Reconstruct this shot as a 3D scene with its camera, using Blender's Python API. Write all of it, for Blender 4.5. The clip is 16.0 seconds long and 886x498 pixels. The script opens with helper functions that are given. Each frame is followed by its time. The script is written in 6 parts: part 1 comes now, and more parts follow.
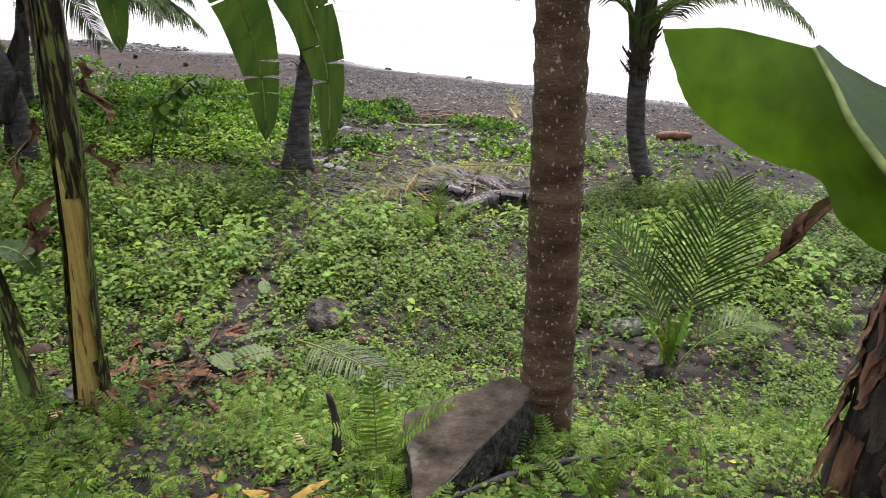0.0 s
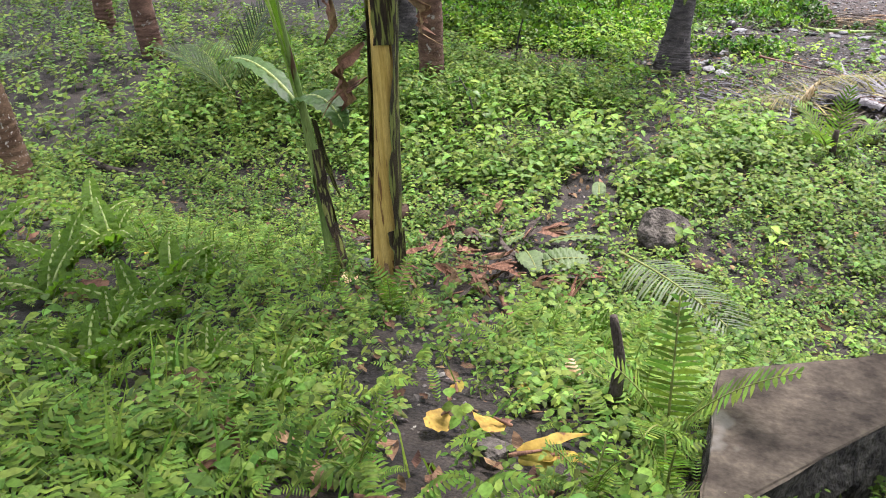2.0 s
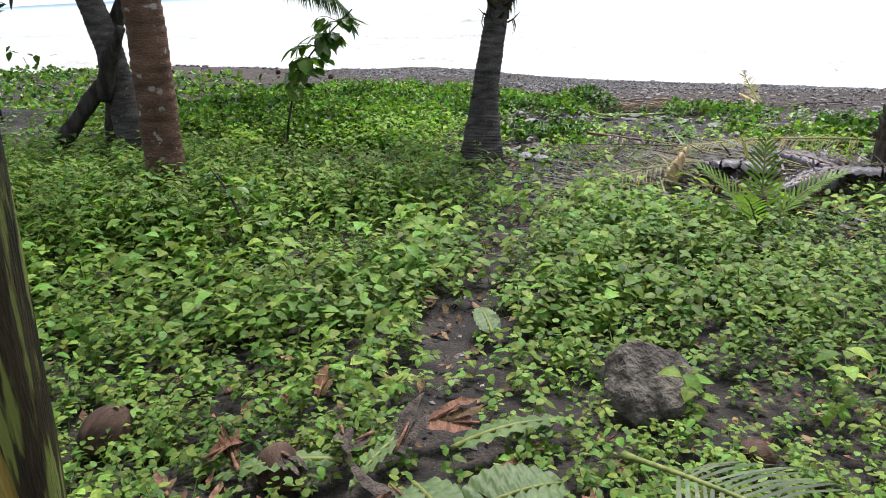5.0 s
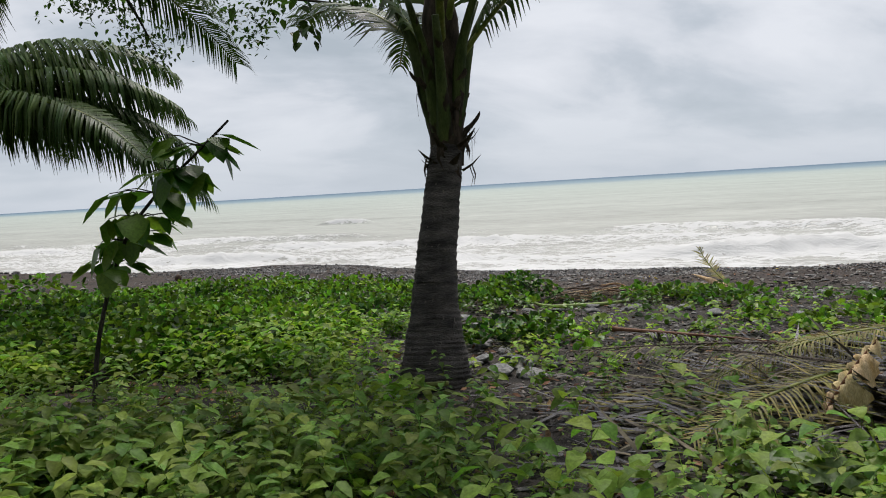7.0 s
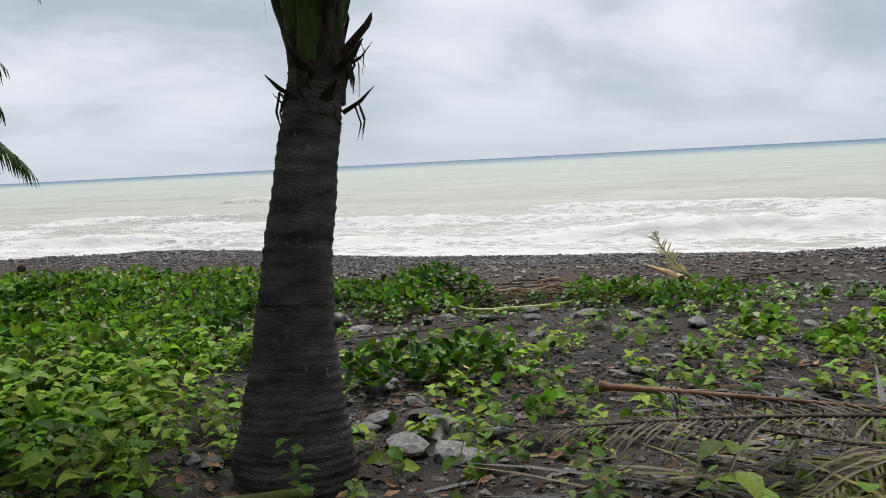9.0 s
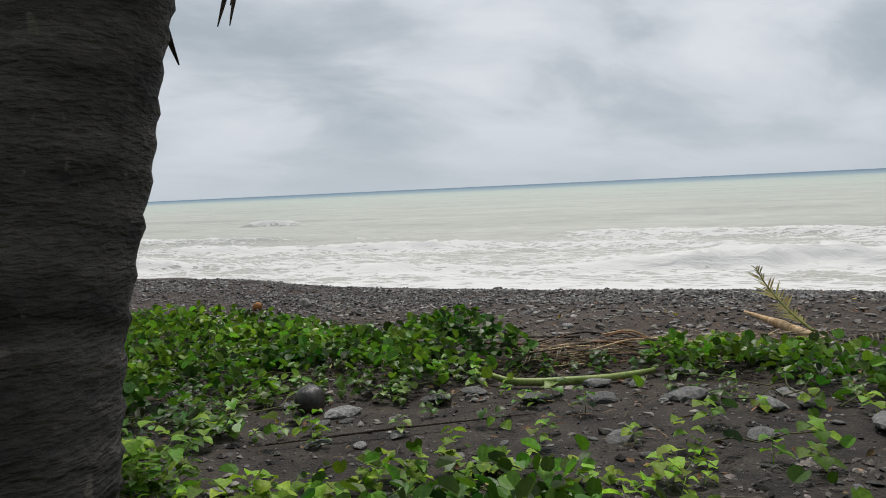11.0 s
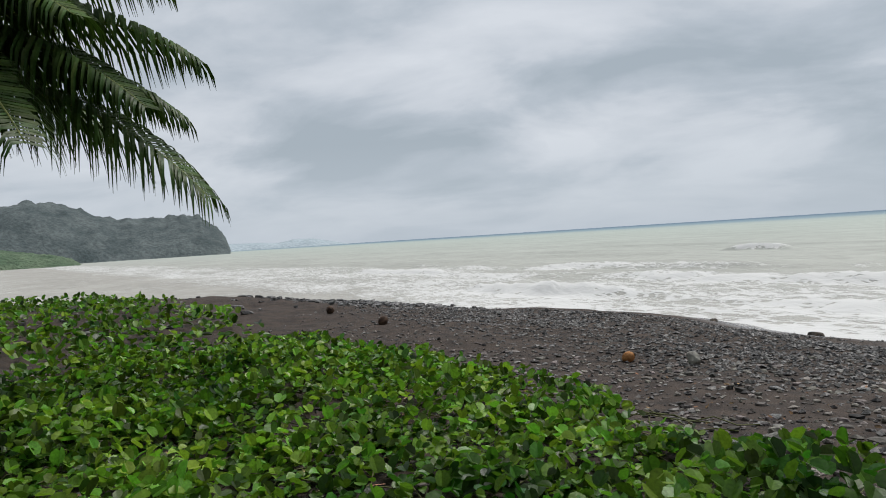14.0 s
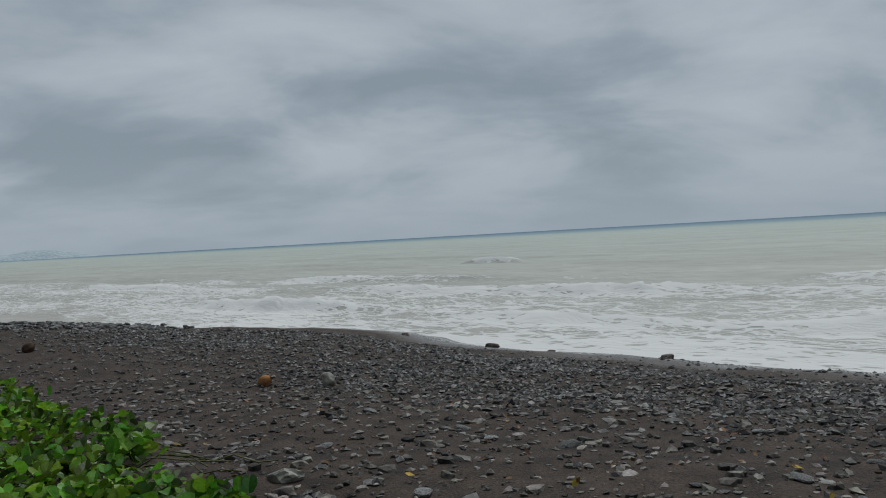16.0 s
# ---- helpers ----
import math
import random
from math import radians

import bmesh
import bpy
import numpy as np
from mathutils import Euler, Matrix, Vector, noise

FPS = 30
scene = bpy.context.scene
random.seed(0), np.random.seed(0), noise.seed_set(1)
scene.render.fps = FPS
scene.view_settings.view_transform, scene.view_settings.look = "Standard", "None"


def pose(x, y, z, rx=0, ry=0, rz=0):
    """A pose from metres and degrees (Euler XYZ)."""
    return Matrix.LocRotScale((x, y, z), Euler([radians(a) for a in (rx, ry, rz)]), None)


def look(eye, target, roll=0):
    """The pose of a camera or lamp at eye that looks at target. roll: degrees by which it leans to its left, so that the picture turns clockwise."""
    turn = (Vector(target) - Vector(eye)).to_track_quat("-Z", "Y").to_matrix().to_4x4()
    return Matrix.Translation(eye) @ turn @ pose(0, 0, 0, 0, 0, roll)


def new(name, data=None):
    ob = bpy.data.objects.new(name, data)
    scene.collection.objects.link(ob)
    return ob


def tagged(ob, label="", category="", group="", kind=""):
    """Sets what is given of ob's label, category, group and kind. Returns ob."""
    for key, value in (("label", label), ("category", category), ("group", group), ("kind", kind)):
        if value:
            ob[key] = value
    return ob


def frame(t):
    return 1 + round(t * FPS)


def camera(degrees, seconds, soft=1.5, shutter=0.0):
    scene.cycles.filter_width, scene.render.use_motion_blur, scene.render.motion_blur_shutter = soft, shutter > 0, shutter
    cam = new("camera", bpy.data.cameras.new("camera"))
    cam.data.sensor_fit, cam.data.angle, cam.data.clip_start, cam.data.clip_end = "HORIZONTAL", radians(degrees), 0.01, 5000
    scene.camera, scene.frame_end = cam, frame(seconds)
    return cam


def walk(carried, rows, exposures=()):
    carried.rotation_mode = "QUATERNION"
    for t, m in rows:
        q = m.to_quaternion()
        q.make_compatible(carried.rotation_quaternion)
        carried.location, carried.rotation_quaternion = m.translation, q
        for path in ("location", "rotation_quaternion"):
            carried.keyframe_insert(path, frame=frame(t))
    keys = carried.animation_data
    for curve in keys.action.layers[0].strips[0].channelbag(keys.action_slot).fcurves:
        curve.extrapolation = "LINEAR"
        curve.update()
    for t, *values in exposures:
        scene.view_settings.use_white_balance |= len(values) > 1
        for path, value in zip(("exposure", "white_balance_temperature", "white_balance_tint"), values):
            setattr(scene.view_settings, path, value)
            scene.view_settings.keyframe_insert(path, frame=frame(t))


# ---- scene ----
cam = camera(61.9, 16.0, soft=1.0)
PATH = [
    (0, (0.032, 0.01, 6.141), (-0.004, 1.846, 5.349), 1.0),
    (0.5, (0.189, 0.274, 5.975), (-0.137, 2.034, 5.084), -0.5),
    (1, (0.263, 0.532, 5.746), (-0.307, 2.203, 4.807), -1.9),
    (1.5, (0.285, 0.781, 5.538), (-0.456, 2.37, 4.576), -3.2),
    (2, (0.094, 1.109, 5.411), (-0.843, 2.591, 4.451), -3.9),
    (2.5, (-0.162, 1.484, 5.175), (-1.156, 2.968, 4.275), -5.1),
    (3, (-0.491, 1.905, 4.982), (-1.431, 3.442, 4.114), -4.9),
    (3.5, (-0.765, 2.375, 4.769), (-1.613, 3.98, 3.929), -4.3),
    (4, (-1.117, 2.944, 4.51), (-1.9, 4.606, 3.719), -3.7),
    (4.5, (-1.337, 3.401, 4.315), (-1.937, 5.134, 3.517), -3.4),
    (5, (-1.722, 4.075, 4.004), (-2.114, 5.916, 3.328), -3.0),
    (5.2, (-1.822, 4.41, 3.853), (-2.135, 6.298, 3.273), -3.0),
    (7.3, (-3.376, 8.659, 3.232), (-3.278, 10.649, 3.067), -3.3),
    (7.5, (-3.396, 8.95, 3.206), (-3.236, 10.936, 3.026), -3.5),
    (8, (-3.206, 9.59, 3.182), (-3.003, 11.568, 2.966), -4.7),
    (8.5, (-3.1, 10.348, 3.161), (-2.98, 12.332, 2.941), -3.8),
    (9, (-2.965, 11.017, 3.111), (-2.731, 12.989, 2.874), -3.0),
    (9.2, (-2.898, 11.291, 3.077), (-2.654, 13.264, 2.853), -3.4),
    (11.3, (-2.507, 14.294, 2.885), (-2.387, 16.284, 2.722), -2.1),
    (11.5, (-2.416, 14.61, 2.87), (-2.386, 16.602, 2.702), -2.3),
    (12, (-2.288, 15.251, 2.867), (-2.494, 17.231, 2.667), -2.6),
    (12.5, (-2.171, 15.848, 2.831), (-2.724, 17.758, 2.617), -3.1),
    (13, (-1.966, 16.47, 2.829), (-2.945, 18.205, 2.651), -3.8),
    (13.5, (-1.789, 16.962, 2.774), (-2.853, 18.653, 2.677), -3.4),
    (14, (-1.458, 17.344, 2.753), (-2.536, 19.028, 2.721), -3.6),
    (14.5, (-1.108, 17.723, 2.734), (-2.067, 19.477, 2.723), -2.9),
    (15, (-0.718, 18.018, 2.716), (-1.571, 19.827, 2.725), -2.7),
    (15.5, (-0.373, 18.245, 2.733), (-1.094, 20.111, 2.744), -2.8),
    (16, (-0.031, 18.507, 2.711), (-0.541, 20.441, 2.676), -3.2),
]
walk(cam, [(t, look(eye, target, roll)) for t, eye, target, roll in PATH],
     [(0, 1.05, 6500, 20), (0.6, 1.55, 6450, 29), (1.0, 1.85, 6350, 30), (2.0, 1.75, 6300, 22), (3.5, 1.25, 6150, 20), (4.4, 1.1, 6100, 18), (5.2, 1.0, 6200, 16), (7.3, 0.05, 6600, 13), (9.2, 0.16, 6550, 13), (11.3, -0.08, 6600, 11), (12.5, -0.12, 6500, 11), (13.5, -0.02, 6500, 12), (14.5, -0.25, 6400, 9), (16, -0.72, 6150, 7)])

# ---------- daylight: overcast sky ----------
SUN_DIR = Vector((0.1, 0.5, 0.86)).normalized()
world = bpy.data.worlds.new("overcast_sky")
scene.world = world
world.use_nodes = True
wn, wl = world.node_tree.nodes, world.node_tree.links
wn.clear()


def wnode(kind, **values):
    n = wn.new(kind)
    for k, v in values.items():
        n.inputs[k].default_value = v
    return n


w_out, w_bg = wn.new("ShaderNodeOutputWorld"), wnode("ShaderNodeBackground", Strength=1.0)
w_co, w_sep = wn.new("ShaderNodeTexCoord"), wn.new("ShaderNodeSeparateXYZ")
wl.new(w_co.outputs["Generated"], w_sep.inputs[0])
sky = wn.new("ShaderNodeTexSky")
sky.sky_type, sky.sun_disc = "NISHITA", False
sky.sun_elevation, sky.sun_rotation = math.asin(SUN_DIR.z), math.atan2(SUN_DIR.x, SUN_DIR.y)
# cloud sheet: the view direction meets a flat layer overhead
w_add = wn.new("ShaderNodeMath"); w_add.operation = "ADD"; w_add.inputs[1].default_value = 0.32
w_max = wn.new("ShaderNodeMath"); w_max.operation = "MAXIMUM"; w_max.inputs[1].default_value = 0.05
wl.new(w_sep.outputs["Z"], w_add.inputs[0]); wl.new(w_add.outputs[0], w_max.inputs[0])
w_div = wn.new("ShaderNodeVectorMath"); w_div.operation = "DIVIDE"
w_cmb = wn.new("ShaderNodeCombineXYZ")
for k in range(3):
    wl.new(w_max.outputs[0], w_cmb.inputs[k])
wl.new(w_co.outputs["Generated"], w_div.inputs[0]); wl.new(w_cmb.outputs[0], w_div.inputs[1])
w_map = wnode("ShaderNodeMapping", Rotation=(0, 0, 0.36), Scale=(1.35, 0.95, 1.0))
w_map.vector_type = "TEXTURE"
wl.new(w_div.outputs[0], w_map.inputs[0])
w_n1 = wnode("ShaderNodeTexNoise", Scale=2.1, Detail=9.0, Roughness=0.54, Distortion=0.3)
w_n2 = wnode("ShaderNodeTexNoise", Scale=1.0, Detail=2.0, Roughness=0.5)
wl.new(w_map.outputs[0], w_n1.inputs["Vector"]); wl.new(w_map.outputs[0], w_n2.inputs["Vector"])
w_mix = wn.new("ShaderNodeMath"); w_mix.operation = "MULTIPLY_ADD"; w_mix.inputs[1].default_value = 0.6
wl.new(w_n1.outputs["Fac"], w_mix.inputs[0])
w_h = wn.new("ShaderNodeMath"); w_h.operation = "MULTIPLY"; w_h.inputs[1].default_value = 0.4
wl.new(w_n2.outputs["Fac"], w_h.inputs[0]); wl.new(w_h.outputs[0], w_mix.inputs[2])
w_ramp = wn.new("ShaderNodeValToRGB")
w_ramp.color_ramp.elements[0].position, w_ramp.color_ramp.elements[0].color = 0.40, (0.41, 0.475, 0.53, 1)
w_ramp.color_ramp.elements[1].position, w_ramp.color_ramp.elements[1].color = 0.60, (0.72, 0.765, 0.815, 1)
for at_, c in ((0.47, (0.51, 0.57, 0.63, 1)), (0.52, (0.62, 0.67, 0.725, 1))):
    k = w_ramp.color_ramp.elements.new(at_); k.color = c
wl.new(w_mix.outputs[0], w_ramp.inputs[0])
# veil of rain haze near the horizon
w_hz = wn.new("ShaderNodeMapRange")
for k, v in zip(("From Min", "From Max", "To Min", "To Max"), (0.0, 0.13, 0.8, 0.0)):
    w_hz.inputs[k].default_value = v
wl.new(w_sep.outputs["Z"], w_hz.inputs[0])
w_veil = wn.new("ShaderNodeMix"); w_veil.data_type = "RGBA"
w_veil.inputs[7].default_value = (0.53, 0.60, 0.67, 1)
wl.new(w_hz.outputs[0], w_veil.inputs[0]); wl.new(w_ramp.outputs[0], w_veil.inputs[6])
w_sk = wn.new("ShaderNodeMix"); w_sk.data_type = "RGBA"; w_sk.inputs[0].default_value = 0.96
w_dim = wn.new("ShaderNodeVectorMath"); w_dim.operation = "SCALE"; w_dim.inputs["Scale"].default_value = 0.1
wl.new(sky.outputs[0], w_dim.inputs[0]); wl.new(w_dim.outputs[0], w_sk.inputs[6]); wl.new(w_veil.outputs[2], w_sk.inputs[7])
wl.new(w_sk.outputs[2], w_bg.inputs["Color"]); wl.new(w_bg.outputs[0], w_out.inputs[0])

sun = new("sun", bpy.data.lights.new("sun", "SUN"))
sun.data.energy, sun.data.angle, sun.data.color = 3.3, radians(20), (1.0, 0.97, 0.93)
sun.matrix_world = look(SUN_DIR * 50, (0, 0, 0))


# ---------- materials ----------
def mat(name, c1, c2, scale=6.0, rough=0.6, bump=0.3, bscale=60.0, rnd="", var=0.3, hue=0.02, through_light=0.0, spots=None,
        stretch=(1, 1, 1), spec=0.15, c3=None, bdist=0.01, gen=False):
    m = bpy.data.materials.new(name)
    m.use_nodes = True
    N, L = m.node_tree.nodes, m.node_tree.links
    b = N["Principled BSDF"]
    b.inputs["Roughness"].default_value, b.inputs["Specular IOR Level"].default_value = rough, spec
    co = N.new("ShaderNodeTexCoord")
    mp = N.new("ShaderNodeMapping"); mp.inputs["Scale"].default_value = stretch
    L.new(co.outputs["Generated" if gen else "Object"], mp.inputs[0])
    n1 = N.new("ShaderNodeTexNoise"); n1.inputs["Scale"].default_value = scale; n1.inputs["Detail"].default_value = 6
    n2 = N.new("ShaderNodeTexNoise"); n2.inputs["Scale"].default_value = bscale; n2.inputs["Detail"].default_value = 4
    for n in (n1, n2):
        L.new(mp.outputs[0], n.inputs["Vector"])
    rp = N.new("ShaderNodeValToRGB")
    e = rp.color_ramp.elements
    e[0].position, e[0].color, e[1].position, e[1].color = 0.34, (*c1, 1), 0.66, (*c2, 1)
    if c3:
        k = e.new(0.74); k.color = (*c3, 1)
    L.new(n1.outputs["Fac"], rp.inputs[0])
    col = rp.outputs[0]
    # fine grain over the broad tones
    g = N.new("ShaderNodeMapRange")
    for k, v in zip(("From Min", "From Max", "To Min", "To Max"), (0.3, 0.7, 0.75, 1.25)):
        g.inputs[k].default_value = v
    L.new(n2.outputs["Fac"], g.inputs[0])
    ml = N.new("ShaderNodeVectorMath"); ml.operation = "SCALE"
    L.new(col, ml.inputs[0]); L.new(g.outputs[0], ml.inputs["Scale"])
    col = ml.outputs[0]
    if spots:
        sc, lo, hi, colour, sz = spots
        v = N.new("ShaderNodeTexNoise"); v.inputs["Scale"].default_value = sc; v.inputs["Detail"].default_value = 3
        ms = N.new("ShaderNodeMapping"); ms.inputs["Scale"].default_value = sz
        L.new(co.outputs["Object"], ms.inputs[0]); L.new(ms.outputs[0], v.inputs["Vector"])
        r = N.new("ShaderNodeMapRange")
        r.inputs["From Min"].default_value, r.inputs["From Max"].default_value = lo, hi
        L.new(v.outputs["Fac"], r.inputs[0])
        mx = N.new("ShaderNodeMix"); mx.data_type = "RGBA"
        L.new(r.outputs[0], mx.inputs[0]); L.new(col, mx.inputs[6]); mx.inputs[7].default_value = (*colour, 1)
        col = mx.outputs[2]
    if rnd:
        src = N.new("ShaderNodeNewGeometry").outputs["Random Per Island"] if rnd == "island" else N.new("ShaderNodeObjectInfo").outputs["Random"]
        hs = N.new("ShaderNodeHueSaturation")
        rv = N.new("ShaderNodeMapRange"); rv.inputs["To Min"].default_value, rv.inputs["To Max"].default_value = 1 - var, 1 + var
        L.new(src, rv.inputs[0]); L.new(rv.outputs[0], hs.inputs["Value"])
        wv = N.new("ShaderNodeMath"); wv.operation = "FRACT"
        wm = N.new("ShaderNodeMath"); wm.operation = "MULTIPLY"; wm.inputs[1].default_value = 17.3
        L.new(src, wm.inputs[0]); L.new(wm.outputs[0], wv.inputs[0])
        rh = N.new("ShaderNodeMapRange"); rh.inputs["To Min"].default_value, rh.inputs["To Max"].default_value = 0.5 - hue, 0.5 + hue
        L.new(wv.outputs[0], rh.inputs[0]); L.new(rh.outputs[0], hs.inputs["Hue"])
        L.new(col, hs.inputs["Color"])
        col = hs.outputs[0]
    L.new(col, b.inputs["Base Color"])
    bp = N.new("ShaderNodeBump"); bp.inputs["Strength"].default_value, bp.inputs["Distance"].default_value = bump, bdist
    L.new(n2.outputs["Fac"], bp.inputs["Height"]); L.new(bp.outputs[0], b.inputs["Normal"])
    if through_light:
        t = N.new("ShaderNodeBsdfTranslucent")
        br = N.new("ShaderNodeVectorMath"); br.operation = "MULTIPLY"; br.inputs[1].default_value = (1.4, 1.6, 0.9)
        L.new(col, br.inputs[0]); L.new(br.outputs[0], t.inputs["Color"])
        mx = N.new("ShaderNodeMixShader"); mx.inputs[0].default_value = through_light
        L.new(b.outputs[0], mx.inputs[1]); L.new(t.outputs[0], mx.inputs[2])
        L.new(mx.outputs[0], N["Material Output"].inputs[0])
    return m


M_TRUNK = mat("palm_bark", (0.066, 0.038, 0.022), (0.19, 0.118, 0.072), 3.0, 0.85, 0.5, 30, stretch=(1, 1, 2.6), spots=(34, 0.625, 0.66, (0.36, 0.33, 0.285), (1, 1, 0.75)), bdist=0.03)
M_TRUNK_RED = mat("palm_bark_reddish", (0.075, 0.042, 0.03), (0.17, 0.10, 0.07), 4.0, 0.85, 0.9, 30, stretch=(1, 1, 2.5), spots=(9, 0.62, 0.68, (0.3, 0.27, 0.24), (1, 1, 1)), bdist=0.02)
M_TRUNK_GREY = mat("palm_bark_grey", (0.038, 0.035, 0.034), (0.115, 0.103, 0.096), 4.0, 0.85, 1.0, 34, stretch=(1, 1, 3), spots=(24, 0.66, 0.72, (0.17, 0.15, 0.13), (1, 1, 0.5)), bdist=0.02)
M_FIBRE = mat("palm_fibre", (0.026, 0.021, 0.017), (0.08, 0.061, 0.045), 8.0, 0.95, 0.8, 70, stretch=(2, 2, 0.6))
M_RACHIS = mat("frond_stalk", (0.10, 0.13, 0.03), (0.20, 0.21, 0.06), 5, 0.45, 0.2, 40)
M_PETIOLE = mat("palm_leaf_stalk", (0.035, 0.055, 0.018), (0.085, 0.11, 0.035), 4, 0.5, 0.3, 40, stretch=(3, 3, 0.6), spots=(6, 0.58, 0.66, (0.03, 0.022, 0.016), (2, 2, 0.7)))
M_FROND = mat("frond_leaflet", (0.022, 0.045, 0.010), (0.055, 0.092, 0.02), 1.2, 0.42, 0.15, 30, rnd="island", var=0.3, through_light=0.1, spec=0.08)
M_FROND_YOUNG = mat("young_frond_leaflet", (0.075, 0.14, 0.02), (0.16, 0.25, 0.04), 2, 0.4, 0.15, 30, rnd="island", var=0.25, through_light=0.35)
M_FROND_DRY = mat("dry_frond_leaflet", (0.030, 0.026, 0.018), (0.145, 0.125, 0.085), 3, 0.75, 0.3, 40, rnd="island", var=0.75, through_light=0.1)
M_FROND_FALLEN = mat("fallen_green_leaflet", (0.036, 0.054, 0.022), (0.10, 0.125, 0.058), 2, 0.5, 0.2, 40, rnd="island", var=0.4, spec=0.2)
M_FROND_FADING = mat("fading_frond_leaflet", (0.11, 0.11, 0.035), (0.29, 0.245, 0.085), 2, 0.6, 0.2, 40, rnd="island", var=0.35, through_light=0.2)
M_BANANA = mat("banana_leaf", (0.075, 0.15, 0.014), (0.125, 0.21, 0.022), 2.0, 0.5, 0.25, 60, stretch=(1, 9, 1), through_light=0.55, spec=0.25)
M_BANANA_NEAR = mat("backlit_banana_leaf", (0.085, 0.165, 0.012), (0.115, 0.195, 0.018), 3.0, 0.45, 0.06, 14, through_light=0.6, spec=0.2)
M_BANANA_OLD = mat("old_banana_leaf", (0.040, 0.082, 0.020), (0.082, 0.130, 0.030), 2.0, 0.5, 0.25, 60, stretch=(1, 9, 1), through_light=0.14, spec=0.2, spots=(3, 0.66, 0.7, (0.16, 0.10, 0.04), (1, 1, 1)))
M_BANANA_DARK = mat("dark_banana_leaf", (0.035, 0.082, 0.018), (0.07, 0.13, 0.034), 2.0, 0.45, 0.15, 40, through_light=0.3, spec=0.2)
M_BANANA_RIB = mat("banana_midrib", (0.17, 0.24, 0.06), (0.28, 0.33, 0.11), 5, 0.4, 0.2, 40)
M_BSHEATH = mat("banana_sheath", (0.016, 0.013, 0.010), (0.05, 0.035, 0.022), 4.0, 0.5, 0.6, 40, stretch=(5, 5, 0.5), spots=(7, 0.5, 0.57, (0.17, 0.19, 0.05), (5, 5, 0.5)), bdist=0.015)
M_BCORE = mat("banana_core", (0.40, 0.27, 0.065), (0.60, 0.44, 0.14), 5.0, 0.5, 0.35, 50, stretch=(7, 7, 0.3), spots=(8, 0.6, 0.66, (0.16, 0.08, 0.03), (4, 4, 0.35)), bdist=0.006)
M_BGREEN = mat("banana_green_stem", (0.10, 0.17, 0.04), (0.20, 0.27, 0.08), 3, 0.45, 0.2, 40, stretch=(4, 4, 0.5), spots=(4, 0.6, 0.66, (0.07, 0.04, 0.02), (3, 3, 0.6)))
M_DRYLEAF = mat("dry_banana_leaf", (0.055, 0.032, 0.019), (0.26, 0.155, 0.085), 5, 0.8, 0.6, 50, stretch=(1, 4, 1), rnd="island", var=0.6)
M_BFIBRE = mat("banana_fibre", (0.075, 0.040, 0.022), (0.25, 0.145, 0.075), 4, 0.85, 0.9, 60, stretch=(5, 5, 0.6), rnd="island", var=0.5)
M_WILT = mat("wilted_leaf", (0.055, 0.095, 0.03), (0.12, 0.17, 0.06), 5, 0.5, 0.2, 30, stretch=(1, 1, 1), through_light=0.15, spec=0.2)
M_PALEDRY = mat("pale_dry_leaf", (0.38, 0.26, 0.10), (0.6, 0.48, 0.28), 6, 0.7, 0.4, 50, stretch=(1, 5, 1), rnd="island", var=0.3)
M_YELLOW = mat("yellow_leaf", (0.24, 0.17, 0.03), (0.50, 0.39, 0.07), 9, 0.6, 0.3, 50, rnd="island", var=0.35, through_light=0.2, spots=(14, 0.58, 0.64, (0.14, 0.07, 0.03), (1, 1, 1)))
M_WEED = mat("weed_leaf", (0.074, 0.128, 0.022), (0.165, 0.250, 0.046), 0.7, 0.5, 0.2, 60, rnd="island", var=0.5, hue=0.035, through_light=0.3, spec=0.12)
M_WEED_FINE = mat("fine_weed_leaf", (0.056, 0.105, 0.017), (0.155, 0.235, 0.040), 0.7, 0.5, 0.2, 60, rnd="island", var=0.6, hue=0.035, through_light=0.3, spec=0.14)
M_WEED_DARK = mat("broad_weed_leaf", (0.10, 0.175, 0.03), (0.215, 0.33, 0.058), 0.9, 0.5, 0.2, 60, rnd="island", var=0.5, hue=0.03, through_light=0.35, spec=0.12)
M_LUSH = mat("lush_weed_leaf", (0.100, 0.185, 0.022), (0.240, 0.365, 0.046), 0.9, 0.5, 0.2, 60, rnd="island", var=0.6, hue=0.03, through_light=0.4, spec=0.12)
M_VINE = mat("vine_leaf", (0.028, 0.079, 0.008), (0.134, 0.240, 0.026), 0.8, 0.4, 0.15, 60, rnd="island", var=0.8, hue=0.03, through_light=0.29, spec=0.22)
M_STEM = mat("weed_stem", (0.06, 0.07, 0.025), (0.12, 0.12, 0.05), 6, 0.7, 0.2, 50)
M_FERN = mat("fern_leaf", (0.06, 0.115, 0.016), (0.15, 0.235, 0.034), 1.5, 0.5, 0.2, 60, rnd="island", var=0.45, hue=0.025, through_light=0.32, spec=0.12)
M_TREELEAF = mat("tree_leaf", (0.025, 0.055, 0.012), (0.06, 0.105, 0.025), 1.0, 0.42, 0.2, 60, rnd="island", var=0.4, through_light=0.25)
M_GNARL = mat("tree_bark", (0.028, 0.024, 0.022), (0.085, 0.075, 0.066), 4, 0.9, 1.0, 30, stretch=(3, 3, 0.7), bdist=0.03)
M_WOOD = mat("dead_wood", (0.035, 0.027, 0.022), (0.13, 0.105, 0.085), 5, 0.9, 0.9, 35, stretch=(3, 3, 1), bdist=0.02)
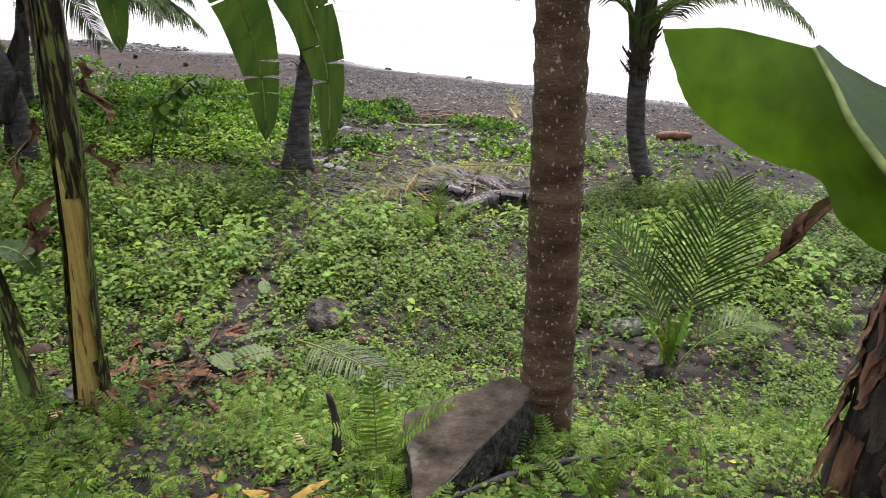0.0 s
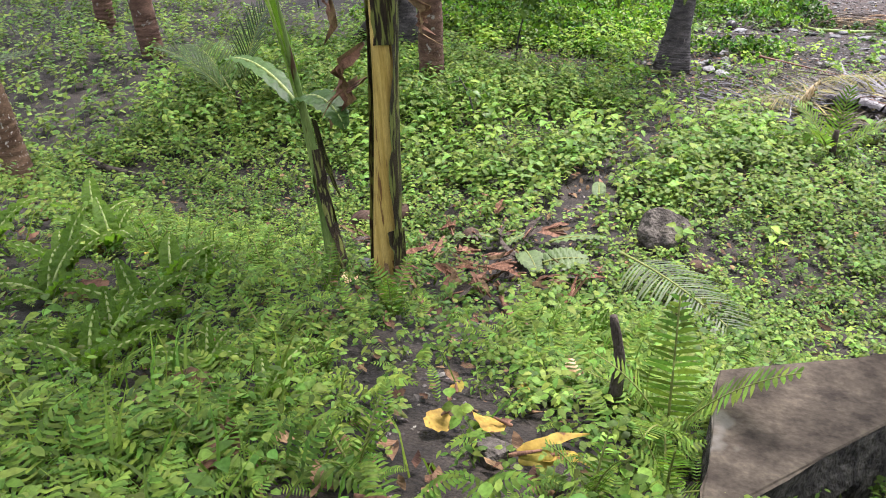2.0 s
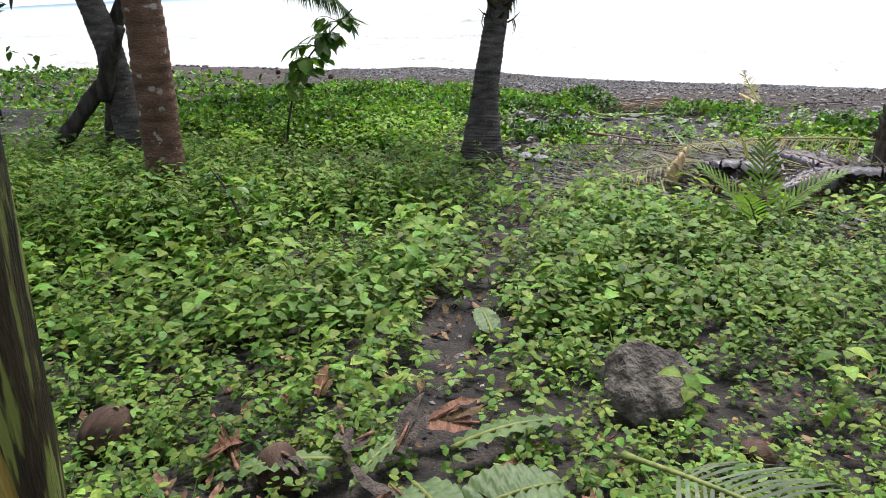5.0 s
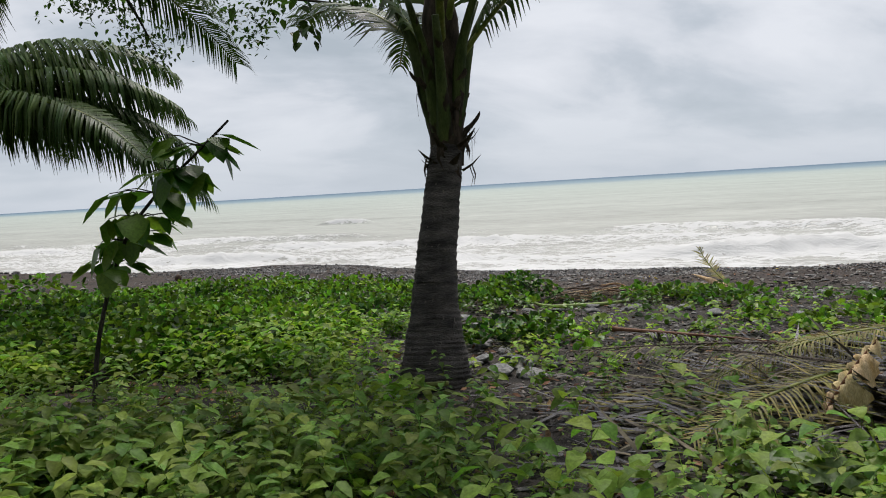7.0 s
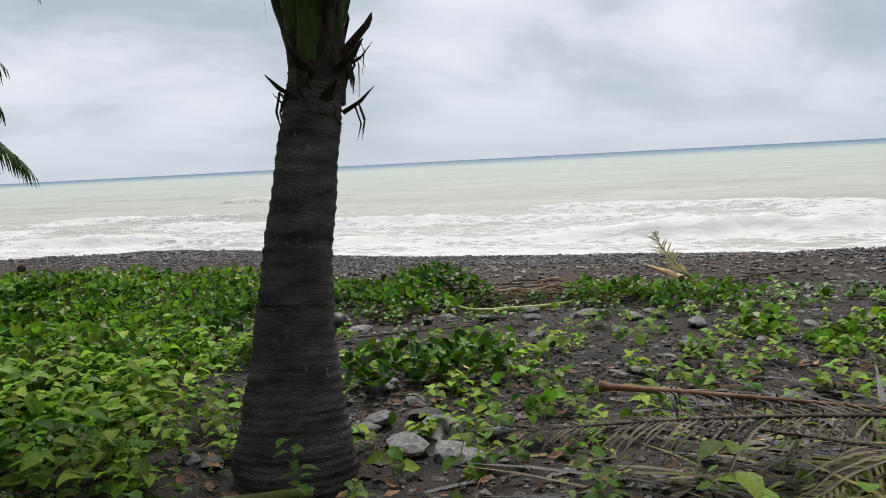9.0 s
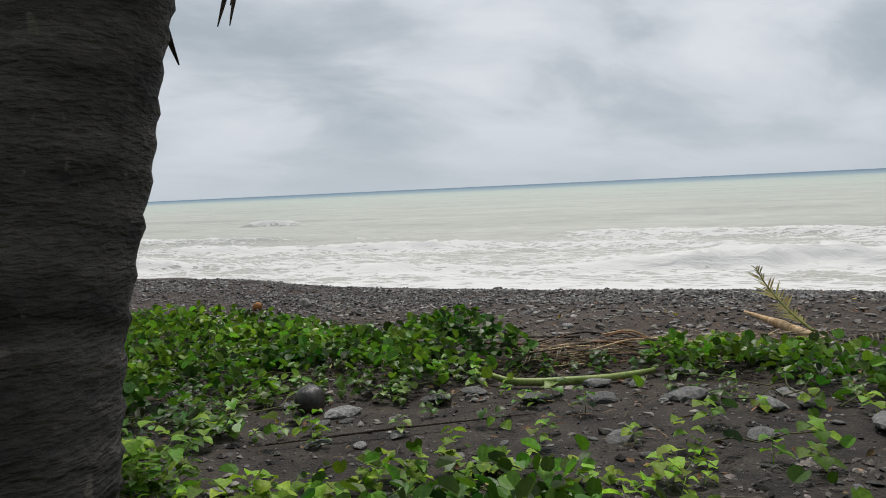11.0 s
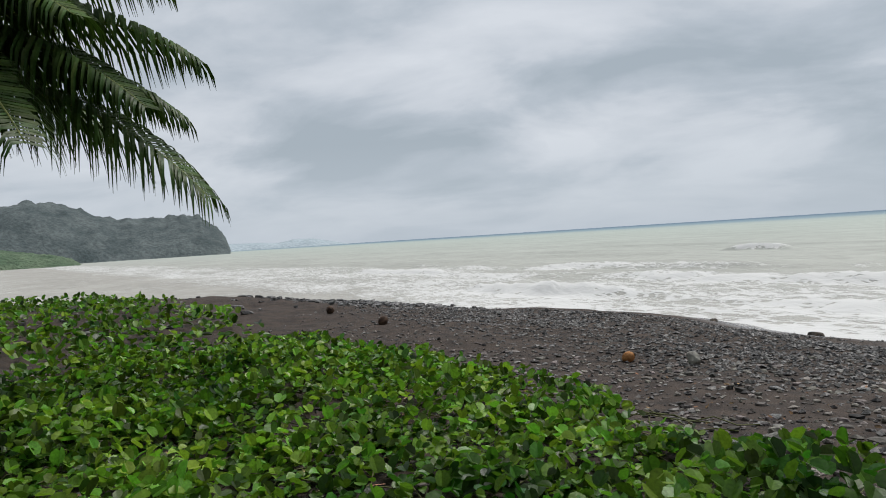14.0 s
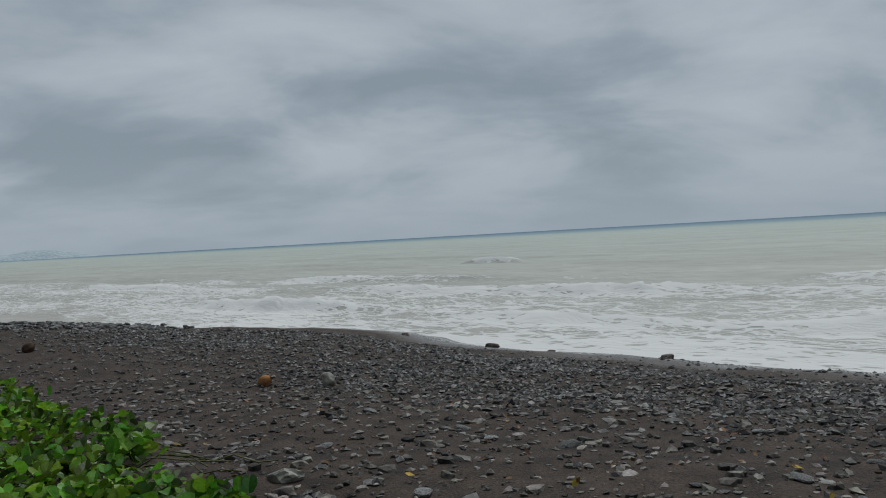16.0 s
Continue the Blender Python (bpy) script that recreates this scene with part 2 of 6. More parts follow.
M_CONCRETE = mat("old_concrete", (0.028, 0.022, 0.016), (0.088, 0.072, 0.052), 7, 0.9, 0.5, 45, spots=(4, 0.64, 0.7, (0.12, 0.11, 0.09), (1, 1, 1)))
M_AGGREGATE = mat("broken_concrete", (0.018, 0.016, 0.014), (0.10, 0.09, 0.075), 16, 0.95, 1.0, 40, bdist=0.04)
M_ROCK = mat("rough_rock", (0.042, 0.036, 0.030), (0.15, 0.13, 0.108), 9, 0.9, 1.0, 35, bdist=0.03, spots=(6, 0.62, 0.7, (0.18, 0.12, 0.08), (1, 1, 1)))
M_STONE = mat("wet_stone", (0.048, 0.050, 0.050), (0.165, 0.162, 0.152), 5, 0.45, 0.5, 40, rnd="object", var=0.7, hue=0.04, spec=0.3)
M_GRAVEL = mat("gravel", (0.030, 0.026, 0.023), (0.175, 0.155, 0.136), 9, 0.6, 0.5, 60, rnd="island", var=0.9, hue=0.05, spec=0.2)
M_SCREE = mat("scree_stone", (0.042, 0.039, 0.035), (0.205, 0.190, 0.168), 7, 0.5, 0.5, 50, rnd="island", var=0.8, hue=0.04, spec=0.25)
M_PEBBLE = mat("pebbles", (0.017, 0.0165, 0.016), (0.118, 0.112, 0.105), 9, 0.42, 0.5, 60, rnd="island", var=0.95, hue=0.04, spec=0.22)
M_NUT = mat("coconut_husk", (0.030, 0.018, 0.012), (0.10, 0.062, 0.042), 6, 0.75, 0.6, 60, stretch=(3, 3, 0.8))
M_NUT_WET = mat("wet_dark_husk", (0.012, 0.010, 0.009), (0.045, 0.038, 0.032), 6, 0.35, 0.5, 60, stretch=(3, 3, 0.8), spec=0.4)
M_REDSTALK = mat("reddish_stalk", (0.10, 0.045, 0.025), (0.24, 0.13, 0.08), 6, 0.6, 0.4, 50)
M_SPATHE = mat("dark_spathe", (0.022, 0.018, 0.020), (0.075, 0.066, 0.066), 4, 0.4, 0.4, 40, stretch=(4, 4, 0.6), spec=0.4)
M_NUT_ORANGE = mat("coconut_husk_orange", (0.22, 0.09, 0.03), (0.42, 0.21, 0.08), 6, 0.75, 0.6, 60, stretch=(3, 3, 0.8))


def ground_material():
    m = bpy.data.materials.new("dark_soil_and_sand")
    m.use_nodes = True
    N, L = m.node_tree.nodes, m.node_tree.links
    b = N["Principled BSDF"]
    co = N.new("ShaderNodeTexCoord")
    def noise_at(scale, detail=6):
        n = N.new("ShaderNodeTexNoise"); n.inputs["Scale"].default_value, n.inputs["Detail"].default_value = scale, detail
        L.new(co.outputs["Object"], n.inputs["Vector"])
        return n
    big, mid, fine = noise_at(0.5, 4), noise_at(4), noise_at(55, 5)
    soil = N.new("ShaderNodeValToRGB"); e = soil.color_ramp.elements
    e[0].position, e[0].color, e[1].position, e[1].color = 0.35, (0.010, 0.008, 0.006, 1), 0.66, (0.040, 0.032, 0.025, 1)
    sand = N.new("ShaderNodeValToRGB"); e = sand.color_ramp.elements
    e[0].position, e[0].color, e[1].position, e[1].color = 0.32, (0.0165, 0.0108, 0.0078, 1), 0.68, (0.054, 0.037, 0.026, 1)
    L.new(mid.outputs["Fac"], soil.inputs[0]); L.new(mid.outputs["Fac"], sand.inputs[0])
    sx = N.new("ShaderNodeSeparateXYZ"); L.new(co.outputs["Object"], sx.inputs[0])
    ad = N.new("ShaderNodeMath"); ad.operation = "MULTIPLY_ADD"; ad.inputs[1].default_value = 4.0
    L.new(big.outputs["Fac"], ad.inputs[0]); L.new(sx.outputs["Y"], ad.inputs[2])
    mr = N.new("ShaderNodeMapRange"); mr.inputs["From Min"].default_value, mr.inputs["From Max"].default_value = 19.5, 24.5
    L.new(ad.outputs[0], mr.inputs[0])
    mx = N.new("ShaderNodeMix"); mx.data_type = "RGBA"
    L.new(mr.outputs[0], mx.inputs[0]); L.new(soil.outputs[0], mx.inputs[6]); L.new(sand.outputs[0], mx.inputs[7])
    g = N.new("ShaderNodeMapRange")
    for k, v in zip(("From Min", "From Max", "To Min", "To Max"), (0.32, 0.68, 0.4, 1.6)):
        g.inputs[k].default_value = v
    L.new(fine.outputs["Fac"], g.inputs[0])
    sc = N.new("ShaderNodeVectorMath"); sc.operation = "SCALE"
    L.new(mx.outputs[2], sc.inputs[0]); L.new(g.outputs[0], sc.inputs["Scale"]); L.new(sc.outputs[0], b.inputs["Base Color"])
    # the swash keeps the lowest sand wet and smooth
    wet = N.new("ShaderNodeMapRange")
    for k, v in zip(("From Min", "From Max", "To Min", "To Max"), (0.18, 0.55, 0.10, 0.85)):
        wet.inputs[k].default_value = v
    L.new(sx.outputs["Z"], wet.inputs[0]); L.new(wet.outputs[0], b.inputs["Roughness"])
    sheen = N.new("ShaderNodeMapRange")
    for k, v in zip(("From Min", "From Max", "To Min", "To Max"), (0.12, 0.85, 0.6, 0.28)):
        sheen.inputs[k].default_value = v
    L.new(wet.outputs[0], sheen.inputs[0]); L.new(sheen.outputs[0], b.inputs["Specular IOR Level"])
    bp = N.new("ShaderNodeBump"); bp.inputs["Strength"].default_value, bp.inputs["Distance"].default_value = 0.8, 0.02
    L.new(fine.outputs["Fac"], bp.inputs["Height"]); L.new(bp.outputs[0], b.inputs["Normal"])
    return m


def sea_material():
    m = bpy.data.materials.new("turbid_sea")
    m.use_nodes = True
    N, L = m.node_tree.nodes, m.node_tree.links
    b = N["Principled BSDF"]
    co = N.new("ShaderNodeTexCoord")
    at = N.new("ShaderNodeAttribute"); at.attribute_name = "surf"
    # milky green near shore, blue line far out
    dist = N.new("ShaderNodeAttribute"); dist.attribute_name = "offshore"
    rp = N.new("ShaderNodeValToRGB"); e = rp.color_ramp.elements
    e[0].position, e[0].color, e[1].position, e[1].color = 0.0, (0.345, 0.335, 0.305, 1), 1.0, (0.085, 0.15, 0.21, 1)
    for at_, c in ((0.28, (0.365, 0.375, 0.34, 1)), (0.55, (0.37, 0.41, 0.37, 1)), (0.61, (0.34, 0.39, 0.365, 1)), (0.68, (0.20, 0.275, 0.31, 1)), (0.82, (0.115, 0.18, 0.24, 1))):
        k = e.new(at_); k.color = c
    L.new(dist.outputs["Fac"], rp.inputs[0])
    # foam: a thick sheet in the wash, a lace of thin strands further out
    mp = N.new("ShaderNodeMapping"); mp.vector_type = "TEXTURE"; mp.inputs["Rotation"].default_value = (0, 0, -0.464); mp.inputs["Scale"].default_value = (1.9, 0.85, 1)
    L.new(co.outputs["Object"], mp.inputs[0])

    def noise_at(scale, detail, rough, twist):
        n = N.new("ShaderNodeTexNoise")
        for key, v in (("Scale", scale), ("Detail", detail), ("Roughness", rough), ("Distortion", twist)):
            n.inputs[key].default_value = v
        L.new(mp.outputs[0], n.inputs["Vector"])
        return n.outputs["Fac"]

    def math_node(op, a, b_):
        n = N.new("ShaderNodeMath"); n.operation = op
        for slot, v in ((0, a), (1, b_)):
            if isinstance(v, float):
                n.inputs[slot].default_value = v
            else:
                L.new(v, n.inputs[slot])
        return n.outputs[0]

    def foam_cells(scale, width):
        """Bright walls between drifting bubbles of clear water."""
        warp = N.new("ShaderNodeTexNoise"); warp.inputs["Scale"].default_value, warp.inputs["Detail"].default_value = scale * 1.3, 5.0
        L.new(mp.outputs[0], warp.inputs["Vector"])
        push = N.new("ShaderNodeVectorMath"); push.operation = "MULTIPLY_ADD"
        push.inputs[1].default_value = (1.1 / scale,) * 3
        L.new(warp.outputs["Color"], push.inputs[0]); L.new(mp.outputs[0], push.inputs[2])
        v = N.new("ShaderNodeTexVoronoi"); v.feature = "DISTANCE_TO_EDGE"; v.inputs["Scale"].default_value = scale
        L.new(push.outputs[0], v.inputs["Vector"])
        r = N.new("ShaderNodeMapRange")
        for key, val in zip(("From Min", "From Max", "To Min", "To Max"), (0.0, width, 1.0, 0.0)):
            r.inputs[key].default_value = val
        L.new(v.outputs["Distance"], r.inputs[0])
        return r.outputs[0]

    lace = math_node("MAXIMUM", foam_cells(1.0, 0.26), math_node("MULTIPLY", foam_cells(3.2, 0.34), 0.9))
    fine = math_node("SUBTRACT", noise_at(3.0, 6.0, 0.65, 0.5), 0.5)
    broad = math_node("MULTIPLY", math_node("SUBTRACT", noise_at(0.22, 5.0, 0.6, 0.8), 0.5), 1.0)
    total = math_node("ADD", math_node("ADD", math_node("MULTIPLY", lace, 0.7), math_node("MULTIPLY", fine, 0.6)), math_node("ADD", broad, at.outputs["Fac"]))
    fr = N.new("ShaderNodeMapRange"); fr.inputs["From Min"].default_value, fr.inputs["From Max"].default_value = 0.62, 0.80
    L.new(total, fr.inputs[0])
    mx = N.new("ShaderNodeMix"); mx.data_type = "RGBA"; mx.inputs[7].default_value = (0.58, 0.58, 0.565, 1)
    # streaks in the water colour; the finer noise paints the shading of ripples
    tone = N.new("ShaderNodeMapRange")
    for key, val in zip(("From Min", "From Max", "To Min", "To Max"), (0.36, 0.64, 0.80, 1.14)):
        tone.inputs[key].default_value = val
    L.new(math_node("ADD", math_node("MULTIPLY", noise_at(0.09, 6.0, 0.62, 0.6), 0.5), math_node("MULTIPLY", noise_at(0.7, 7.0, 0.66, 0.4), 0.5)), tone.inputs[0])
    rippled = N.new("ShaderNodeVectorMath"); rippled.operation = "SCALE"
    L.new(rp.outputs[0], rippled.inputs[0]); L.new(tone.outputs[0], rippled.inputs["Scale"])
    L.new(fr.outputs[0], mx.inputs[0]); L.new(rippled.outputs[0], mx.inputs[6])
    # silty water scatters light like a matt body under a thin mirror
    b.inputs["Specular IOR Level"].default_value, b.inputs["Roughness"].default_value = 0.0, 1.0
    L.new(mx.outputs[2], b.inputs["Base Color"])
    gl = N.new("ShaderNodeBsdfGlossy"); gl.inputs["Roughness"].default_value = 0.35
    ms = N.new("ShaderNodeMixShader")
    gf = N.new("ShaderNodeMapRange"); gf.inputs["To Min"].default_value, gf.inputs["To Max"].default_value = 0.07, 0.01
    L.new(fr.outputs[0], gf.inputs[0]); L.new(gf.outputs[0], ms.inputs[0])
    L.new(b.outputs[0], ms.inputs[1]); L.new(gl.outputs[0], ms.inputs[2]); L.new(ms.outputs[0], N["Material Output"].inputs[0])
    bp = N.new("ShaderNodeBump"); bp.inputs["Strength"].default_value, bp.inputs["Distance"].default_value = 0.7, 0.25
    L.new(math_node("ADD", noise_at(0.8, 7.0, 0.6, 0.4), math_node("MULTIPLY", fr.outputs[0], 0.25)), bp.inputs["Height"]); L.new(bp.outputs[0], b.inputs["Normal"]); L.new(bp.outputs[0], gl.inputs["Normal"])
    return m


M_GROUND, M_SEA = ground_material(), sea_material()
# blue-grey haze of distance is mixed into the headland and far-hill colours
M_HILL = mat("forested_headland", (0.055, 0.072, 0.074), (0.11, 0.13, 0.13), 0.05, 0.95, 0.45, 0.35, bdist=4.0)
M_SHOREWOOD = mat("shore_woods", (0.06, 0.10, 0.06), (0.13, 0.175, 0.11), 0.06, 0.95, 1.0, 0.4, bdist=3.0)
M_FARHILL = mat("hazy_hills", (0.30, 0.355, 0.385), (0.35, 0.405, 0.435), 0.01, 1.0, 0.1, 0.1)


# ---------- the lie of the land ----------
# the steep unseen rise at y < -3 is added to block sky light
PROFILE = [(-60, 34), (-14, 11), (-3.4, 6.3), (0, 4.8), (1.1, 4.25), (2.38, 3.55), (3.4, 3.12), (3.95, 2.95), (5.2, 2.25), (6.6, 1.97), (7.6, 1.9), (9.8, 1.8),
           (12.9, 1.55), (14.5, 1.44), (17, 1.38), (20, 1.2), (22.8, 1.18), (25, 1.0), (27.4, 0.84), (60, 0.84)]
PY, PZ = (np.array(c, float) for c in zip(*PROFILE))


def ease(a, b, x):
    t = np.clip((np.asarray(x, float) - a) / (b - a), 0, 1)
    return t * t * (3 - 2 * t)


def off_shore(x, y):
    return 0.447 * x + 0.894 * (y - 25.7) + 7.0 * ease(-19, -30, x) + 11.0 * ease(-27, -58, x)


def wob(x, y, f, k=0.0):
    """A smooth cheap wander between -1 and 1."""
    return (np.sin(x * f + 1.7 * k + 1.3 * np.sin(y * f * 0.7 + k)) + np.sin(y * f * 1.3 + 0.9 * k + 1.1 * np.sin(x * f * 0.8))) / 2


def land(x, y):
    x, y = np.asarray(x, float), np.asarray(y, float)
    z = np.interp(y, PY, PZ) + 0.06 * np.maximum(0, np.minimum(-x, 30) - 3.4) * ease(5, 10, y) * (1 - ease(17, 22, y))
    z = z + 0.027 * np.clip(-x - 4, 0, 16) * ease(23, 28, y)
    s = off_shore(x, y)
    crest = 3.0 * ease(-14, -6, x) - 1.1 * ease(-7, -2, x) + 0.4 * wob(x, y, 0.35)
    face = 1.02 - 0.15 * (s - crest) - 0.2 * ease(-10, -3, x) + 0.03 * wob(x, y, 0.9, 2)
    z = np.where(s > crest - 1.5, np.minimum(z, face), z)
    z = z + (0.025 * wob(x, y, 2.1, 1) + 0.012 * wob(x, y, 5.3, 3)) * (1 - ease(40, 80, np.hypot(x, y)))
    return np.maximum(z, -2.5)


def at_land(x, y, up=0.0):
    return Vector((x, y, float(land(x, y)) + up))


def graded(fine_lo, fine_hi, step, lo, hi, grow=1.25):
    mid = list(np.arange(fine_lo, fine_hi + step / 2, step))
    a, d = mid[-1], step
    while a < hi:
        d *= grow; a += d; mid.append(min(a, hi))
    a, d, left = mid[0], step, []
    while a > lo:
        d *= grow; a -= d; left.append(max(a, lo))
    return np.array(left[::-1] + mid)


def mesh_from(name, verts, faces, mats, midx=None, smooth=True):
    """A mesh from arrays; all faces have the same number of corners."""
    verts, faces = np.asarray(verts, np.float32), np.asarray(faces, np.int32)
    me = bpy.data.meshes.new(name)
    me.vertices.add(len(verts)); me.vertices.foreach_set("co", verts.ravel())
    k = faces.shape[1]
    me.loops.add(faces.size); me.loops.foreach_set("vertex_index", faces.ravel())
    me.polygons.add(len(faces)); me.polygons.foreach_set("loop_start", np.arange(0, faces.size, k, dtype=np.int32))
    for m in mats:
        me.materials.append(m)
    if midx is not None:
        me.polygons.foreach_set("material_index", np.asarray(midx, np.int32))
    me.polygons.foreach_set("use_smooth", np.full(len(faces), smooth))
    me.update(calc_edges=True)
    return me


def sheet(xs, ys, zfun):
    X, Y = np.meshgrid(xs, ys)
    V = np.stack([X, Y, zfun(X, Y)], -1).reshape(-1, 3)
    i = np.arange(len(xs) * len(ys)).reshape(len(ys), len(xs))
    F = np.stack([i[:-1, :-1], i[:-1, 1:], i[1:, 1:], i[1:, :-1]], -1).reshape(-1, 4)
    return V, F


V, F = sheet(graded(-24, 12, 0.18, -4800, 4800), graded(-3, 32, 0.17, -4800, 4800), land)
ground = tagged(new("ground", mesh_from("ground", V, F, [M_GROUND])), "dark damp soil sloping down to a grey sand beach", "ground", kind="structure")


# ---------- the sea ----------
BREAKERS = ((13.2, 0.46, 0.9, 0.0, -28, 60), (20.5, 0.3, 1.0, 1.9, -60, 60), (27.5, 0.25, 1.4, 3.1, -60, 60), (45.0, 0.6, 0.5, 4.4, -39, -35))


def breakers(a, s):
    """Crest height and the foaming shoreward face of each rolling wave."""
    z, white = 0 * s, 0 * s
    for where, high, thick, k, a0, a1 in BREAKERS:
        line = where + 1.3 * np.sin(a * 0.09 + k) + 0.5 * np.sin(a * 0.31 + 2 * k)
        gate = ease(a0 - 3, a0 + 1, a) * (1 - ease(a1 - 1, a1 + 3, a))
        if a1 - a0 > 10:
            gate = gate * np.clip(0.72 + 0.4 * np.sin(a * 0.17 + 2.3 * k) + 0.25 * np.sin(a * 0.53 + k), 0, 1.15)
        d = s - line + 0.25 * wob(a, s, 1.9, k)
        bump = np.where(d < 0, np.exp(-(d / (0.55 * thick)) ** 2), np.exp(-(d / (1.7 * thick)) ** 2))
        z = z + high * gate * bump
        white = np.maximum(white, gate * (high / 0.45) * np.where(d < 0.2, np.exp(-((d - 0.2) / (1.5 * thick)) ** 2), np.exp(-((d - 0.2) / (0.5 * thick)) ** 2)))
    return z, white


def surge(a, s):
    """Height of the water a metres along the shore and s metres out."""
    z = 0.05 * np.sin(s * 0.9 + 0.6 * np.sin(a * 0.11)) + 0.05 * np.sin(s * 0.47 - a * 0.13)
    crest, white = breakers(a, s)
    rough = 0.035 * wob(a, s, 2.3, 1) + 0.03 * wob(a, s, 4.7, 2) + 0.07 * white * (wob(a, s, 3.1, 5) + wob(a, s, 7.3, 3)) * (s < 40)
    return (z + crest + rough * (1 - ease(30, 60, s))) * ease(8, 12, s) * (1 - ease(300, 900, s))


A, S = graded(-70, 45, 0.38, -4800, 4800, 1.18), graded(-3, 48, 0.26, -12, 4800, 1.15)
AA, SS = np.meshgrid(A, S)
V, F = sheet(A, S, surge)
V = np.stack([V[:, 1] * 0.447 + V[:, 0] * 0.894, 25.7 + V[:, 1] * 0.894 - V[:, 0] * 0.447, V[:, 2] + 0.02], -1)
me = mesh_from("sea", V, F[:, ::-1], [M_SEA])
a, s = AA.ravel(), SS.ravel()
sw = s + 7.0 * ease(-20, -33, a) + 11.0 * ease(-30, -64, a)
inner = 1 - ease(15, 30 + 5 * np.sin(a * 0.06), s)
surf = -0.04 + 0.25 * inner + 0.30 * (1 - ease(6.5, 12.0, sw)) + 0.16 * (1 - ease(6.0, 7.6, sw)) - 0.3 * ease(-20, -33, a) * (1 - ease(4, 10, s)) + 0.62 * breakers(a, s)[1] - 0.75 * ease(24, 40, s) * (1 - breakers(a, s)[1])
for key, values in (("surf", surf), ("offshore", np.clip(np.log10(np.maximum(s, 6) / 6) / 2.9, 0, 1))):
    me.attributes.new(key, "FLOAT", "POINT").data.foreach_set("value", values.astype(np.float32))
tagged(new("sea", me), "milky green sea with white foaming breakers", "sea", kind="structure")


# ---------- builders ----------
class Build:
    """Collects triangles and quads of one mesh."""

    def __init__(self):
        self.v, self.f, self.m = [], [], []

    def add(self, verts, faces, mi=0):
        o = len(self.v)
        self.v += [tuple(p) for p in verts]
        self.f += [tuple(i + o for i in f) for f in faces]
        self.m += [mi] * len(faces)

    def tube(self, pts, radii, n=10, mi=0, caps=True, flat=1.0, up=(0, 0, 1)):
        pts = [Vector(p) for p in pts]
        rings = []
        for i, p in enumerate(pts):
            d = (pts[min(i + 1, len(pts) - 1)] - pts[max(i - 1, 0)]).normalized()
            u = Vector(up)
            if abs(d.dot(u)) > 0.95:
                u = Vector((0, 1, 0)) if abs(d.y) < 0.9 else Vector((1, 0, 0))
            a = d.cross(u).normalized(); b = a.cross(d)
            r = radii[i] if hasattr(radii, "__len__") else radii
            rings.append([p + (a * math.cos(t) + b * math.sin(t) * flat) * r for t in (2 * math.pi * k / n for k in range(n))])
        V = [q for ring in rings for q in ring]
        F = [(i * n + k, i * n + (k + 1) % n, (i + 1) * n + (k + 1) % n, (i + 1) * n + k) for i in range(len(pts) - 1) for k in range(n)]
        if caps:
            F += [tuple(range(n - 1, -1, -1)), tuple((len(pts) - 1) * n + k for k in range(n))]
        self.add(V, F, mi)

    def ribbon(self, pts, widths, side, mi=0, fold=0.0):
        """A strip along pts, its width along side; fold lifts both edges."""
        V, F = [], []
        for i, (p, w) in enumerate(zip(pts, widths)):
            p, s = Vector(p), Vector(side[i] if isinstance(side, list) else side)
            lift = Vector((0, 0, fold * w))
            V += ([p - s * w / 2 + lift, p, p + s * w / 2 + lift] if fold else [p - s * w / 2, p + s * w / 2])
        k = 3 if fold else 2
        for i in range(len(pts) - 1):
            for j in range(k - 1):
                F.append((i * k + j, i * k + j + 1, (i + 1) * k + j + 1, (i + 1) * k + j))
        self.add(V, F, mi)

    def mesh(self, name, mats, smooth=True):
        me = bpy.data.meshes.new(name)
        me.from_pydata(self.v, [], self.f)
        for m in mats:
            me.materials.append(m)
        me.polygons.foreach_set("material_index", self.m)
        me.polygons.foreach_set("use_smooth", [smooth] * len(self.f))
        me.update()
        return me


def part(name, b, mats, parent, label="", m=None, smooth=True):
    data = b if isinstance(b, bpy.types.Mesh) else b.mesh(name, mats if isinstance(mats, (list, tuple)) else [mats], smooth)
    ob = new(name, data)
    ob.parent = parent
    if m is not None:
        ob.matrix_basis = m
    if label:
        ob["label"] = label
    return ob


def thing(name, at, label, category, group="", kind=""):
    ob = new(name)
    ob.matrix_basis = at if isinstance(at, Matrix) else Matrix.Translation(at)
    ob.empty_display_size = 0.1
    return tagged(ob, label, category, group, kind)


def curve_points(ctrl, n):
    """Smooth points through control points."""
    P = [Vector(c) for c in ctrl]
    P = [P[0] * 2 - P[1]] + P + [P[-1] * 2 - P[-2]]
    out, segs = [], len(P) - 3
    for i in range(n):
        t = i / (n - 1) * segs
        k = min(int(t), segs - 1); t -= k
        a, b, c, d = P[k:k + 4]
        out.append(0.5 * ((2 * b) + (c - a) * t + (2 * a - 5 * b + 4 * c - d) * t * t + (3 * b - a - 3 * c + d) * t ** 3))
    return out


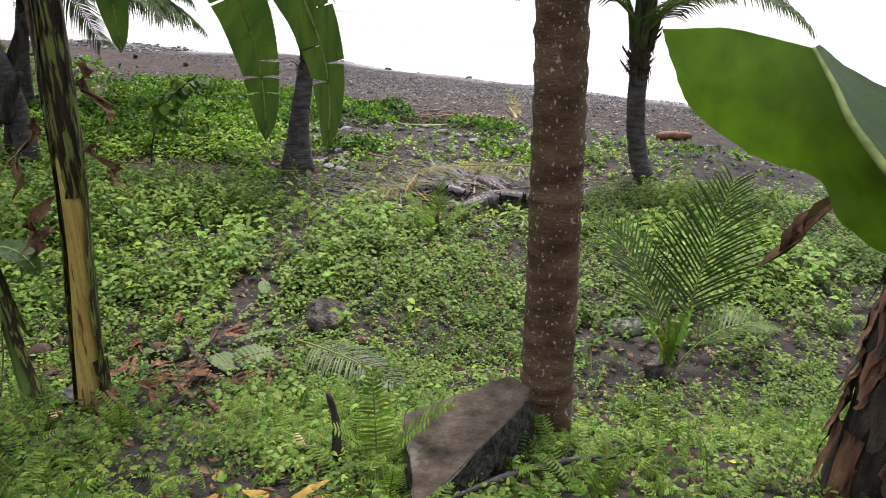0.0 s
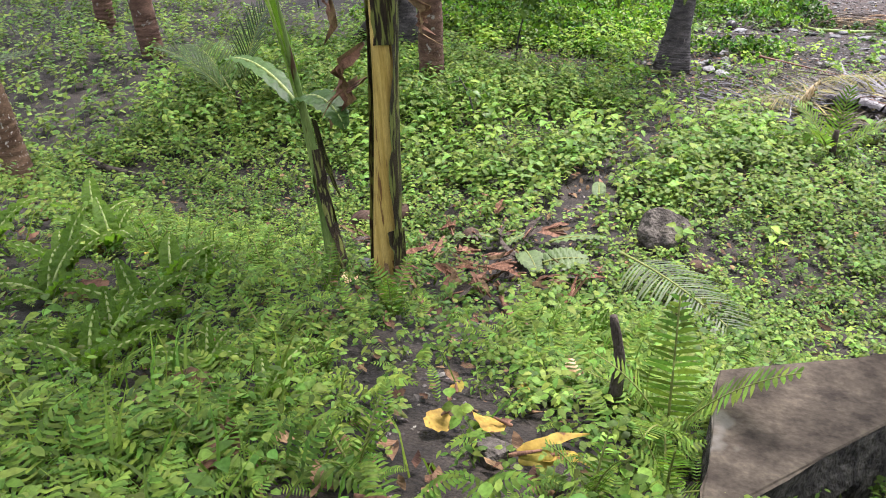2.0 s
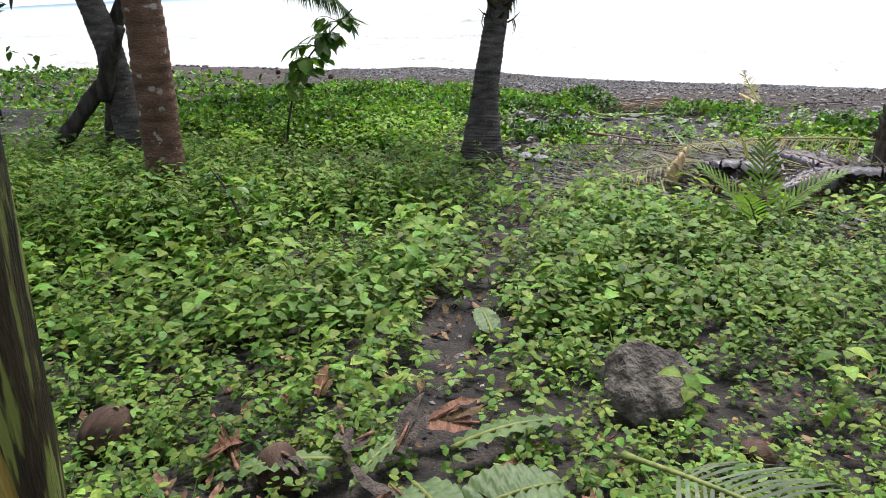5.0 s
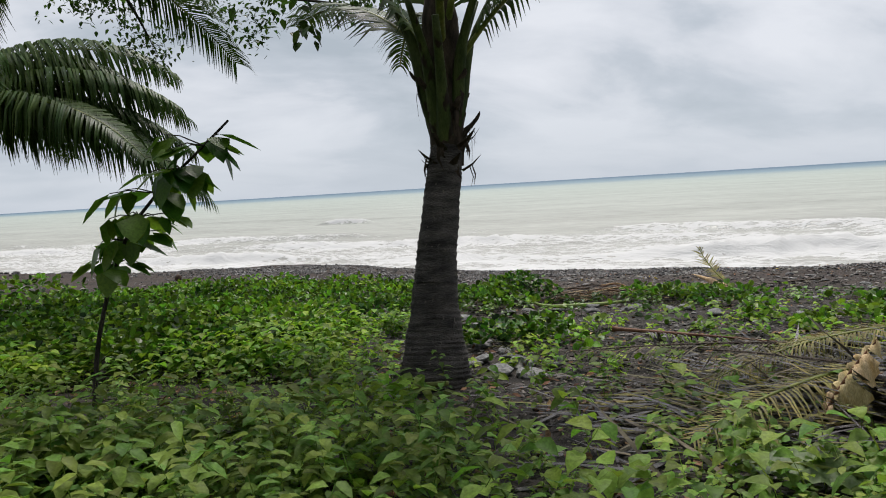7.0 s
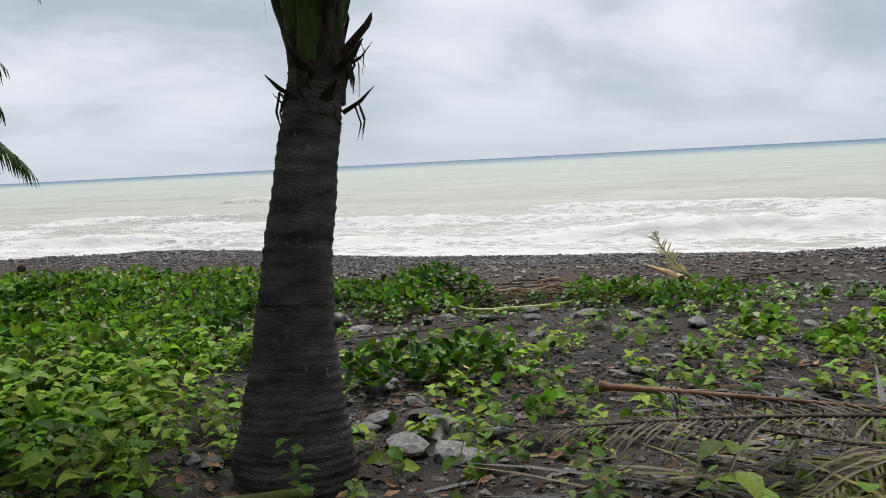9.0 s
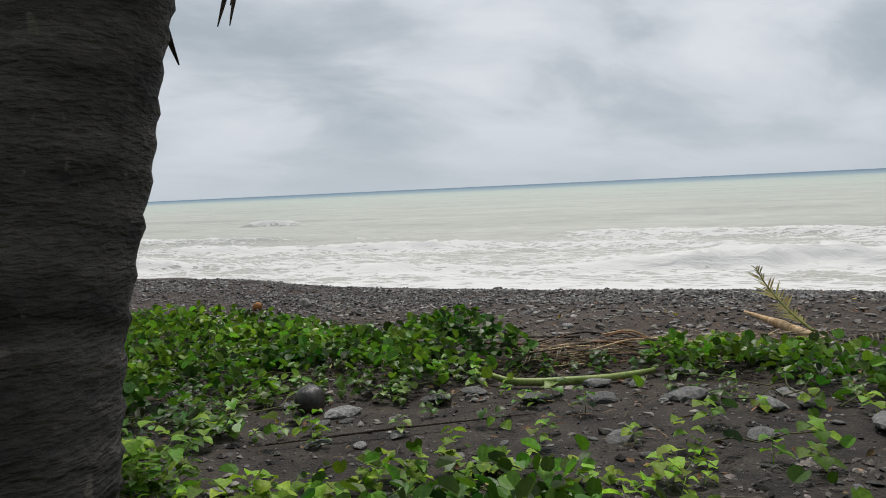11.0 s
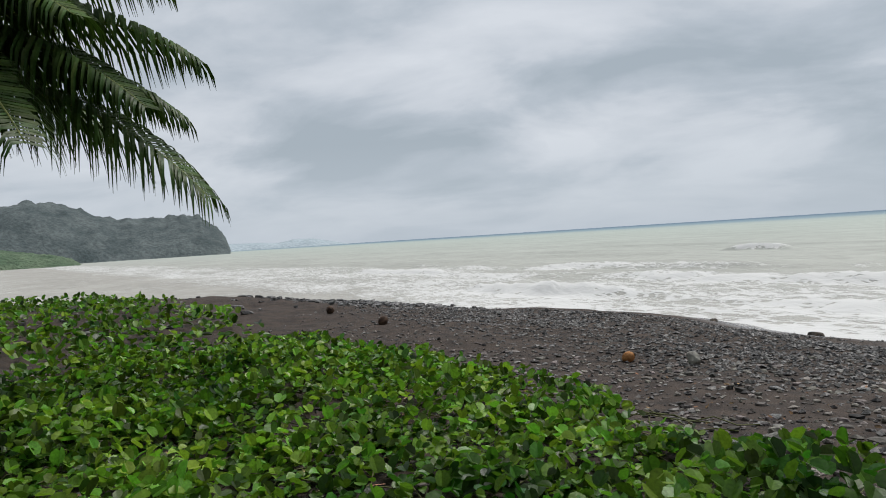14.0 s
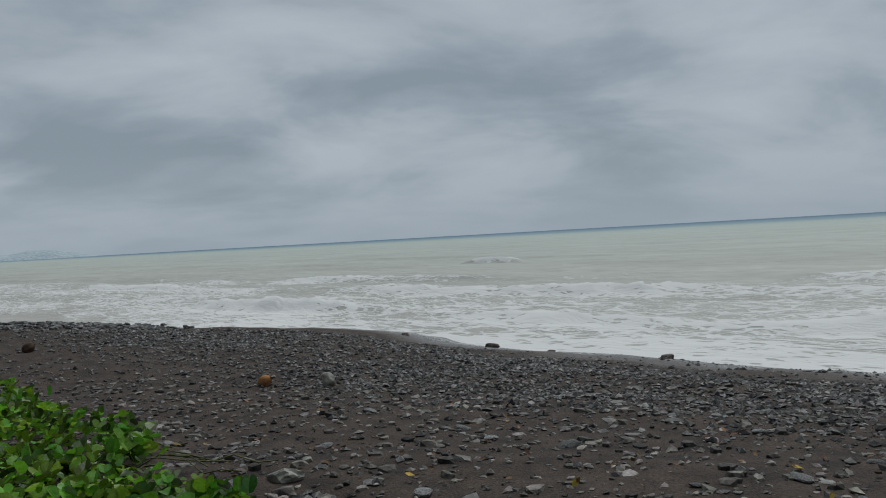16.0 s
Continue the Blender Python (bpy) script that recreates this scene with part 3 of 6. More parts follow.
def ringed_trunk(ctrl, radii, spacing, rng, n=22, lip=0.045, lean=0.25):
    """A palm stem with leaf-scar rings: each ring steps in below and flares above."""
    b = Build()
    length = sum((Vector(ctrl[i + 1]) - Vector(ctrl[i])).length for i in range(len(ctrl) - 1))
    count = max(6, int(length / spacing))
    line = curve_points(ctrl, count * 4 + 1)
    rings, total = [], len(line) - 1
    tilt, swing = rng.uniform(-1, 1), rng.uniform(0, 6.28)
    for i, p in enumerate(line):
        k, ph = divmod(i, 4)
        if ph == 0:
            tilt, swing = rng.uniform(0.3, 1.0), swing + rng.uniform(0.6, 1.9)
            grow = rng.uniform(0.6, 1.35)
        r = float(np.interp(i / total, np.linspace(0, 1, len(radii)), radii))
        r *= 1 + lip * grow * (1.0, -0.55, -0.2, 0.25)[ph] + rng.uniform(-0.006, 0.006)
        d = (line[min(i + 1, total)] - line[max(i - 1, 0)]).normalized()
        a = d.cross(Vector((0, 1, 0.01))).normalized(); c = a.cross(d)
        ring = []
        for q in range(n):
            t = 2 * math.pi * q / n
            shift = lean * spacing * tilt * math.sin(t + swing) if ph in (0, 3) else lean * spacing * tilt * math.sin(t + swing) * 0.8
            bulge = 1 + 0.02 * math.sin(3 * t + k) + rng.uniform(-0.006, 0.006)
            ring.append(p + (a * math.cos(t) + c * math.sin(t)) * r * bulge + d * shift)
        rings.append(ring)
    V = [q for ring in rings for q in ring]
    F = [(i * n + k, i * n + (k + 1) % n, (i + 1) * n + (k + 1) % n, (i + 1) * n + k) for i in range(total) for k in range(n)]
    F.append(tuple(total * n + k for k in range(n)))
    b.add(V, F)
    return b


def frond_mesh(name, length, rise, bend, rng, pairs=70, leaflet=0.8, hang=0.8, mats=None, thick=0.028, bare=0.14, width=0.036, ragged=0.0, side_curve=0.0, flat=False, forward=0.45):
    """A feather frond along +y from its foot: a stalk and two rows of leaflets that hang."""
    b, stalk = Build(), Build()
    n, pts, p, ang, yaw = 26, [Vector((0, 0, 0))], Vector((0, 0, 0)), rise, 0.0
    for i in range(n):
        s = (i + 0.5) / n
        ang = rise - bend * s ** 1.25
        yaw = side_curve * s
        p = p + Vector((math.sin(radians(yaw)) * math.cos(radians(ang)), math.cos(radians(yaw)) * math.cos(radians(ang)), math.sin(radians(ang)))) * (length / n)
        pts.append(p.copy())
    rad = [thick * (1.8 if i == 0 else 1.0) * (1 - 0.9 * i / n) + 0.003 for i in range(n + 1)]
    stalk.tube(pts, rad, 6, 0, flat=0.7)
    for k in range(pairs):
        s = bare + (1 - bare) * (k + 0.5) / pairs
        f = s * n
        i = min(int(f), n - 1)
        q = pts[i].lerp(pts[i + 1], f - i)
        d = (pts[i + 1] - pts[i]).normalized()
        right = d.cross(Vector((0, 0, 1))).normalized()
        up = right.cross(d)
        L = leaflet * (0.45 + 0.75 * math.sin(math.pi * min(1, 0.12 + 0.82 * s) ** 0.9)) * (1 - 0.35 * max(0, s - 0.7) / 0.3)
        for sg in (-1, 1):
            if ragged and rng.random() < ragged:
                continue
            l = L * rng.uniform(0.85, 1.1) * (rng.uniform(0.3, 1) if ragged else 1)
            fw = forward + (0.5 if forward > 0.3 else 0.25) * s + rng.uniform(-0.1, 0.1)
            out = (right * sg + d * fw + up * (0.05 if flat else 0.22)).normalized()
            drop = hang * rng.uniform(0.75, 1.25)
            P = [q]
            vel = out.copy()
            for j in range(3):
                P.append(P[-1] + vel * (l / 3))
                vel = (vel + Vector((0, 0, -drop * (0.55 + 0.3 * j)))).normalized()
            w = width * rng.uniform(0.8, 1.2)
            sd = [(d * 0.9 + up * 0.45 * sg * 0).normalized()] * 4
            b.ribbon(P, [w * 0.6, w, w * 0.75, w * 0.08], sd, 0)
    mats = mats or [M_RACHIS, M_FROND]
    return b.mesh(name, mats[1:], True), stalk.mesh("stalk", mats[:1], True)


def add_frond(parent, pair, m):
    ob = part("frond", pair[0], None, parent, m=m)
    part("stalk", pair[1], None, ob)
    return ob


def crown(parent, top, fronds, rng, mats=None, tall=0.9, hang=0.8, thick_set=16, leaf=1.0):
    """Fronds round the top of a stem: rows of turn, rise, length, bend."""
    for turn, rise, length, bend in fronds:
        pair = frond_mesh("frond", length, rise, bend, rng, pairs=int(thick_set * length) + 8, leaflet=(0.17 * length + 0.12) * leaf, hang=hang, mats=mats, thick=0.045, width=0.045, bare=0.2, forward=0.25 if hang > 1 else 0.45)
        add_frond(parent, pair, Matrix.Translation(top + Vector((0, 0, rng.uniform(0.12, 0.68) * tall))) @ pose(0, 0, 0, 0, 0, turn))


def ragged_fibre(parent, top, r, rng, count=10, drop=0.4, tall=0.9):
    """The fibre-wrapped shaft that carries the fronds, and old leaf bases with hanging fibre, each a part."""
    b = Build()
    P = [top + Vector((0, 0, z)) for z in (-0.2, -0.05, 0.17 * tall, 0.45 * tall, 0.72 * tall, tall)]
    b.tube(P, [r * 0.96, r * 1.02, r * 1.1, r * 1.2, r * 1.1, r * 0.5], 14)
    part("fibre_shaft", b, M_FIBRE, parent)
    for k in range(count):
        t = 2 * math.pi * (k + rng.uniform(-0.3, 0.3)) / count
        out, z = Vector((math.cos(t), math.sin(t), 0)), rng.uniform(-0.12, 0.55 * tall)
        b = Build()
        p0 = top + out * r * 1.1 + Vector((0, 0, z))
        l = rng.uniform(0.16, 0.34)
        tip = p0 + out * (0.05 + 0.3 * l) + Vector((0, 0, 0.5 * l))
        b.tube(curve_points([p0 - out * 0.08 + Vector((0, 0, -0.12)), p0, tip, tip + out * 0.12 * l + Vector((0, 0, 0.25 * l))], 7), [0.05, 0.06, 0.055, 0.048, 0.04, 0.03, 0.008], 6, flat=0.45)
        for _ in range(2):
            a = p0.lerp(tip, rng.uniform(0.1, 0.6))
            h = rng.uniform(0.12, drop)
            S = [a, a + out * 0.03 + Vector((0, 0, -0.4 * h)), a + out * rng.uniform(-0.02, 0.04) + Vector((rng.uniform(-0.03, 0.03), 0, -h))]
            b.ribbon(S, [0.05, 0.05, 0.01], Vector((-out.y, out.x, 0)))
        part("leaf_base", b, M_FIBRE, parent)
    for k in range(8):
        t = 2 * math.pi * (k + rng.uniform(-0.3, 0.3)) / 8
        out, b = Vector((math.cos(t), math.sin(t), 0)), Build()
        z0, reach = 0.3 * tall * (0.4 + 0.6 * rng.random()), rng.uniform(0.7, 1.15)
        b.tube(curve_points([top + out * r * 0.5 + Vector((0, 0, z0 - 0.3)), top + out * r * 1.05 + Vector((0, 0, z0)), top + out * (r * 1.1 + 0.12 * reach) + Vector((0, 0, z0 + 0.55 * reach)), top + out * (r + 0.42 * reach) + Vector((0, 0, z0 + 1.1 * reach))], 9),
               [0.05, 0.085, 0.085, 0.075, 0.065, 0.055, 0.048, 0.042, 0.034], 7, flat=0.6)
        part("leaf_stalk", b, M_PETIOLE, parent, "dark green leaf stalk")
    for k in range(count + 4):
        t = 2 * math.pi * (k + rng.uniform(-0.35, 0.35)) / (count + 4)
        out, z, l = Vector((math.cos(t), math.sin(t), 0)), rng.uniform(-0.28, 0.12), rng.uniform(0.1, 0.24)
        side, b = Vector((-out.y, out.x, 0)), Build()
        p0 = top + out * r * 0.95 + Vector((0, 0, z))
        P = [p0, p0 + out * 0.5 * l + Vector((0, 0, 0.28 * l)), p0 + out * l * 0.85 + Vector((0, 0, 0.75 * l)) + side * rng.uniform(-0.05, 0.05)]
        b.ribbon(P, [0.1, 0.075, 0.012], side, 0, 0.2)
        for j in range(3):
            a = P[0].lerp(P[1], rng.uniform(0.3, 1.0)) + side * rng.uniform(-0.04, 0.04)
            h = rng.uniform(0.08, 0.6 * drop)
            b.ribbon([a, a + out * 0.03 + Vector((0, 0, -0.5 * h)), a + out * 0.01 + side * rng.uniform(-0.05, 0.05) + Vector((0, 0, -h))], [0.035, 0.028, 0.004], side)
        part("torn_fibre", b, M_FIBRE, parent)


def banana_blade(length, width, rng, droop=60, rise=40, tears=5, fold=0.25, curl=0.0, limp=0.5, twist=0.0):
    """A banana leaf along +y: midrib and two half blades cut by tears between the side veins."""
    b, rib = Build(), Build()
    n, pts, p = 24, [Vector((0, 0, 0))], Vector((0, 0, 0))
    for i in range(n):
        a = radians(rise - droop * ((i + 0.5) / n) ** 1.2)
        p = p + Vector((0, math.cos(a), math.sin(a))) * (length / n)
        pts.append(p.copy())
    rib.tube(pts, [min(0.022, 0.007 + 0.007 * length) * (1 - 0.85 * i / n) + 0.003 for i in range(n + 1)], 6, 0)
    for sg in (-1, 1):
        cuts = sorted(rng.sample(range(3, n - 2), tears)) if tears else []
        start = 1
        for end in cuts + [n]:
            V, F, cols = [], [], 6
            sag = rng.uniform(0.0, limp) if tears else 0.1
            rows = list(range(start, end + 1))
            for ri, i in enumerate(rows):
                s = i / n
                w = width * 0.5 * (math.sin(math.pi * min(1, 0.05 + 0.95 * s) ** 0.75) ** 0.55 if s < 0.999 else 0.0)
                d = (pts[min(i + 1, n)] - pts[max(i - 1, 0)]).normalized()
                up = Vector((1, 0, 0)).cross(d)
                ct, st = math.cos(radians(twist) * min(1, 2 * s)), math.sin(radians(twist) * min(1, 2 * s))
                side, up = Vector((ct, 0, 0)) + up * st, up * ct - Vector((st, 0, 0))
                pinch = 0.0
                if tears and ri == len(rows) - 1 and end < n:
                    pinch = -0.035
                for c in range(cols):
                    u = c / (cols - 1)
                    q = pts[i] + side * sg * w * u * (1 - 0.25 * sag * u) + d * (pinch * u + 0.10 * w * u)
                    q = q + up * (fold * w * u - (0.55 * sag + curl) * w * u * u + 0.012 * math.sin(i * 2.1 + c))
                    q = q + Vector((0, 0, -0.35 * sag * w * u * u))
                    V.append(q)
            m = cols
            for r in range(len(rows) - 1):
                for c in range(m - 1):
                    F.append((r * m + c, r * m + c + 1, (r + 1) * m + c + 1, (r + 1) * m + c))
            b.add(V, F, 0)
            start = end
    return b, rib


def add_blade(parent, pair, m, blade=None, rib=None, label="", name="leaf_blade"):
    ob = part(name, pair[0], blade or M_BANANA, parent, label, m)
    part("midrib", pair[1], rib or M_BANANA_RIB, ob)
    return ob


def lump(r, rng, squash=(1, 1, 1), rough=0.25, sub=2, sharp=False):
    """A rounded or broken stone."""
    bm = bmesh.new()
    bmesh.ops.create_icosphere(bm, subdivisions=sub, radius=1)
    seed = Vector((rng.uniform(0, 50), rng.uniform(0, 50), rng.uniform(0, 50)))
    planes = [(Vector((rng.gauss(0, 1), rng.gauss(0, 1), rng.gauss(0, 1))).normalized(), rng.uniform(0.62, 0.9)) for _ in range(9 if sharp else 4)]
    b = Build()
    for v in bm.verts:
        c = v.co.copy()
        c *= 1 + rough * noise.noise(c * 1.3 + seed) + 0.4 * rough * noise.noise(c * 3.7 + seed) + (0.22 * rough * noise.noise(c * 9.1 + seed) if sub > 2 else 0)
        for nrm, d in planes:
            over = c.dot(nrm) - d
            if over > 0:
                c -= nrm * over * (0.92 if sharp else 0.6)
        v.co = Vector((c.x * squash[0], c.y * squash[1], c.z * squash[2])) * r
    b.add([v.co for v in bm.verts], [tuple(v.index for v in f.verts) for f in bm.faces])
    bm.free()
    return b


def spin(yaw, tilt, roll=None):
    """Turn matrices (n,3,3): yaw about z after a tilt about x, after a roll about y."""
    c, s = np.cos(yaw), np.sin(yaw)
    ct, st = np.cos(tilt), np.sin(tilt)
    z, o = np.zeros_like(c), np.ones_like(c)
    R = np.stack([np.stack([c, -s, z], -1), np.stack([s, c, z], -1), np.stack([z, z, o], -1)], -2)
    T = np.stack([np.stack([o, z, z], -1), np.stack([z, ct, -st], -1), np.stack([z, st, ct], -1)], -2)
    out = R @ T
    if roll is not None:
        cr, sr = np.cos(roll), np.sin(roll)
        out = out @ np.stack([np.stack([cr, z, sr], -1), np.stack([z, o, z], -1), np.stack([-sr, z, cr], -1)], -2)
    return out


def strew(name, tv, tf, pos, rot, size, mats, tm=None, smooth=True):
    """Many copies of one small form joined in a single mesh."""
    tv, tf = np.asarray(tv, float), np.asarray(tf, int)
    size = np.asarray(size, float)
    if size.ndim == 1:
        size = size[:, None]
    V = np.einsum("nij,nkj->nki", rot, tv[None] * size[:, None, :]) + pos[:, None]
    F = tf[None] + (np.arange(len(pos)) * len(tv))[:, None, None]
    return mesh_from(name, V.reshape(-1, 3), F.reshape(-1, tf.shape[1]), mats, None if tm is None else np.tile(tm, len(pos)), smooth)


rs = np.random.RandomState(7)
rng = random.Random(5)


# ---------- coconut palms ----------
def palm(base, ctrl, radii, spacing, bark, label, fronds, fibre=True, rings=20, lip=0.045, name="coconut_palm", mats=None, tall=0.9, hang=0.8, thick_set=16, leaf=1.0):
    t = thing(name, base, label, "palm tree", "coconut palms")
    b = ringed_trunk([(0, 0, -0.3)] + list(ctrl), radii, spacing, rng, rings, lip)
    part("trunk", b, bark, t)
    top = Vector(ctrl[-1])
    if fibre:
        ragged_fibre(t, top, radii[-1], rng, tall=tall)
    crown(t, top + Vector((0, 0, 0.1)), fronds, rng, mats, tall, hang, thick_set, leaf)
    return t


def whorl(count, start, length, low=-5, high=70, bend=80):
    """Evenly turned fronds, from upright young ones to hanging old ones."""
    out = []
    for k in range(count):
        a = start + 137.5 * k
        f = (k + 0.5) / count
        out.append((a, high + (low - high) * f + rng.uniform(-6, 6), length * rng.uniform(0.85, 1.08) * (0.8 + 0.2 * math.sin(math.pi * f)), bend * rng.uniform(0.8, 1.2)))
    return out


# the tall palm with pale lichen beside the concrete block
# its crown is out of view; frond count set for shade on the slope
palm(at_land(0.75, 4.72), [(0, 0, 0), (-0.06, 0.05, 2.2), (-0.2, 0.1, 5.5), (-0.3, 0.2, 8.5)], [0.215, 0.205, 0.185, 0.165, 0.155, 0.145], 0.155, M_TRUNK,
     "tall coconut palm with brown ringed trunk and pale lichen spots", whorl(13, 20, 4.4, 5, 70), lip=0.055)
# the young palm with a swollen grey foot on the path to the beach
palm(at_land(-3.37, 14.95), [(0, 0, 0), (0.02, 0.08, 0.45), (0.07, 0.2, 1.1), (0.19, 0.42, 1.9), (0.25, 0.52, 2.25)], [0.25, 0.294, 0.34, 0.285, 0.224, 0.192, 0.176, 0.165, 0.16], 0.05, M_TRUNK_GREY,
     "young coconut palm with swollen dark grey ringed foot", [(14, 36, 2.2, 80)] + whorl(7, 75, 3.5, 46, 80, 60), lip=0.027, tall=1.7)
# the palm to the right, its foot curved
palm(at_land(3.9, 14.6), [(0, 0, 0), (-0.2, 0.1, 0.5), (-0.33, 0.2, 1.3), (-0.36, 0.3, 2.3)], [0.24, 0.22, 0.19, 0.18, 0.18], 0.07, M_TRUNK_GREY,
     "young coconut palm with grey ringed trunk and curved foot", [(-70, 40, 3.6, 78), (62, 44, 3.2, 84), (-120, 34, 3.2, 80), (110, 50, 3.0, 80)] + whorl(5, 10, 3.3, 45, 80, 62), lip=0.025, tall=2.1)
# reddish trunks in the grove
# crowns here are out of view, their frond counts tuned for shade
palm(at_land(-6.1, 10.9), [(0, 0, 0), (0.05, 0.05, 2.2), (0.0, 0.1, 5), (-0.3, 0.3, 8)], [0.22, 0.2, 0.185, 0.17, 0.155], 0.085, M_TRUNK_RED,
     "tall coconut palm with reddish brown trunk in the grove", whorl(8, 50, 4.3, 15, 75), lip=0.03)
palm(at_land(-11.6, 10.1), [(0, 0, 0), (-0.15, 0.05, 2.2), (-0.5, 0.1, 5), (-0.9, 0.3, 8)], [0.25, 0.21, 0.19, 0.17, 0.155], 0.09, M_TRUNK_RED,
     "leaning coconut palm with reddish brown trunk in the grove", whorl(8, 90, 4.2, 15, 75), lip=0.03)
# the leaning palm beside the gnarled tree and the one far along the vines
palm(at_land(-8.25, 13.6), [(0, 0, 0), (-0.06, 0.05, 0.7), (-0.22, 0.2, 1.5), (-0.7, 0.5, 2.6), (-1.5, 1.0, 4.3)], [0.3, 0.22, 0.19, 0.175, 0.165], 0.08, M_TRUNK_GREY,
     "coconut palm leaning over beside a gnarled tree", [(-95, 4, 5.0, 52), (-104, 12, 5.0, 66), (-112, -12, 4.6, 48), (-80, 20, 4.8, 70), (-34, 12, 6.7, 54)] + whorl(5, 0, 4.2, 20, 75, 75), lip=0.03)
palm(at_land(-12.1, 20.3), [(0, 0, 0), (0.1, 0.0, 1.2), (0.25, 0.1, 2.2), (0.4, 0.2, 3.0)], [0.26, 0.22, 0.18, 0.17], 0.08, M_TRUNK_GREY,
     "coconut palm over the vines with long drooping fronds", [(-62, 11, 4.95, 62), (-57, 30, 4.6, 66), (-70, 18, 4.5, 62), (-88, 12, 4.6, 66), (-44, 26, 4.2, 66), (-63, 44, 4.5, 78), (-104, 22, 4.6, 72), (-80, 36, 4.4, 72), (-60, 20, 3.8, 62)] + whorl(8, 100, 4.2, 20, 75), lip=0.03, hang=1.9, thick_set=17, leaf=1.4)
palm(at_land(-8.35, 5.3), [(0, 0, 0), (-0.12, 0.05, 2.2), (-0.4, 0.1, 5), (-0.6, 0.3, 8)], [0.27, 0.235, 0.2, 0.18, 0.16], 0.09, M_TRUNK,
     "coconut palm with spotted brown trunk at the grove's edge", whorl(8, 140, 4.2, 15, 75), lip=0.03)
for x, y, lx, r in ((-14.3, 11.2, 0.1, 0.2), (-17.4, 15.1, 0.2, 0.2), (-15.6, 16.0, 0.25, 0.17)):
    palm(at_land(x, y), [(0, 0, 0), (lx, 0.05, 2.5), (lx * 2.5, 0.2, 7)], [r * 1.25, r, r * 0.9, r * 0.8], 0.1, M_TRUNK_RED,
         "slim coconut palm far back in the grove", whorl(8, x * 40, 3.4, 15, 75), fibre=False, rings=14)


# ---------- banana plants ----------
def split_banana():
    t = thing("banana_plant", at_land(-3.06, 5.2), "old banana plant with split yellow stem and black sheaths", "banana plant")
    H = 4.6
    line = lambda z: Vector((0.115 * z - 0.013 * z * z, 0.02 * z, z))
    b = Build()
    zs = np.linspace(-0.15, H, 40)
    b.tube([line(z) for z in zs], [0.100 - 0.005 * z + 0.008 * math.sin(z * 3) for z in zs], 20)
    part("core", b, M_BCORE, t, "peeled yellow inner stem")
    # sheaths wrap the far side; the split opens downwards towards the slope
    for k, (lo, hi, z0, z1, off) in enumerate(((-38, 150, -0.1, H, 0.014), (100, 196, -0.05, H, 0.02), (215, 268, 2.7, H, 0.018), (262, 330, 2.0, H, 0.022), (-40, 10, -0.1, 0.6, 0.03), (200, 240, 2.3, H, 0.012))):
        b, V, F, cols = Build(), [], [], 12
        for i, z in enumerate(np.linspace(z0, z1, 46)):
            for c in range(cols):
                u = c / (cols - 1)
                edge = 8 * math.sin(z * 4.1 + k * 2) + 5 * math.sin(z * 11 + k) + 9 * noise.noise(Vector((z * 9, k * 3.3, 0)))
                a = radians(lo + edge * (1 - u) + (hi - lo) * u + edge * u * 0.7)
                r = 0.100 - 0.005 * z + 0.008 * math.sin(z * 3) + off + 0.02 * (abs(u - 0.5) * 2) ** 6 + 0.004 * math.sin(5 * a + z * 3)
                V.append(line(z) + Vector((math.cos(a) * r, math.sin(a) * r, 0)))
        for i in range(45):
            for c in range(cols - 1):
                F.append((i * cols + c, i * cols + c + 1, (i + 1) * cols + c + 1, (i + 1) * cols + c))
        b.add(V, F)
        part("sheath", b, M_BSHEATH, t)
    for k, (z, a, l) in enumerate(((3.0, -20, 0.5), (2.6, 205, 0.55), (2.4, -10, 0.35), (2.0, 215, 0.45), (1.75, 195, 0.35))):
        b = Build()
        out = Vector((math.cos(radians(a)), math.sin(radians(a)), 0))
        for j in range(3):
            p = line(z) + out * (0.16 + 0.02 * j)
            P = [p + out * (0.05 * q + 0.06 * math.sin(q * 1.9 + j + k)) + Vector((0.03 * math.sin(q * 2.3 + k), 0, -l * q / 5 * (0.7 + 0.2 * j))) for q in range(6)]
            sd = [Vector((math.cos(a + 1.1 * q + j), math.sin(a + 1.1 * q + j), 0.3)).normalized() for q in range(6)]
            b.ribbon(P, [0.04, 0.07, 0.085, 0.08, 0.055, 0.015], sd)
        part("dry_leaf", b, M_DRYLEAF, t, "curled brown dry leaf")
    b = Build()
    for j in range(10):
        a = rng.uniform(-0.9, 1.6)
        o = Vector((math.cos(a), math.sin(a), 0))
        P = [o * 0.12 + Vector((0, 0, rng.uniform(0.15, 0.35))), o * 0.2 + Vector((0, 0, 0.2)), o * rng.uniform(0.25, 0.42) + Vector((0, 0, 0.02))]
        b.ribbon(P, [0.03, 0.045, 0.02], Vector((-o.y, o.x, 0)))
    part("rotten_skirt", b, M_BFIBRE, t, "shredded brown leaf bases")
    # one torn leaf arches over and hangs straight down
    add_blade(t, banana_blade(3.95, 0.64, rng, 90, -10, 8, 0.03, 0.0, 0.2, 25), Matrix.Translation(line(H)) @ pose(0, 0, 0, 0, 0, -22.5), M_BANANA_OLD, label="torn green banana leaf hanging down")
    add_blade(t, banana_blade(3.45, 0.48, rng, 94, -10, 7, 0.05, 0.0, 0.3, 62), Matrix.Translation(line(H)) @ pose(0, 0, 0, 0, 0, -68), M_BANANA_OLD, label="narrow torn banana leaf strip hanging down")
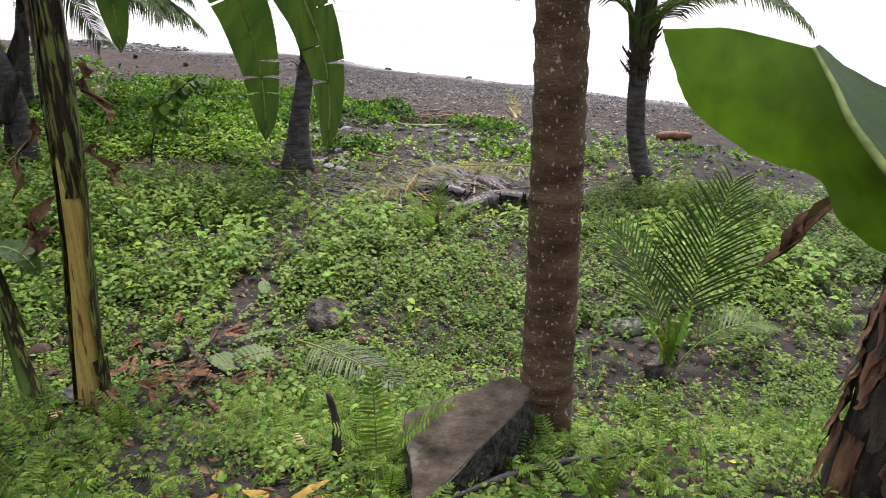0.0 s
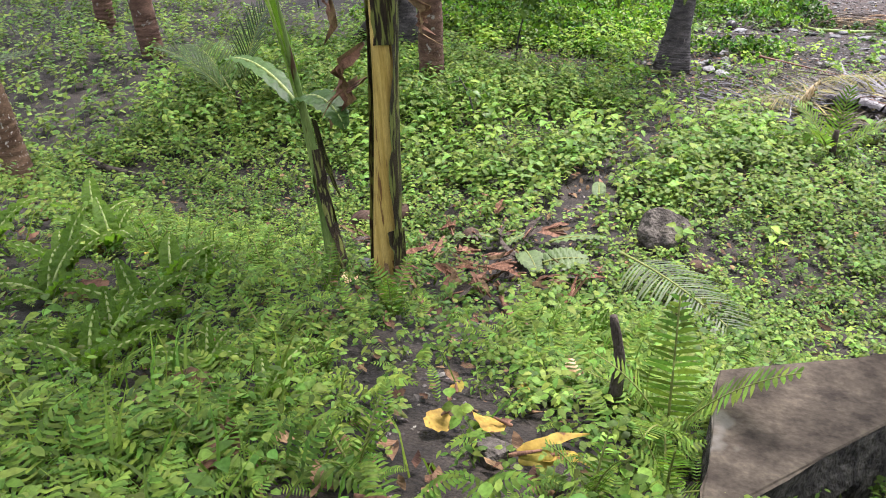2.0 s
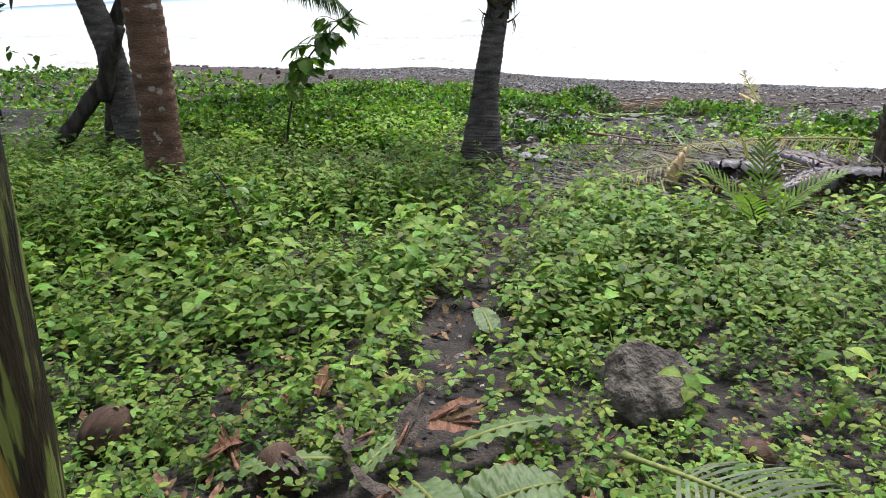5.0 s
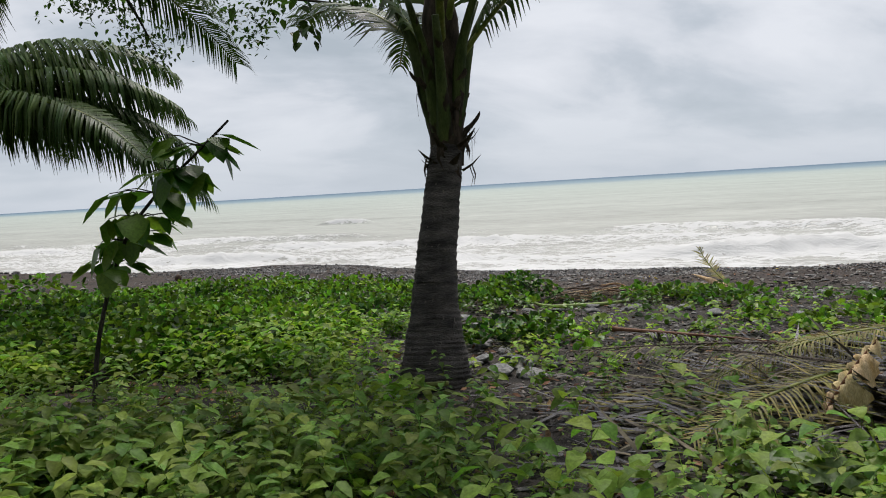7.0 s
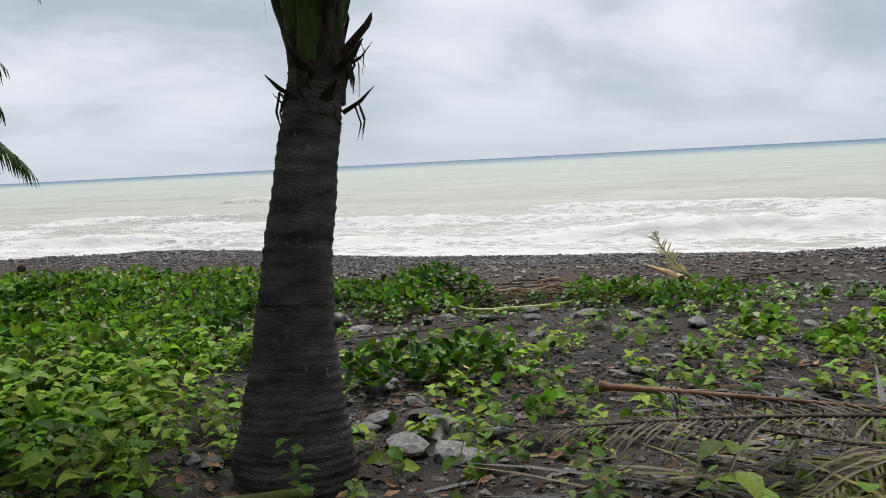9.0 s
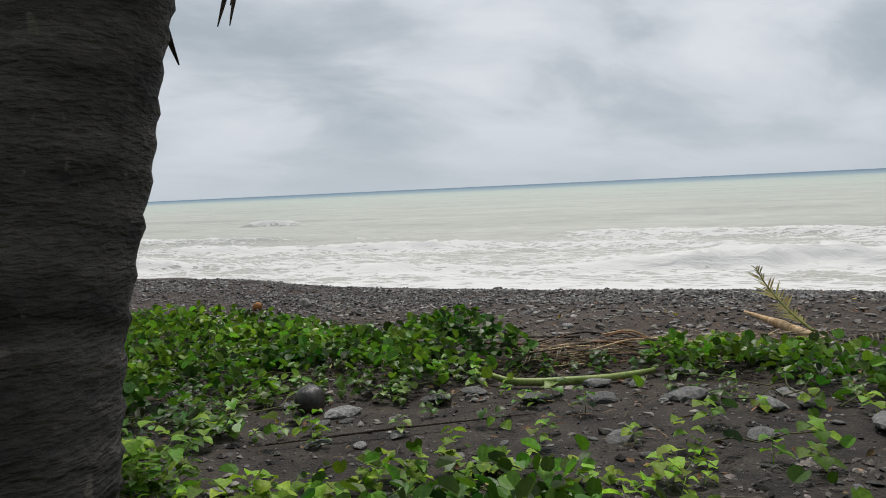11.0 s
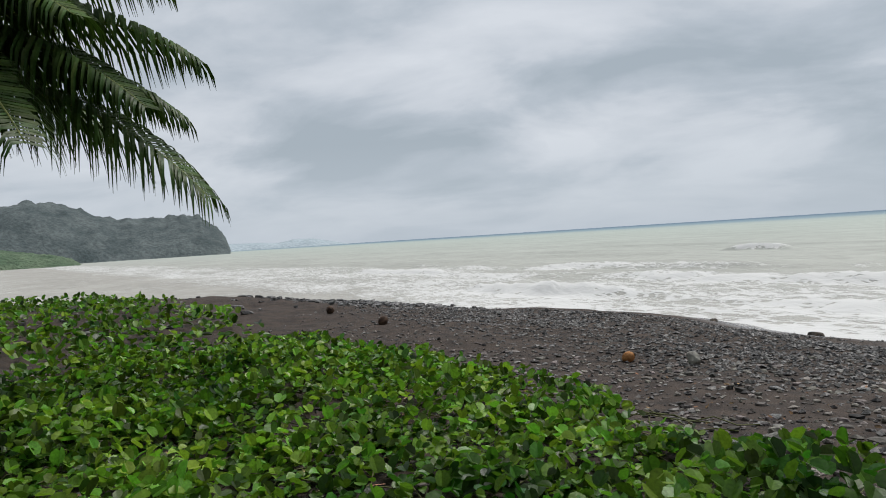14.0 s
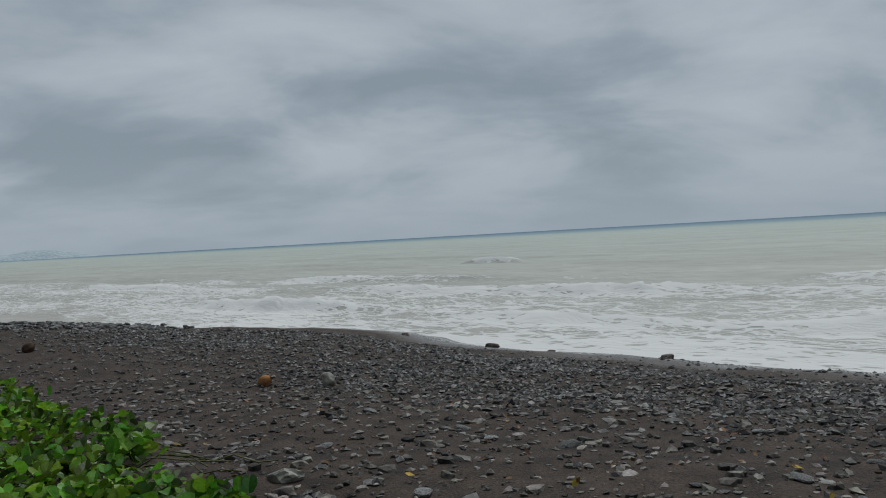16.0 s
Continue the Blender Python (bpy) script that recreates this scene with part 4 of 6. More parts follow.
    add_blade(t, banana_blade(2.9, 0.5, rng, 88, -5, 5, 0.03, 0.0, 0.2), Matrix.Translation(line(H)) @ pose(0, 0, 0, 0, 0, 12), M_BANANA_OLD, label="torn green banana leaf hanging down")
    # unseen crown leaves, added to throw shade on the slope below
    for k in range(7):
        add_blade(t, banana_blade(2.5, 0.7, rng, 70, 68 - 4 * k, 6), Matrix.Translation(line(H)) @ pose(0, 0, 0, 0, 0, 40 + 44 * k))
    return t


split_banana()


def young_banana():
    t = thing("banana_plant", at_land(-3.57, 5.18), "young banana plant with slim green stem and one drooping leaf", "banana plant")
    b = Build()
    P = curve_points([(0.04, 0, -0.1), (0.0, 0, 0.5), (-0.06, 0.02, 1.1), (-0.12, 0.02, 1.7), (-0.2, 0.0, 2.6)], 24)
    b.tube(P, [0.085, 0.08, 0.075, 0.07, 0.065, 0.06, 0.056, 0.052, 0.05, 0.047, 0.044, 0.042, 0.04, 0.038, 0.036, 0.033, 0.03, 0.026, 0.022, 0.018, 0.014, 0.01, 0.008, 0.006], 12)
    part("stem", b, M_BGREEN, t)
    for k in range(5):
        b = Build()
        o = Vector((math.cos(k * 1.9), math.sin(k * 1.9), 0))
        q = Vector(P[3 + 2 * k])
        b.ribbon([q + o * 0.05 + Vector((0, 0, 0.3)), q + o * 0.09, q + o * 0.16 + Vector((0, 0, -0.3)), q + o * 0.2 + Vector((0, 0, -0.42))], [0.07, 0.1, 0.06, 0.02], Vector((-o.y, o.x, 0)))
        part("sheath", b, M_BSHEATH, t)
    add_blade(t, banana_blade(1.15, 0.2, rng, 70, 42, 0, 0.15), pose(-0.1, 0, 1.45, 0, 0, 78), M_BANANA_DARK)
    add_blade(t, banana_blade(0.62, 0.3, rng, 115, 38, 0, 0.12), pose(-0.1, -0.02, 1.5, 0, 0, -100), M_BANANA_DARK)
    add_blade(t, banana_blade(1.5, 0.11, rng, 12, 80, 0, 0.9), pose(-0.11, 0, 1.5, 0, 0, 85))


young_banana()


def near_banana():
    """The plant whose fibrous foot and great leaf stand close by at the start."""
    t = thing("banana_plant", at_land(2.42, 3.45), "large banana plant with fibrous brown stem and broad green leaves", "banana plant")
    b = Build()
    zs = np.linspace(-0.2, 3.4, 34)
    b.tube([(0.07 * z + 0.02 * math.sin(z * 5), 0.02 * z, z) for z in zs], [0.24 - 0.03 * z + 0.014 * math.sin(z * 7) for z in zs], 18)
    part("stem", b, M_FIBRE, t)
    for k in range(90):
        b = Build()
        a = rng.uniform(0, 6.28)
        o, z = Vector((math.cos(a), math.sin(a), 0)), rng.uniform(0.2, 2.2)
        side, l, w = Vector((-o.y, o.x, 0)), rng.uniform(0.2, 0.6), rng.uniform(0.05, 0.16)
        r = 0.245 - 0.03 * z
        P, W = [], []
        for q in range(9):
            u = q / 8
            zz = max(0.02, z + 0.1 - l * u)
            P.append(Vector((0.07 * zz, 0.02 * zz, zz)) + o * (r + 0.03 * z / 2 + 0.012 + 0.05 * u * u + 0.02 * noise.noise(Vector((k, u * 4, 0)))) + side * 0.04 * noise.noise(Vector((k, u * 3, 7))))
            W.append(w * (1 - 0.75 * u ** 2) * (1 + 0.5 * noise.noise(Vector((k * 1.7, u * 6, 3)))))
        b.ribbon(P, W, side)
        part("sheath", b, M_BFIBRE if k % 3 else M_FIBRE, t, "shredded brown sheath")
    top = Vector((0.34, 0.07, 3.3))
    # out-of-view leaves, enlarged and added so the crown shades the slope
    for turn, rise, droop, L, w in ((150, 60, 62, 2.8, 0.8), (-20, 60, 60, 2.8, 0.8), (-100, 55, 65, 2.6, 0.8), (60, 62, 58, 3.0, 0.85), (20, 58, 52, 3.0, 0.85), (100, 58, 60, 2.9, 0.8), (-60, 64, 55, 2.7, 0.8)):
        add_blade(t, banana_blade(L, w, rng, droop, rise, 4, 0.2), Matrix.Translation(top) @ pose(0, 0, 0, 0, 0, turn))
    # the broad leaf that hangs out over the path: one half lit from behind, the other folded back over the midrib
    foot = at_land(2.42, 3.45)
    rows = 49
    mid = curve_points([Vector(p) - foot for p in ((1.3, 1.15, 6.05), (0.96, 1.02, 5.72), (0.80, 1.15, 5.74), (0.72, 1.27, 5.83), (0.70, 1.36, 5.90), (0.69, 1.444, 5.95))], rows)
    rim = curve_points([Vector(p) - foot for p in ((1.5, 1.35, 5.72), (0.92, 1.27, 5.60), (0.76, 1.32, 5.645), (0.728, 1.39, 5.71), (0.626, 1.48, 5.735), (0.53, 1.585, 5.795), (0.485, 1.665, 5.90), (0.471, 1.702, 5.952))], rows)
    back = curve_points([Vector(p) - foot for p in ((1.7, 1.75, 5.95), (1.2, 1.60, 5.76), (0.92, 1.555, 5.855), (0.80, 1.52, 5.905), (0.71, 1.47, 5.955))], rows)
    stem_line = curve_points([Vector((0.27, 0.05, 3.6)), Vector((2.2, 2.3, 7.0)) - foot, mid[0]], 20)
    rib = Build()
    rib.tube(stem_line + mid[1:], [0.02] * 20 + [0.011 * (1 - 0.85 * i / rows) + 0.0015 for i in range(rows - 1)], 8)
    for half, edge_line, sag in ((0, rim, 0.05), (1, back, -0.04)):
        V, F, cols = [], [], 13
        for i in range(rows):
            across = edge_line[i] - mid[i]
            for c in range(cols):
                q = c / (cols - 1)
                ripple = 0.0022 * math.sin(i * 1.9 + 2.5 * q) + 0.004 * math.sin(i * 0.55 + 3 * q)
                top = 0.012 * math.sin(q * math.pi) ** 2 * ease(0.9, 1.0, i / (rows - 1)) + 0.004 * noise.noise(Vector((q * 14, i, 3.0))) * (i > rows - 3)
                ragged = 1 + (0.012 * noise.noise(Vector((i * 0.6, half, 0))) if c == cols - 1 else 0)
                V.append(mid[i] + across * q * ragged + Vector((0.2, 0.9, 0.2)) * (ripple * q + sag * math.sin(math.pi * q) * across.length) + Vector((0, 0, float(top) * (1 - half))))
        for r in range(rows - 1):
            for c in range(cols - 1):
                F.append((r * cols + c, r * cols + c + 1, (r + 1) * cols + c + 1, (r + 1) * cols + c))
        b = Build()
        b.add(V, F)
        # backlight contrast is also painted: bright green here, dull green on the folded half
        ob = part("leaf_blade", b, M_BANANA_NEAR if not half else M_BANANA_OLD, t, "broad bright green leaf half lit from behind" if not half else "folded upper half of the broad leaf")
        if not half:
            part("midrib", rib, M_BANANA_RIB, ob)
    b = Build()
    q0 = Vector((0.815, 1.46, 5.67)) - foot
    for j in range(3):
        P = [q0 + Vector((-0.028 * k + 0.012 * math.sin(k * 2 + j), -0.004 * k, -0.034 * k)) for k in range(6)]
        b.ribbon(P, [0.01, 0.03, 0.042, 0.04, 0.024, 0.005], [Vector((math.cos(0.9 * k + j), math.sin(0.9 * k + j), 0.2)).normalized() for k in range(6)])
    b.tube([q0, q0 + Vector((0.25, 0.4, 0.1)), Vector((0.33, 0.05, 3.0))], [0.006, 0.01, 0.015], 6)
    part("dry_leaf", b, M_DRYLEAF, t, "curled brown dry leaf hanging from a stalk")
    return t


near_banana()


# ---------- headland and hills ----------
def hill(name, label, dist, heights, mat_, deep, rough, seed):
    """A ridge seen from the beach between two bearings (degrees left of ahead): elevations in degrees along it."""
    n, m = 160, 26
    V, F = [], []
    for i in range(n):
        u = i / (n - 1)
        bearing = heights[0][0] + (heights[-1][0] - heights[0][0]) * u ** 1.6
        az = radians(bearing)
        el = float(np.interp(bearing, *zip(*heights)))
        for j in range(m):
            w = j / (m - 1)
            d = dist + deep * w
            h = (dist + 0.45 * deep) * math.tan(radians(el)) * math.sin(math.pi * min(1, 0.5 * w / 0.45 if w < 0.45 else 0.5 + 0.5 * (w - 0.45) / 0.55)) ** 0.8
            k = noise.fractal(Vector((i * 0.22, j * 0.4, seed)), 1.0, 2.0, 5)
            h = h * (1 + 0.10 * rough * k) + rough * dist * 0.0022 * noise.noise(Vector((i * 0.9, j * 1.1, seed))) * min(1, h / 6)
            V.append((-2 - math.sin(az) * d, 17 + math.cos(az) * d, h - 1.0))
    for i in range(n - 1):
        for j in range(m - 1):
            F.append((i * m + j, i * m + j + 1, (i + 1) * m + j + 1, (i + 1) * m + j))
    b = Build(); b.add(V, F)
    return tagged(new(name, b.mesh(name, [mat_])), label, "hill", kind="structure")


hill("headland", "dark green forested headland ending in a cliff", 640, [(48.6, 0.3), (48.9, 1.3), (49.5, 2.1), (50.5, 2.8), (51.7, 3.1), (53, 2.9), (56.6, 3.0), (58.3, 3.6), (60.2, 4.2), (61.5, 4.3), (63.5, 4.0), (68, 4.3), (76, 4.7), (88, 5.1)], M_HILL, 330, 1.0, 3.3)
hill("low_shore", "low wooded shore below the headland", 420, [(58.6, 0.1), (59.2, 0.55), (60.2, 0.85), (63.5, 1.4), (75, 1.8), (95, 2)], M_SHOREWOOD, 120, 1.0, 8.1)
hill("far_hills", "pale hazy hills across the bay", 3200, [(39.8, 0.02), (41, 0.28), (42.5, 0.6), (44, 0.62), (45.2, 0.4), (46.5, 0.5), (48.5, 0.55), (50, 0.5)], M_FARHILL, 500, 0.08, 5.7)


# ---------- block, rocks, coconuts ----------
def concrete_block():
    t = thing("concrete_block", Vector((0.1, 3.8, 0)), "broken grey concrete block leaning beside a palm", "concrete block")
    top = [Vector(p) - Vector((0.1, 3.8, 0)) for p in ((-0.14, 2.93, 3.42), (0.5, 4.02, 3.33), (0.56, 4.24, 3.31), (0.42, 4.36, 3.33), (-0.28, 3.92, 3.3))]
    bm = bmesh.new()
    n = len(top)
    up = [bm.verts.new(p) for p in top]
    dn = [bm.verts.new(p + Vector((0.05, 0.03, -0.62 - 0.1 * (k % 2)))) for k, p in enumerate(top)]
    bm.faces.new(up); bm.faces.new(dn[::-1])
    for k in range(n):
        f = bm.faces.new((up[k], dn[k], dn[(k + 1) % n], up[(k + 1) % n])); f.material_index = 1
    bmesh.ops.bevel(bm, geom=[e for e in bm.edges if all(v in up for v in e.verts)], offset=0.008, segments=1, affect="EDGES")
    bmesh.ops.triangulate(bm, faces=bm.faces)
    bmesh.ops.subdivide_edges(bm, edges=bm.edges, cuts=5, use_grid_fill=True)
    bm.normal_update()
    for v in bm.verts:
        side = 1 - min(1, abs(v.normal.z) * 1.2)
        k = noise.noise(v.co * 9) * 0.6 + noise.noise(v.co * 23) * 0.4
        v.co += v.normal * k * (0.006 + 0.085 * side)
    me = bpy.data.meshes.new("block")
    bm.to_mesh(me); bm.free()
    for m in (M_CONCRETE, M_AGGREGATE):
        me.materials.append(m)
    part("block", me, None, t)


concrete_block()


def stone_thing(name, x, y, r, squash, label, material, sharp=True, sub=3, rough=0.3, sink=0.3, category="rock", turn=0, group="", taper=0.0):
    b = lump(r, rng, squash, rough, sub, sharp)
    if taper:
        b.v = [(x * (1 - taper * z / r) - 0.25 * taper * z, y * (1 - taper * z / r), z) for x, y, z in b.v]
    ob = new(name, b.mesh(name, [material], not sharp))
    ob.matrix_basis = Matrix.Translation(at_land(x, y, r * squash[2] * (1 - sink) - 0.02)) @ pose(0, 0, 0, 0, 0, turn)
    return tagged(ob, label, category, group)


stone_thing("rock", -1.45, 7.48, 0.27, (1.05, 0.85, 0.88), "rough dark grey rock among the weeds", M_ROCK, rough=0.2, turn=30, taper=0.42, sub=4, sink=0.35)
stone_thing("rock", 2.12, 6.45, 0.2, (1.0, 0.8, 0.9), "small dark rock beside a palm seedling", M_ROCK, rough=0.4)
stone_thing("rock", 2.02, 7.55, 0.2, (1.2, 0.8, 0.55), "bluish grey flat rock among the weeds", M_STONE, rough=0.3)
stone_thing("rock", -3.41, 5.5, 0.14, (1.2, 0.9, 0.6), "bluish grey stone between two banana stems", M_STONE, rough=0.3)
stone_thing("rock", -2.33, 22.85, 0.1, (1.3, 0.8, 0.6), "grey brown rock on sand beside the vines", M_SCREE, rough=0.35)
stone_thing("rock", -4.05, 27.45, 0.13, (0.8, 0.6, 1.0), "pale upright stone on the shingle", M_SCREE, rough=0.35)
for x, y, r in ((-3.4, 35.2, 0.13), (-1.9, 34.0, 0.09), (0.4, 33.2, 0.12), (-5.6, 35.6, 0.1)):
    stone_thing("rock", x, y, r, (1.2, 0.8, 0.6), "wet black rock at the edge of the wash", M_ROCK, rough=0.35, sink=0.4, group="rocks in the wash")
stone_thing("rock", -0.92, 2.98, 0.09, (1.0, 0.9, 0.8), "small grey stone on the gravelly path", M_ROCK, rough=0.3)


def coconut(x, y, r, material, label, turn=0, tip=70):
    t = thing("coconut", Matrix.Translation(at_land(x, y, r * 0.78)) @ pose(0, 0, 0, tip, 0, turn), label, "coconut", "fallen coconuts")
    b, V, F = Build(), [], []
    n, m = 16, 12
    for i in range(m + 1):
        u = math.pi * i / m
        for k in range(n):
            a = 2 * math.pi * k / n
            q = 1 + 0.045 * math.cos(3 * a) + 0.02 * math.sin(7 * a + 3 * u)
            V.append((math.sin(u) * math.cos(a) * r * q, math.sin(u) * math.sin(a) * r * q, math.cos(u) * r * 1.18 + 0.03 * r * math.cos(3 * u)))
    for i in range(m):
        for k in range(n):
            F.append((i * n + k, i * n + (k + 1) % n, (i + 1) * n + (k + 1) % n, (i + 1) * n + k))
    b.add(V, F)
    part("husk", b, material, t)
    c = Build()
    c.tube([(0, 0, r * 1.1), (0, 0, r * 1.2), (0.01, 0, r * 1.3)], [r * 0.42, r * 0.3, r * 0.06], 7)
    part("stem_cap", c, M_FIBRE, t)


for x, y, r, m_, l in ((-3.02, 6.55, 0.1, M_NUT, "fallen brown coconut among banana leaf litter"), (-4.2, 6.4, 0.12, M_NUT, "fallen brown coconut behind the banana stem"), (-4.0, 6.75, 0.12, M_NUT, "dark fallen coconut behind the banana stem"),
                       (-3.23, 19.55, 0.12, M_NUT_WET, "wet dark coconut on the sand among vines"), (-4.91, 27.35, 0.078, M_NUT_ORANGE, "orange-brown coconut on the shingle"), (-1.0, 7.0, 0.08, M_NUT, "old brown coconut beside the rock"),
                       (3.0, 9.6, 0.12, M_NUT, "old coconut half sunk in weeds"), (-10.9, 29.6, 0.1, M_NUT, "dark coconut on the shingle"), (-13.4, 30.8, 0.1, M_NUT, "dark coconut on the shingle")):
    coconut(x, y, r, m_, l, x * 50)


# ---------- fallen fronds and debris ----------
def fallen_frond(x, y, turn, length, mats, label, up=0.25, tilt=4, bend=10, ragged=0.1, hang=0.45, width=0.018, leaflet=0.55, category="palm frond", thick=0.022):
    t = thing("fallen_frond", Matrix.Translation(at_land(x, y, up)) @ pose(0, 0, 0, 0, 0, turn), label, category, "fallen palm fronds")
    leaflets, stalk = frond_mesh("leaf_blade", length, tilt, bend, rng, pairs=int(26 * length), leaflet=leaflet, hang=hang, mats=mats, ragged=ragged, width=width, flat=True, thick=thick)
    tagged(part("leaf_blade", leaflets, None, t), kind="stuff")
    part("stalk", stalk, None, t)
    return t


GREEN, FADE, DRY = [M_RACHIS, M_FROND_FALLEN], [M_RACHIS, M_FROND_FADING], [M_WOOD, M_FROND_DRY]
fallen_frond(-1.8, 14.5, -104, 1.9, [M_REDSTALK, M_SPATHE], "fallen palm frond with reddish stalk and dark hanging leaflets", 0.5, -5, 2, 0.55, 1.8, 0.016, 0.3)
fallen_frond(1.0, 14.0, 100, 2.4, FADE, "fallen yellowing palm frond on a debris heap", 0.42, 8, 30, 0.02, 0.75, 0.018, 0.5)
fallen_frond(-0.2, 13.2, 118, 1.9, FADE, "fallen yellowing palm frond on a debris heap", 0.34, 5, 20, 0.05, 0.5, 0.018, 0.5)
fallen_frond(1.9, 14.0, 95, 2.6, FADE, "fallen yellowing palm frond on a debris heap", 0.4, 6, 14, 0.1, 0.5)
fallen_frond(-0.1, 12.7, 40, 2.0, DRY, "fallen dry grey palm frond on a debris heap", 0.3, 2, 8, 0.25, 0.4)
fallen_frond(1.8, 12.9, 110, 2.4, DRY, "fallen dry grey palm frond on a debris heap", 0.35, 2, 8, 0.2, 0.4)
fallen_frond(0.5, 13.7, 75, 2.8, DRY, "fallen dry grey palm frond on a debris heap", 0.3, 4, 10, 0.2, 0.4)
fallen_frond(0.3, 12.2, 140, 2.2, DRY, "fallen dry grey palm frond on a debris heap", 0.2, 3, 8, 0.3, 0.3)
fallen_frond(2.2, 12.0, 70, 2.4, DRY, "fallen dry grey palm frond on a debris heap", 0.2, 3, 8, 0.25, 0.4)
fallen_frond(-1.58, 6.63, -125, 1.6, GREEN, "fallen green palm frond lying on weeds", 0.26, 8, 24, 0.0, 0.4, 0.02, 0.42, thick=0.012)
fallen_frond(3.4, 21.0, 100, 1.6, DRY, "dry brown frond stalks on the sand", 0.06, 0, 2, 0.4, 0.1)
fallen_frond(-0.6, 21.3, 80, 1.5, DRY, "dry brown frond stalks heaped on the sand", 0.08, 2, 4, 0.4, 0.1)
fallen_frond(-0.2, 21.0, 110, 1.4, DRY, "dry brown frond stalks heaped on the sand", 0.10, 1, 4, 0.4, 0.1)


def log_thing(name, ctrl, radii, material, label, category, n=10, knobs=0):
    pts = [at_land(x, y, u) for x, y, u in ctrl]
    o = pts[0].copy()
    t = thing(name, o, label, category)
    b = Build()
    k = 14
    line = curve_points([p - o for p in pts], k)
    b.tube(line, [float(np.interp(i / (k - 1), np.linspace(0, 1, len(radii)), radii)) * rng.uniform(0.9, 1.1) for i in range(k)], n)
    for _ in range(knobs):
        i = rng.randrange(2, k - 2)
        d = Vector((rng.uniform(-1, 1), rng.uniform(-1, 1), rng.uniform(0, 1))).normalized()
        b.tube([line[i], line[i] + d * 0.12, line[i] + d * 0.2], [0.03, 0.02, 0.005], 6)
    part("wood", b, material, t)
    return t


log_thing("fallen_branch", [(-0.95, 11.3, 0.1), (-0.75, 10.6, 0.08), (-0.3, 9.95, 0.06)], [0.04, 0.055, 0.05], M_WOOD, "pale fallen branch beside a palm seedling", "branch")
log_thing("fallen_stalk", [(-0.02, 3.05, 0.1), (0.35, 3.4, 0.13), (0.75, 3.7, 0.12), (1.15, 3.95, 0.06)], [0.012, 0.026, 0.024, 0.01], M_NUT_WET, "black rotting palm stalk in front of concrete block", "palm stalk")
log_thing("driftwood_stick", [(-3.4, 18.4, 0.04), (-2.6, 18.6, 0.05), (-1.6, 18.8, 0.04)], [0.006, 0.009, 0.005], M_WOOD, "thin dark driftwood stick on the sand", "stick")
log_thing("fallen_stalk", [(-1.85, 20.25, 0.13), (-1.6, 19.95, 0.06), (-1.1, 19.8, 0.05), (-0.65, 19.85, 0.05), (-0.3, 19.98, 0.06)], [0.006, 0.034, 0.034, 0.03, 0.022], M_BANANA_RIB, "curved yellow-green frond stalk on the sand", "palm stalk")
log_thing("fallen_stalk", [(1.5, 21.9, 0.16), (1.6, 21.3, 0.1), (1.65, 20.8, 0.06)], [0.012, 0.05, 0.04], M_PALEDRY, "split yellow frond stalk lying on the shingle", "palm stalk")
fallen_frond(1.8, 21.0, 25, 0.95, FADE, "broken yellow frond tip standing up from shingle", 0.05, 28, -30, 0.2, 0.1, 0.03, 0.3)
log_thing("fallen_stalk", [(-4.3, 14.2, 0.04), (-3.95, 14.4, 0.06), (-3.6, 14.5, 0.08), (-3.25, 14.5, 0.1)], [0.03, 0.04, 0.035, 0.02], M_RACHIS, "thick green frond stalk at the foot of a palm", "palm stalk")
for k in range(14):
    x, y, a = rng.uniform(-1.3, 0.1), rng.uniform(20.65, 21.2), rng.uniform(-0.5, 0.5)
    l = rng.uniform(0.3, 0.6)
    log_thing("dry_stalk", [(x - l * math.cos(a), y - l * math.sin(a), 0.03 + 0.012 * k), (x, y, 0.05 + 0.01 * k), (x + l * math.cos(a), y + l * math.sin(a), 0.03)], [0.006, 0.012, 0.006], (M_DRYLEAF, M_PALEDRY, M_WOOD)[k % 3], "thin dry brown stalk heaped on the sand", "dry stalk", 6)
log_thing("wooden_stick", [(-0.7, 3.72, -0.05), (-0.68, 3.75, 0.3), (-0.72, 3.75, 0.55)], [0.032, 0.028, 0.018], M_WOOD, "short dark stick standing among ferns", "stick")
log_thing("driftwood_log", [(5.1, 18.7, 0.1), (5.5, 18.72, 0.12), (6.0, 18.8, 0.08)], [0.09, 0.12, 0.08], M_REDSTALK, "reddish brown driftwood log on the beach", "log", knobs=3)
log_thing("wooden_stub", [(-2.08, 8.5, -0.05), (-2.08, 8.52, 0.12), (-1.98, 8.6, 0.2)], [0.09, 0.075, 0.05], M_WOOD, "short dark broken stub on the path", "stub", knobs=2)
log_thing("fallen_stalk", [(-2.2, 5.55, 0.06), (-1.85, 5.1, 0.06), (-1.4, 4.75, 0.06)], [0.02, 0.035, 0.02], M_DRYLEAF, "dry brown leaf stalk on the path", "leaf stalk")
log_thing("fallen_frond_stalk", [(-8.8, 6.4, 0.1), (-8.0, 6.2, 0.08), (-7.2, 6.3, 0.06)], [0.05, 0.045, 0.02], M_WOOD, "dark fallen frond stalk in the weeds", "palm stalk")


def tree_stump():
    t = thing("tree_stump", at_land(1.72, 13.6), "dark splintered tree stump beside frond debris", "tree stump")
    b = Build()
    b.tube(curve_points([(0, 0, -0.1), (0.02, 0, 0.3), (0.0, 0, 0.62)], 8), [0.2, 0.19, 0.17, 0.16, 0.16, 0.15, 0.14, 0.12], 12)
    part("wood", b, M_WOOD, t)
    for k in range(6):
        a = k * 1.05
        s = Build()
